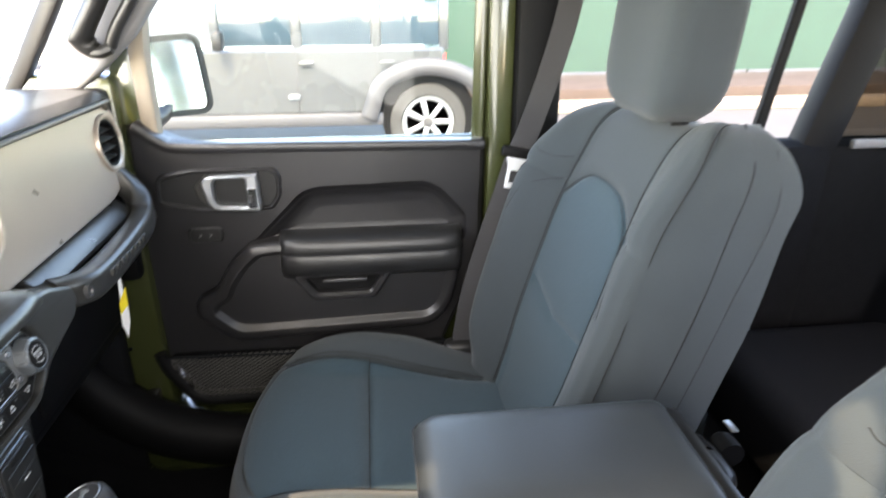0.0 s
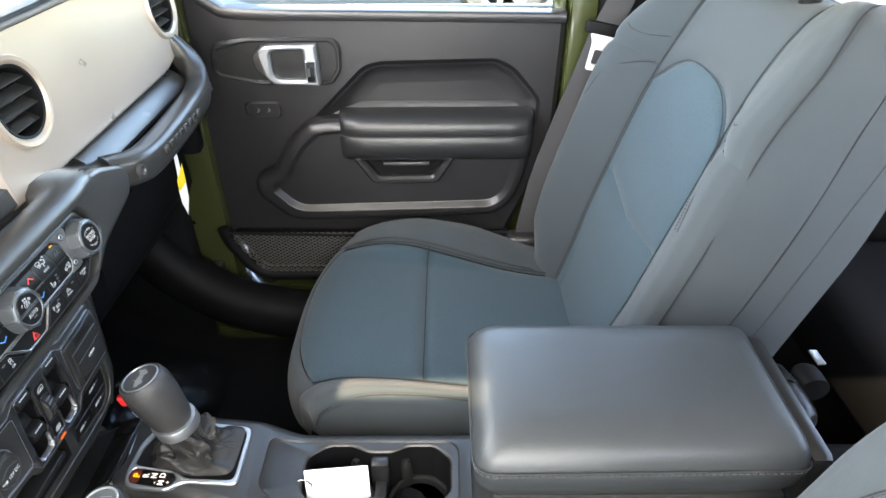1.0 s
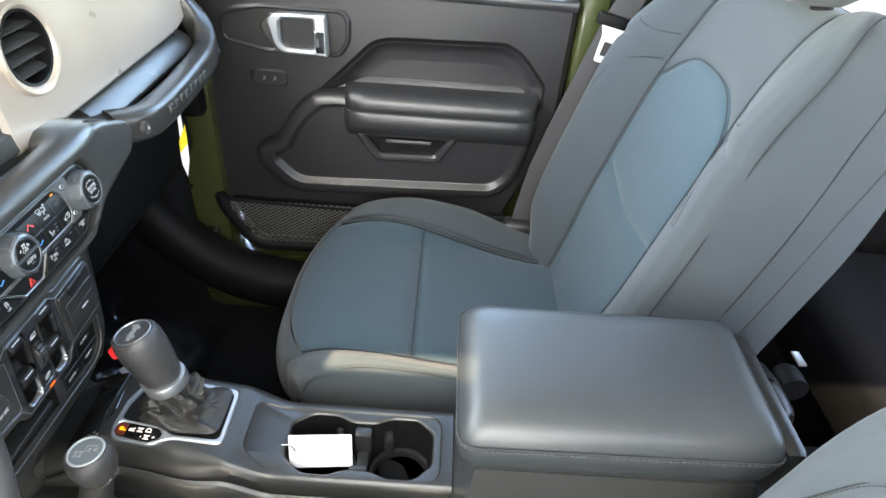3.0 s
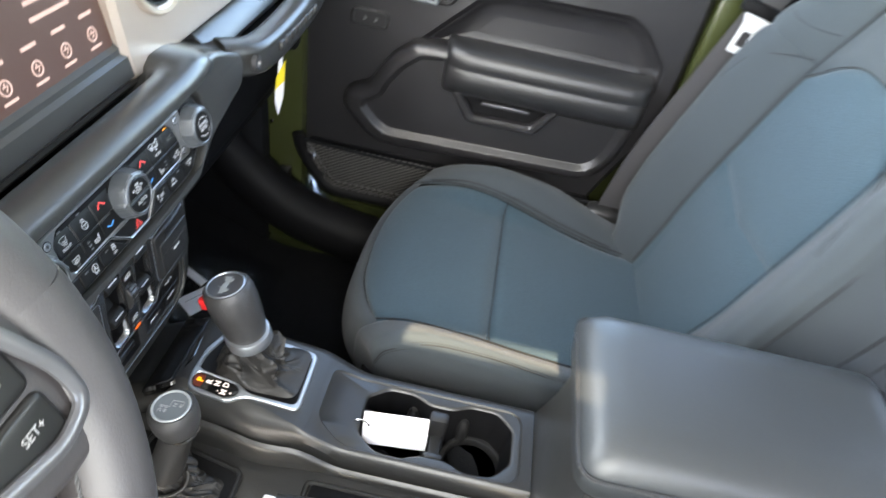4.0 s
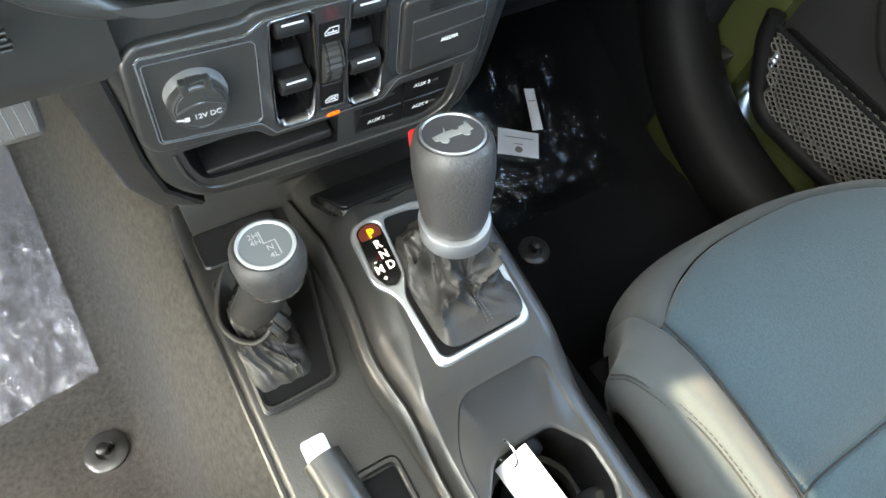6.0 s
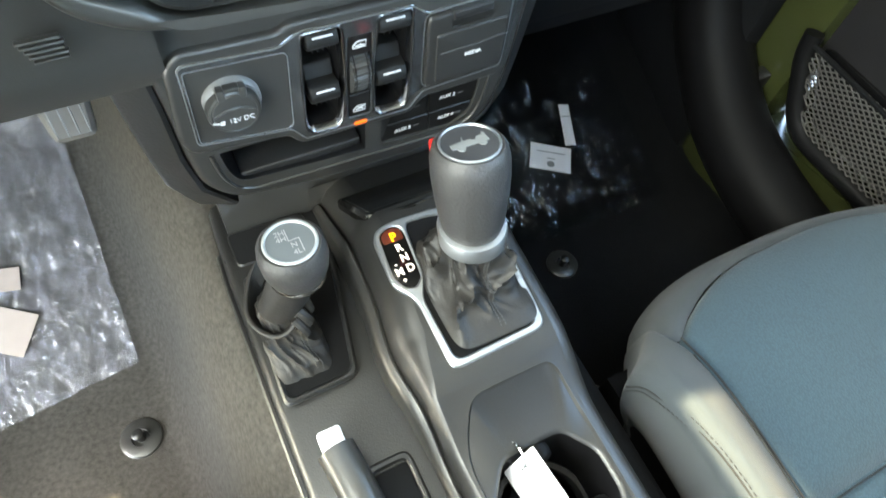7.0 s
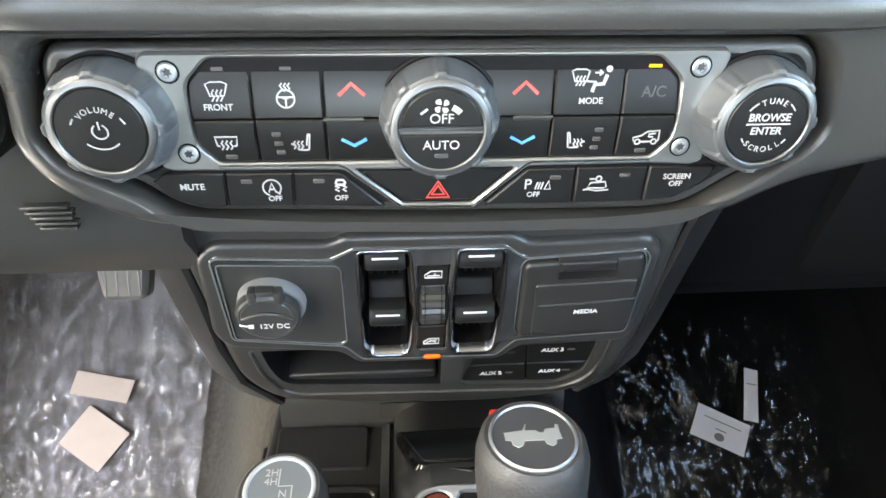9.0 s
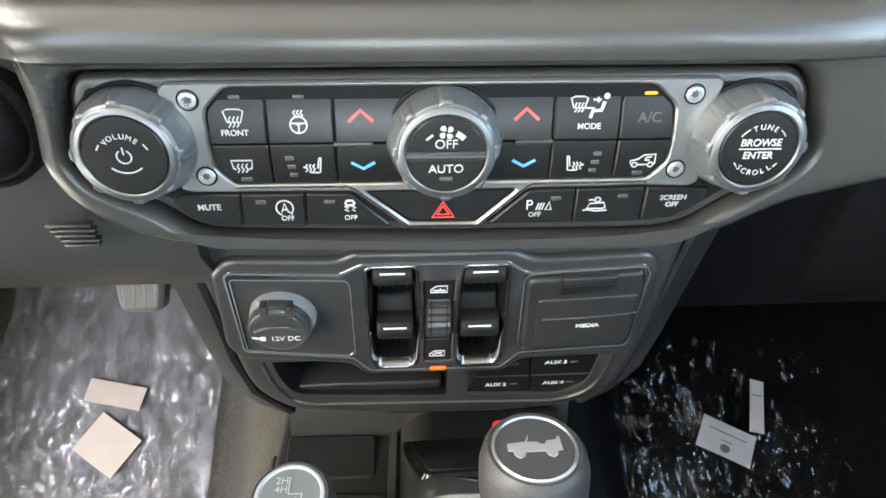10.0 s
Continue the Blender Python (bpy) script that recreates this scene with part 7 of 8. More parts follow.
    seam(backrest, [(a, arch(a)) for a in (-0.44, -0.40, -0.33, -0.2, 0, 0.2, 0.33, 0.40, 0.44)], st, (), thick=0.0007)
    # backrest
    low = lambda a, b, l: backrest(a, 0.335 * b - 0.02 * b * (1 - min(1.0, abs(a) / 0.45)), l)
    part("lumbar_insert", panel(low, lambda v: -bb(0.335 * v), lambda v: bb(0.335 * v), 0.0, 1.0, 34, 26, 0.006), FABRIC, st, "blue-grey textured insert", 70)
    mid_pad = lambda a, b, l: backrest(a, (0.335 - 0.02 * (1 - min(1.0, abs(a) / 0.45))) * (1 - b) + arch(a) * b, l)
    part("back_insert", panel(mid_pad, lambda v: -bb(0.4), lambda v: bb(0.4), 0.0, 1.0, 34, 26, 0.006), FABRIC, st, "blue-grey textured insert", 70)
    up_pad = lambda a, b, l: backrest(a, arch(a) * (1 - b) + b, l)
    part("back_upper", panel(up_pad, lambda v: -0.44 - 0.06 * v, lambda v: 0.44 + 0.06 * v, 0.0, 1.0, 34, 30, 0.006), FABRIC_SIDE, st, "smooth grey upper panel", 70)
    for sgn in (-1, 1):
        part("back_bolster", panel(backrest, span(bb, 0.0, 0.52, sgn), sgn * 0.795, 0.0, 0.52, 26, 44, 0.007, wave=0.0015), FABRIC_SIDE, st, "", 70)
        part("back_bolster_upper", panel(backrest, lambda v: sgn * (0.44 + 0.06 * smoothstep(0.1, 1.0, v)), sgn * 0.795, 0.52, 1.0, 24, 30, 0.007, wave=0.0012), FABRIC_SIDE, st, "", 70)
        part("back_side", panel(backrest, sgn * 0.795, sgn * 1.0, 0.0, 0.99, 16, 60), FABRIC_SIDE, st, "", 70)
        seam(backrest, [(sgn * a, b) for a, b in ((0.80, 0.97), (0.797, 0.84), (0.797, 0.70), (0.797, 0.55), (0.797, 0.40), (0.797, 0.22), (0.797, 0.04))], st, (), thick=0.0011)
        seam(backrest, [(sgn * a, b) for a, b in ((0.86, 0.96), (0.885, 0.88), (0.893, 0.74), (0.888, 0.60), (0.880, 0.45), (0.872, 0.30), (0.866, 0.12))], st, (), thick=0.0010, out=0.0008)
        seam(backrest, [(sgn * a, b) for a, b in ((0.965, 0.80), (0.960, 0.66), (0.945, 0.48), (0.935, 0.30), (0.930, 0.15))], st, (), thick=0.0008, mat=SIDE_CORD, out=0.0010)
        seam(backrest, [(sgn * a, b) for a, b in ((0.47, 0.585), (0.55, 0.565), (0.62, 0.56), (0.66, 0.565))], st, (), thick=0.0007)
        seam(backrest, [(sgn * a, b) for a, b in ((0.46, 0.525), (0.55, 0.50), (0.63, 0.47), (0.68, 0.42))], st, (1,), thick=0.0007)
    part("back_shell", loft([[(CX - w, y, z), (CX + w, y, z), (CX + w, y - 0.045, z - 0.01), (CX - w, y - 0.045, z - 0.01)] for w, y, z in ((0.19, -0.75, 0.20), (0.235, -0.80, 0.36), (0.225, -0.86, 0.56), (0.19, -0.915, 0.74), (0.16, -0.935, 0.80))]), FABRIC_SHADE, st, "dark back shell")
    # headrest
    rings = []
    for k in range(15):
        t = k / 14
        z = 0.822 + 0.235 * t
        r = (1 - abs(2 * t - 1) ** 5 * (0.55 if t > 0.5 else 0.35))
        w, d = 0.128 * r, 0.056 * r
        yc = -0.868 - 0.02 * t
        ring = []
        for i in range(36):
            a = 2 * math.pi * i / 36
            c, s = math.cos(a), math.sin(a)
            q = (abs(c) ** 4.5 + abs(s) ** 4.5) ** (-1 / 4.5)
            ring.append((CX + w * c * q, yc + d * s * q - 0.014 * (c * q) ** 2 * -1 * (s > 0) * 0.6, z))
        rings.append(ring)
    hr = part("headrest", loft(rings), FABRIC_SIDE, st, "rounded grey cloth headrest", 70)
    for sgn in (-1, 1):
        part("headrest_post", lathe([(0.006, 0), (0.006, 0.06)], 10, Matrix.Translation((CX + sgn * 0.06, -0.880, 0.79))), CHROME, hr)
        part("post_sleeve", lathe([(0.014, 0), (0.013, 0.008), (0.007, 0.010)], 14, Matrix.Translation((CX + sgn * 0.06, -0.880, 0.812))), PLASTIC_SHADE_BLACK, hr)
    return st


seat = front_seat()
twin = copy_thing(seat, pose(-0.415, -0.5, FLOOR))
tagged(twin, "grey cloth driver's seat with blue-grey insert")
for ob in twin.children_recursive:
    ob.data = ob.data.copy()
    ob.data.transform(Matrix.Diagonal((-1, 1, 1, 1)))
    ob.data.flip_normals()

# ---- rear bench ----
rb = thing("rear_bench", (0, -1.4, FLOOR), "cloth rear bench seat, its dark tone holding the cabin's shade", "seat")
part("bench_cushion", rbox((-0.62, -1.60, 0.10), (0.62, -1.13, 0.30), 0.05, 4), FABRIC_SHADE, rb)
part("bench_base", rbox((-0.60, -1.58, FLOOR), (0.60, -1.18, 0.10), 0.01), PLASTIC_SHADE_BLACK, rb)
part("bench_back", moved(rbox((-0.62, -0.06, 0.0), (0.62, 0.06, 0.52), 0.05, 4), pose(0, -1.62, 0.26, 14, 0, 0)), FABRIC_SHADE, rb)

# ---- passenger door ----
door = thing("passenger_door", (0.74, -0.27, 0.12), "charcoal passenger door panel with armrest, handle and net pocket", "door")
shape = rounded([(-0.095, 0.262), (-0.055, 0.215), (0.000, 0.135), (0.52, 0.135), (0.585, 0.300), (0.645, 0.44), (0.648, 0.706), (0.30, 0.712), (0.03, 0.718), (-0.045, 0.765), (-0.062, 0.76), (-0.07, 0.50), (-0.10, 0.40)], [0.01, 0.02, 0.02, 0.03, 0.06, 0.04, 0.012, 0.02, 0.04, 0.01, 0.01, 0.02, 0.02], 5)
recess = rounded([(0.158, 0.500), (0.270, 0.610), (0.300, 0.617), (0.520, 0.622), (0.552, 0.606), (0.602, 0.548), (0.600, 0.500)], [0.01, 0.02, 0.01, 0.01, 0.015, 0.01, 0.01], 4)
part("panel", plate(shape, -0.06, 0.0, 0.010, [recess], DP), PLASTIC_DOOR, door, "charcoal grained door panel")
scoop = [(-0.0030, 0.0), (0.0010, -0.002), (0.006, -0.008), (0.014, -0.015), (0.024, -0.0195), (0.034, -0.0215), (0.042, -0.0220)]
part("recess", moved(loft([[(x, v, h) for x, v in inset(recess, k)] for k, h in scoop], caps=False), DP), PLASTIC_DOOR, door, "scooped recess above the armrest", 70)
part("recess_back", plate(inset(recess, 0.0415), -0.030, -0.0219, 0.0002, (), DP), PLASTIC_DOOR, door)
part("ledge", sweep(smooth_path([(0.728, 0.045, 0.762), (0.728, 0.0, 0.728), (0.728, -0.05, 0.716), (0.728, -0.3, 0.712), (0.728, -0.645, 0.707)]), 0.020, 0.011, 12, flat=True), PLASTIC_DOOR, door, "rounded window ledge")
part("outer_skin", rbox((0.775, -0.66, 0.05), (0.80, 0.06, 0.715), 0.01), GREEN, door, "dark green outer skin")
# lower moulding with bolder rim
low = rounded([(0.085, 0.440), (0.110, 0.478), (0.150, 0.512), (0.205, 0.520), (0.600, 0.500), (0.592, 0.410), (0.575, 0.345), (0.535, 0.300), (0.090, 0.283), (0.020, 0.355), (0.025, 0.392), (0.070, 0.412)], [0.012, 0.01, 0.01, 0.02, 0.02, 0.03, 0.03, 0.03, 0.04, 0.03, 0.02, 0.012], 5)
field = rounded([(0.10, 0.428), (0.130, 0.470), (0.165, 0.500), (0.210, 0.505), (0.585, 0.490), (0.575, 0.410), (0.558, 0.352), (0.525, 0.322), (0.105, 0.310), (0.055, 0.362), (0.060, 0.385), (0.090, 0.400)], [0.012, 0.01, 0.01, 0.02, 0.02, 0.03, 0.03, 0.03, 0.03, 0.02, 0.015, 0.012], 5)
part("lower_moulding", soft_plate(low, -0.004, 0.038, 0.020, [inset(field, 0.004)], DP), PLASTIC_DOOR, door, "raised lower moulding")
part("field_slope", moved(loft([[(x, v, 0.0382) for x, v in inset(field, 0.0030)], [(x, v, 0.0365) for x, v in inset(field, 0.0060)], [(x, v, 0.0290) for x, v in inset(field, 0.0120)], [(x, v, 0.0272) for x, v in inset(field, 0.0150)]], caps=False), DP), PLASTIC_DOOR, door, "", 70)
part("lower_field", plate(inset(field, 0.0145), 0.010, 0.0273, 0.0002, (), DP), PLASTIC_DOOR, door, "sunken field of the moulding")
# armrest


def arm_ring(x, k):
    prof = [(-0.010, 0.440), (0.035 * k, 0.436), (0.050 * k, 0.446), (0.055 * k, 0.465), (0.055 * k, 0.488), (0.051 * k, 0.4925), (0.053 * k, 0.497), (0.050 * k, 0.515), (0.040 * k, 0.527), (-0.010, 0.530)]
    return [DP @ Vector((x, z, n)) for n, z in prof]


ks = [(0.212, 0.55), (0.217, 0.80), (0.228, 0.96), (0.26, 1.0), (0.40, 1.0), (0.55, 1.0), (0.580, 0.97), (0.592, 0.85), (0.597, 0.6)]
ar = part("armrest", loft([arm_ring(x, k) for x, k in ks]), VINYL, door, "padded black armrest with a seam", 60)
part("armrest_seam", sweep([DP @ Vector((x, 0.4925, 0.0525 * k)) for x, k in ks], 0.0014, 0.0014, 6), THREAD, ar)
part("pull_cup", plate(rounded([(0.232, 0.446), (0.274, 0.384), (0.408, 0.386), (0.446, 0.446)], 0.010, 4), 0.014, 0.046, 0.005, [rounded([(0.254, 0.444), (0.286, 0.400), (0.397, 0.402), (0.426, 0.444)], 0.008, 4)], DP), PLASTIC_DOOR, door, "charcoal pull cup")
part("pull_well", plate(rounded([(0.254, 0.444), (0.286, 0.400), (0.397, 0.402), (0.426, 0.444)], 0.008, 4), 0.012, 0.028, 0.0005, (), DP), PLASTIC_SHADE_BLACK, door)
part("pull_bar", rbox((0.681, -0.390, 0.424), (0.690, -0.296, 0.431), 0.002), GUN, door)
# handle bezel and bright handle
bz = part("handle_bezel", plate(rounded([(-0.022, 0.650), (-0.010, 0.664), (0.05, 0.672), (0.215, 0.672), (0.226, 0.655), (0.224, 0.610), (0.205, 0.582), (0.06, 0.582), (-0.016, 0.598), (-0.026, 0.615)], 0.010, 4), -0.002, 0.0075, 0.0045, [rounded([(-0.014, 0.648), (0.05, 0.664), (0.205, 0.664), (0.215, 0.652), (0.213, 0.612), (0.198, 0.590), (0.06, 0.590), (-0.016, 0.606)], 0.008, 4)], DP), PLASTIC_DOOR, door, "charcoal handle surround")
part("bezel_well", plate(rounded([(-0.014, 0.648), (0.05, 0.664), (0.205, 0.664), (0.215, 0.652), (0.213, 0.612), (0.198, 0.590), (0.06, 0.590), (-0.016, 0.606)], 0.008, 4), -0.004, 0.0008, 0.0003, (), DP), PLASTIC, bz)
h = part("door_handle", plate(rounded([(0.070, 0.650), (0.085, 0.662), (0.182, 0.664), (0.184, 0.586), (0.098, 0.588), (0.082, 0.600)], [0.012, 0.010, 0.004, 0.004, 0.010, 0.010], 5), 0.004, 0.026, 0.004, [rounded([(0.094, 0.648), (0.102, 0.655), (0.158, 0.656), (0.158, 0.597), (0.104, 0.598), (0.094, 0.608)], 0.006, 4)], DP), SATIN, door, "bright satin door handle")
part("handle_side", plate(rounded([(0.055, 0.640), (0.075, 0.660), (0.088, 0.660), (0.090, 0.592), (0.075, 0.600), (0.060, 0.615)], 0.006, 4), 0.0, 0.014, 0.003, (), DP), PLASTIC_GREY, h, "charcoal finger guard")
part("handle_well", plate(rounded([(0.094, 0.648), (0.102, 0.655), (0.158, 0.656), (0.158, 0.597), (0.104, 0.598), (0.094, 0.608)], 0.006, 4), 0.0, 0.010, 0.001, (), DP), PLASTIC, h)
lk = part("lock_tab", plate(oblong(0.160, 0.178, 0.594, 0.636, 0.003), 0.020, 0.029, 0.002, (), DP), CHROME, h, "bright lock tab")
part("lock_mark", plate(oblong(0.163, 0.168, 0.606, 0.622, 0.001, 2), 0.0285, 0.0293, 0.0002, (), DP), GUN, lk)
# lock switch
ls = part("lock_switch", plate(oblong(0.022, 0.096, 0.514, 0.547, 0.014), -0.001, 0.006, 0.003, (), DP), PLASTIC, door, "oval lock switch")
part("switch_rim", ribbons([oblong(0.029, 0.091, 0.518, 0.544, 0.008) + [oblong(0.029, 0.091, 0.518, 0.544, 0.008)[0]]], 0.0025, 0.0055, DP, 0.0018), VINYL, ls)
for xx in (0.050, 0.071):
    part("lock_symbol", ribbons([[(xx - 0.003, 0.527), (xx + 0.003, 0.531), (xx - 0.001, 0.535)]], 0.0012, 0.0062, DP), MARK, ls)
# net pocket
part("pocket_back", plate(rounded([(-0.060, 0.250), (0.000, 0.150), (0.53, 0.152), (0.57, 0.25)], [0.02, 0.02, 0.02, 0.02], 4), 0.0, 0.004, 0.001, (), DP), PLASTIC_SHADE_BLACK, door)
part("pocket_rim", sweep([DP @ Vector((x, z, 0.030)) for x, z in rounded([(-0.068, 0.268), (-0.062, 0.235), (-0.006, 0.140), (0.54, 0.140)], [0.0, 0.03, 0.04, 0.0], 6)], 0.011, 0.014, 10), PLASTIC_SHADE_BLACK, door, "black pocket rim")
part("pocket_hem", sweep([DP @ Vector((x, 0.258 - 0.006 * math.sin((x + 0.06) * 5), 0.034)) for x in [-0.06 + 0.64 * i / 20 for i in range(21)]], 0.0035, 0.004, 8), FABRIC_SHADE, door, "elastic hem")
lines = []
for i in range(54):
    x0 = -0.16 + i * 0.0132
    for sg in (1, -1):
        pts = []
        for j in range(15):
            z = 0.145 + 0.113 * j / 14
            x = x0 + sg * (0.0066 * (1 - 2 * (j % 2)))
            edge = -0.058 + 0.058 * max(0.0, (0.245 - z) / 0.09)
            if edge < x < 0.545:
                pts.append((x, z))
        if len(pts) > 2:
            lines.append(pts)
net = ribbons(lines, 0.0030, 0.033, DP, 0.0012)
part("pocket_net", net, material("grey_elastic_net", (0.10, 0.096, 0.092), 0.45), door, "grey diamond net")
# window frame and glass
part("window_frame_front", sweep([(0.748, 0.018, 0.72), (0.748, 0.016, 0.90), (0.742, -0.034, 1.28)], 0.019, 0.016, 10, flat=True), TAN, door, "pale window channel")
part("window_frame_rear", sweep([(0.752, -0.640, 0.70), (0.748, -0.648, 1.28)], 0.018, 0.014, 10, flat=True), GREEN, door, "dark green window frame")
part("window_frame_top", sweep([(0.744, 0.0, 1.275), (0.744, -0.648, 1.275)], 0.016, 0.014, 10, flat=True), GREEN, door)
gw = part("window_glass", rbox((0.752, -0.64, 0.70), (0.756, 0.045, 1.275), 0.0), GLASS, door, "clear side glass")
gw.visible_shadow = False
# check strap, hinge bolts
part("check_strap", rbox((0.672, 0.085, 0.10), (0.700, 0.110, 0.175), 0.005), PLASTIC, door)
for yy, zz in ((0.115, 0.30), (0.05, 0.115)):
    part("bolt", lathe([(0.004, 0), (0.0035, 0.003)], 8, frame_of((0.664, yy, zz), (0, -1, 0), (0, 0, 1))), CHROME, door)

# ---- outside mirror ----
mi = thing("door_mirror", (0.95, 0.03, 0.74), "outside mirror on its arm, reflecting bright sky", "mirror")
MF = frame_of((0.95, 0.03, 0.825), (0.707, -0.707, 0), (0.1, 0.1, 1))
part("mirror_shell", plate(rounded([(-0.096, -0.085), (0.096, -0.090), (0.096, 0.090), (-0.096, 0.085)], 0.03, 6), -0.08, 0.0, 0.012, [rounded([(-0.084, -0.074), (0.084, -0.079), (0.084, 0.079), (-0.084, 0.074)], 0.024, 6)], MF), PLASTIC, mi)
part("mirror_glass", plate(rounded([(-0.085, -0.075), (0.085, -0.080), (0.085, 0.080), (-0.085, 0.075)], 0.024, 6), -0.012, -0.006, 0.001, (), MF), CHROME, mi, "mirror glass")
part("mirror_arm", sweep(smooth_path([(0.79, 0.06, 0.72), (0.85, 0.07, 0.735), (0.93, 0.06, 0.745), (0.97, 0.05, 0.77)]), 0.026, 0.022, 12), PLASTIC, mi)

# ---- seat belt ----
sb = thing("seat_belt", (0.68, -0.66, 0.20), "grey webbing seat belt with bright tongue", "seat belt")


def strap(points, w, t, name, parent):
    pts = smooth_path(points, 6)
    rings = []
    for i, p in enumerate(pts):
        d = (pts[min(i + 1, len(pts) - 1)] - pts[max(i - 1, 0)]).normalized()
        acr = Vector((0, 0.93, 0.30))
        acr = (acr - d * acr.dot(d)).normalized()
        n = d.cross(acr).normalized()
        rings.append([p + acr * w / 2 - n * t, p + acr * w / 2 + n * t, p - acr * w / 2 + n * t, p - acr * w / 2 - n * t])
    return part(name, loft(rings), BELT, parent)


strap([(0.690, -0.835, 1.20), (0.690, -0.795, 0.95), (0.690, -0.740, 0.76), (0.688, -0.712, 0.69), (0.680, -0.672, 0.57), (0.672, -0.625, 0.42), (0.668, -0.605, 0.32), (0.668, -0.595, 0.24)], 0.047, 0.0012, "webbing", sb)
BT = frame_of((0.684, -0.708, 0.680), (0.0, -0.94, -0.34), (0.06, -0.34, 0.94))
part("tongue_cover", moved(rbox((-0.038, -0.010, -0.004), (0.034, 0.012, 0.012), 0.005), BT @ pose(0, 0.014, 0, 0, 0, 8)), PLASTIC_SHADE_BLACK, sb, "black tongue cover")
part("tongue", plate(rounded([(-0.026, 0.010), (0.030, 0.010), (0.018, -0.012), (0.016, -0.060), (-0.014, -0.060), (-0.016, -0.012)], 0.004, 4), 0.004, 0.009, 0.0015, [oblong(-0.008, 0.008, -0.048, -0.022, 0.003)], BT @ pose(0, 0, 0, 0, 0, 8)), TONGUE, sb, "bright metal tongue")
part("guide", rbox((0.675, -0.87, 1.17), (0.70, -0.79, 1.24), 0.008), PLASTIC_SHADE_BLACK, sb)
part("anchor_cover", rbox((0.645, -0.640, 0.17), (0.690, -0.555, 0.27), 0.016, 3), PLASTIC, sb, "black lower anchor cover")
part("anchor_plate", rbox((0.655, -0.60, 0.165), (0.672, -0.545, 0.20), 0.003), GUN, sb)

# ---- steering wheel ----
sw = thing("steering_wheel", (-0.43, -0.12, 0.76), "black leather steering wheel with silver spoke trim", "steering wheel")
WF = frame_of((-0.43, -0.12, 0.76), (1, 0, 0), (0, 0.445, 1))
part("rim", sweep([WF @ Vector((0.186 * math.cos(a), 0.186 * math.sin(a), 0.0)) for a in [2 * math.pi * i / 96 for i in range(97)]], 0.0215, 0.0185, 18), WHEEL_SKIN, sw)
part("hub", plate(rounded([(-0.085, -0.06), (0.085, -0.06), (0.095, 0.02), (0.06, 0.065), (-0.06, 0.065), (-0.095, 0.02)], 0.03, 6), -0.05, 0.012, 0.012, (), WF), WHEEL_SKIN, sw)
for s2 in (-1, 1):
    mirror = lambda pts: [(s2 * x, y) for x, y in pts]
    pad = mirror([(0.075, -0.062), (0.145, -0.076), (0.178, -0.074), (0.188, -0.040), (0.188, 0.018), (0.170, 0.048), (0.075, 0.044)])
    sp2 = part("spoke", soft_plate(rounded(pad, 0.010, 4), -0.02, 0.0115, 0.006, (), WF), WHEEL_SKIN, sw)
    part("spoke_trim", moved(sweep([(x, y, 0.0155) for x, y in rounded(mirror([(0.085, 0.036), (0.148, 0.030), (0.160, -0.002), (0.1690, -0.028), (0.1685, -0.050), (0.148, -0.0560), (0.085, -0.040)]), [0.0, 0.012, 0.012, 0.012, 0.009, 0.008, 0.0], 5)], 0.0042, 0.0026, 8), WF), GUN, sp2, "satin gunmetal trim round the controls")
    for k, word in ((-0.014, "RES"), (-0.041, "SET+")):
        bt = part("spoke_button", soft_plate(oblong(min(s2 * 0.100, s2 * 0.158), max(s2 * 0.100, s2 * 0.158), k - 0.0125, k + 0.0125, 0.006), 0.009, 0.0140, 0.003, (), WF), BUTTON, sp2)
        if s2 > 0:
            letters(word, 0.0062, WF @ pose(0.143, k, 0.0143), PRINT, bt)
    stitch = bmesh.new()
    for i in range(34):
        a = radians((-62 + 44 * i / 33) if s2 > 0 else (242 - 44 * i / 33))
        stitch = join(stitch, moved(rbox((-0.0026, -0.0006, -0.0006), (0.0026, 0.0006, 0.0006), 0.0003), WF @ Matrix.Translation((0.1665 * math.cos(a), 0.1665 * math.sin(a), 0.004)) @ pose(0, 0, 0, 0, 0, math.degrees(a) + 62)))
    part("rim_stitching", stitch, THREAD_PALE, sw, "grey cross stitches")
part("lower_spoke", plate(rounded([(-0.03, -0.055), (0.03, -0.055), (0.022, -0.178), (-0.022, -0.178)], 0.006, 3), -0.02, 0.004, 0.004, (), WF), GUN, sw)
part("column", sweep([WF @ Vector((0, 0, -0.03)), Vector((-0.43, 0.06, 0.66))], 0.055, 0.05, 18), PLASTIC, sw)

# ---- pedals ----
pd = thing("brake_pedal", (-0.193, 0.07, 0.43), "grey ribbed brake pedal on a dark arm", "pedal")
PF = frame_of((-0.184, 0.054, 0.462), (1, 0, 0), (0, 0.55, 0.83))
part("pad", plate(rounded([(-0.0130, -0.012), (0.0130, -0.012), (0.0175, 0.025), (-0.0175, 0.025)], 0.005, 4), -0.008, 0.004, 0.003, (), PF), PEDAL, pd, "worn grey pedal pad")
for i in range(4):
    part("rib", moved(rbox((-0.0105 + 0.0066 * i, -0.009, 0.0036), (-0.0095 + 0.0066 * i, 0.019, 0.0044), 0.0004), PF), GUN, pd)
part("arm", sweep([(-0.188, 0.064, 0.458), (-0.192, 0.13, 0.48), (-0.196, 0.24, 0.53)], 0.006, 0.008, 8), GUN, pd)

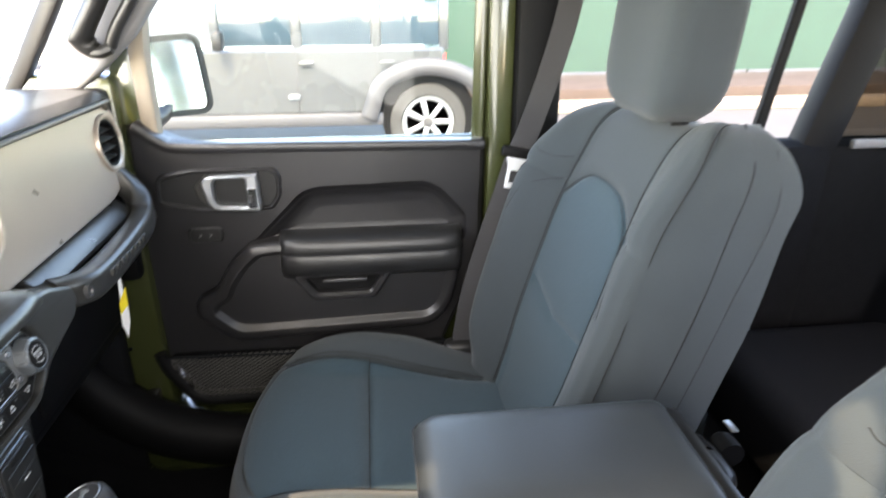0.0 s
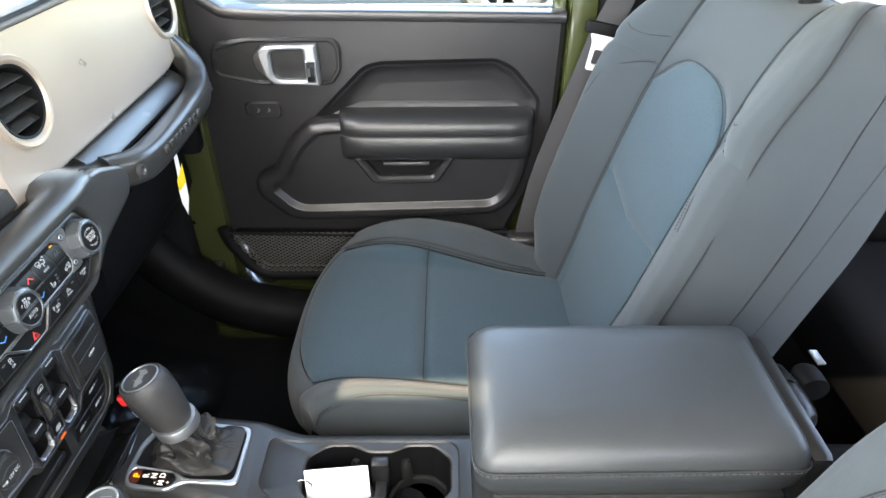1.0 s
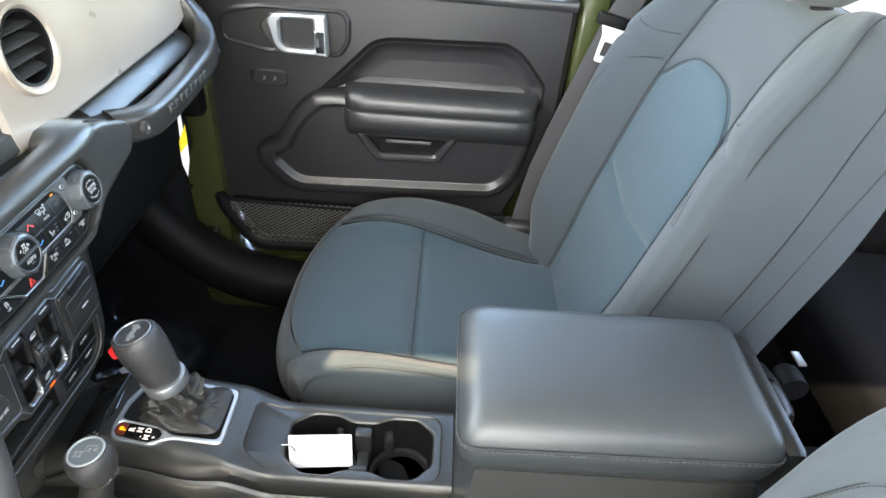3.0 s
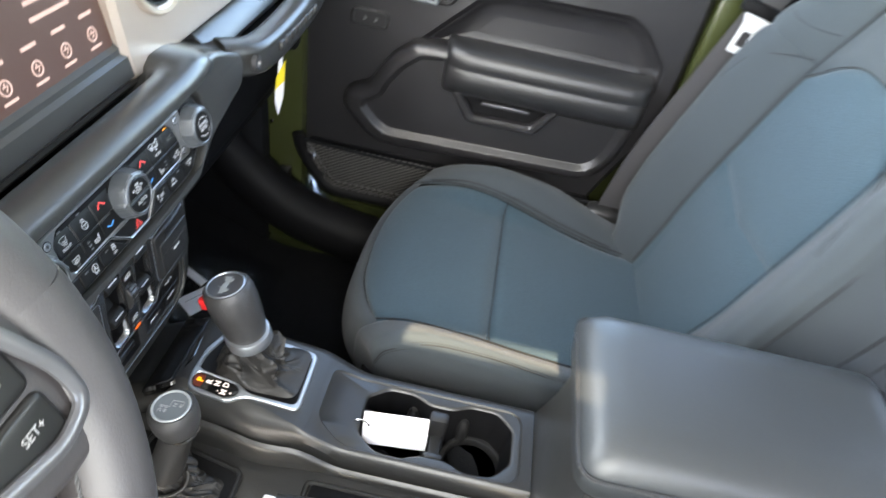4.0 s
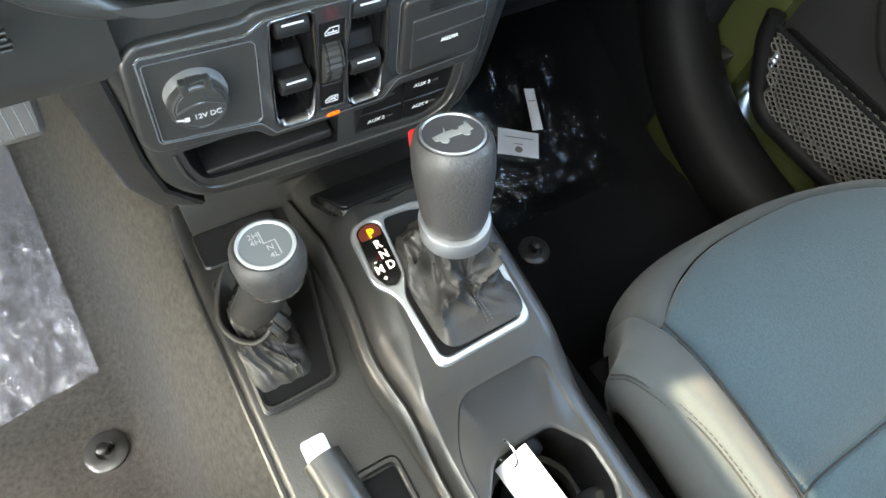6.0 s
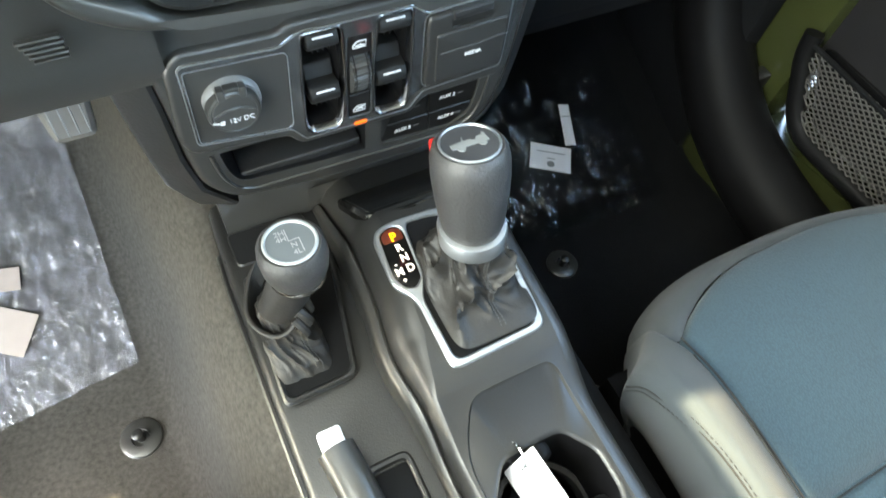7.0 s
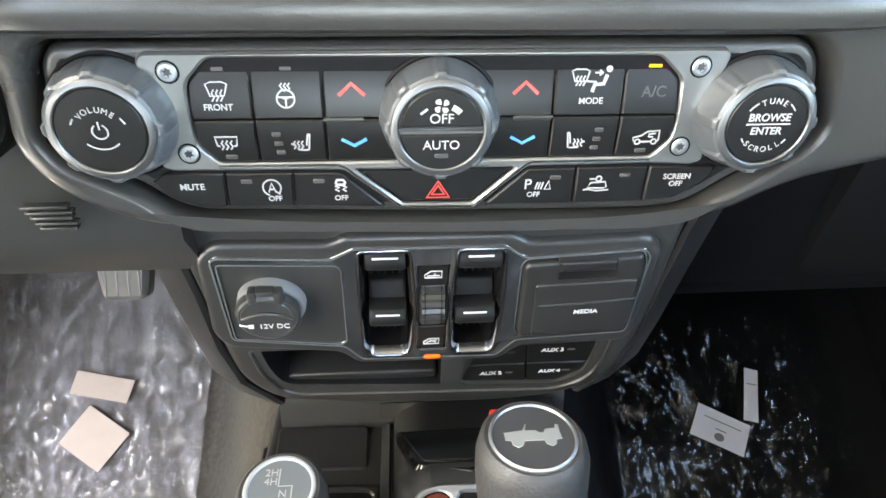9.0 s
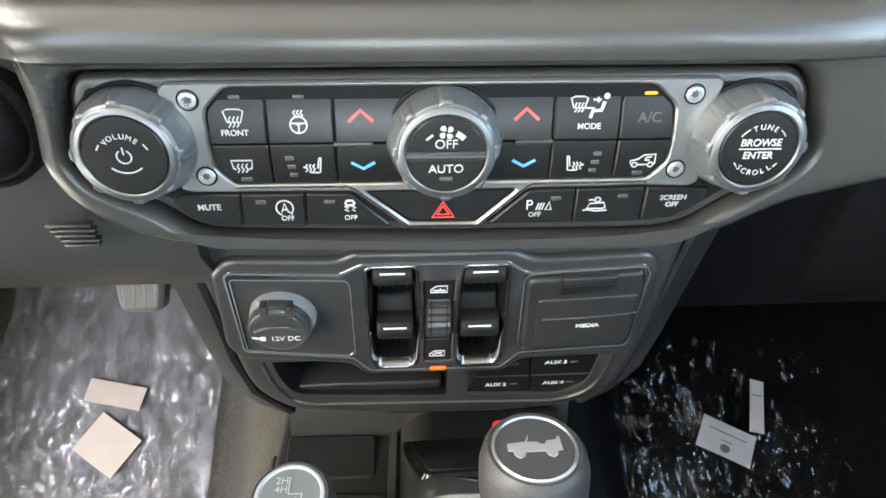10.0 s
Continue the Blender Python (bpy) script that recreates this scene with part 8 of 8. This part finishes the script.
# ---- loose things ----
fd = grid(lambda u, v: ((lambda x, y: (x, y, floor_height(x, y) + 0.007 + 0.004 * noise.noise(Vector((x * 16, y * 16, 1))) + 0.0025 * noise.noise(Vector((x * 45, y * 45, 3)))))(-0.275 - 0.30 * u + 0.012 * v, 0.115 - 0.03 * u + 0.40 * v)), 80, 90)
solo("floor_film", fd, FILM, (-0.42, 0.3, FLOOR), "crinkled clear protective film over the driver's carpet", "plastic film", "protective films")
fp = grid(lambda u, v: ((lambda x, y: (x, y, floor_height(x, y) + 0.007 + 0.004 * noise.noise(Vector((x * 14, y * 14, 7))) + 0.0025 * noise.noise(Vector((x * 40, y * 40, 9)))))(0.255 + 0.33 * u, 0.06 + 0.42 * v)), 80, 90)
solo("floor_film", fp, FILM_SHADE, (0.42, 0.3, FLOOR), "crinkled clear protective film over the passenger carpet, shade put into it", "plastic film", "protective films")


def paper(x, y, w, h, turn, mat, label, lines=0):
    z = floor_height(x, y)
    slope = (floor_height(x, y + 0.02) - z) / 0.02
    fr = frame_of((x, y, z + 0.0125), (1, 0, 0), (0, 1, slope)) @ pose(0, 0, 0, 0, 0, turn)
    t = thing("paper_label", (x, y, z + 0.0125), label, "label", "paper labels on the film")
    part("sheet", moved(grid(lambda u, v: ((u - 0.5) * w, (v - 0.5) * h, 0.0012 * math.sin(3 * u + 2 * v)), 6, 4), fr), mat, t)
    for i in range(lines):
        y = h * 0.20 - i * h * 0.24
        part("print_bar", plate(oblong(-w * (0.34 if i == 0 else 0.10), w * (0.34 if i == 0 else 0.10), -0.0006, 0.0006, 0.0003, 2), 0.0014, 0.0018, 0.0001, (), fr @ pose(0, y, 0)), PRINT, t)
    if lines > 1:
        part("oval_mark", plate([(w * 0.09 * math.cos(a), h * 0.12 * math.sin(a)) for a in [2 * math.pi * i / 24 for i in range(24)]], 0.0014, 0.0018, 0.0001, (), fr @ pose(0, -h * 0.25, 0)), PRINT, t)
    return t


paper(0.403, 0.178, 0.074, 0.044, -27, PAPER, "white printed paper label on the floor film", 2)
paper(0.456, 0.218, 0.020, 0.072, -14, PAPER, "narrow white paper strip on the floor film", 1)
paper(-0.405, 0.262, 0.075, 0.030, -12, PAPER_PINK, "faded pinkish paper slip on the floor film")
paper(-0.405, 0.203, 0.065, 0.055, -35, PAPER_PINK, "faded pinkish paper square on the floor film")


def mat_post(x, y, label):
    z = floor_height(x, y)
    t = thing("mat_anchor", (x, y, z), label, "mat anchor", "floor mat anchors")
    part("washer", lathe([(0.025, -0.004), (0.025, 0.003), (0.022, 0.005), (0.011, 0.005), (0.010, 0.001)], 28, Matrix.Translation((x, y, z))), PLASTIC_GREY, t)
    part("post", lathe([(0.005, 0), (0.005, 0.014), (0.007, 0.016), (0.007, 0.020), (0.004, 0.022)], 16, Matrix.Translation((x, y, z))), PLASTIC, t)


mat_post(-0.298, 0.020, "round grey mat anchor post in the brown carpet")
mat_post(0.335, 0.015, "round grey mat anchor post in the passenger carpet")

kt = thing("key_tag", (0.05, -0.28, 0.30), "blank white card key tag with a ring in the cup holder", "key tag")
A, B = Vector((0.031, -0.242, 0.320)), Vector((0.040, -0.320, 0.318))
rgt = (B - A).normalized()
KT = frame_of(A.lerp(B, 0.5), rgt, Vector((0.018, 0.003, 0.045)))
part("card", plate(rounded([(-0.041, -0.047), (0.0405, -0.047), (0.0405, 0.0), (-0.041, 0.0)], 0.002, 3), -0.0006, 0.0006, 0.0002, [circle(-0.034, -0.020, 0.0022, 12)], KT), PAPER, kt)
part("ring", sweep([KT @ Vector((-0.045 + 0.012 * math.cos(a), -0.024 + 0.012 * math.sin(a), 0.002 * math.sin(a))) for a in [2 * math.pi * i / 24 for i in range(25)]], 0.0010, 0.0010, 6), CHROME, kt, "split key ring")
part("fob", moved(rbox((-0.055, -0.055, -0.03), (-0.028, -0.015, -0.014), 0.006, 3), KT), PLASTIC_SHADE_BLACK, kt, "black key fob")

tg = thing("hang_tag", (0.50, 0.02, 0.58), "narrow white and yellow paper tag hanging from the rail", "tag")
TG = frame_of((0.447, 0.012, 0.578), (0.45, -0.85, 0.0), (-0.12, -0.10, 1.0))
part("white_strip", plate([(-0.006, -0.060), (0.006, -0.058), (0.004, 0.004), (-0.004, 0.004)], -0.0003, 0.0003, 0.0001, (), TG @ Matrix.Diagonal((0.6, 1, 1, 1))), PAPER, tg)
part("yellow_strip", plate([(-0.010, -0.088), (0.012, -0.072), (0.012, -0.034), (-0.010, -0.066)], 0.0005, 0.0011, 0.0001, (), TG @ Matrix.Diagonal((0.6, 1, 1, 1))), YELLOW, tg, "yellow band")
part("lower_strip", plate([(-0.011, -0.084), (0.012, -0.066), (0.011, -0.105), (0.000, -0.140), (-0.010, -0.112)], -0.0003, 0.0003, 0.0001, (), TG @ Matrix.Diagonal((0.6, 1, 1, 1))), PAPER, tg)
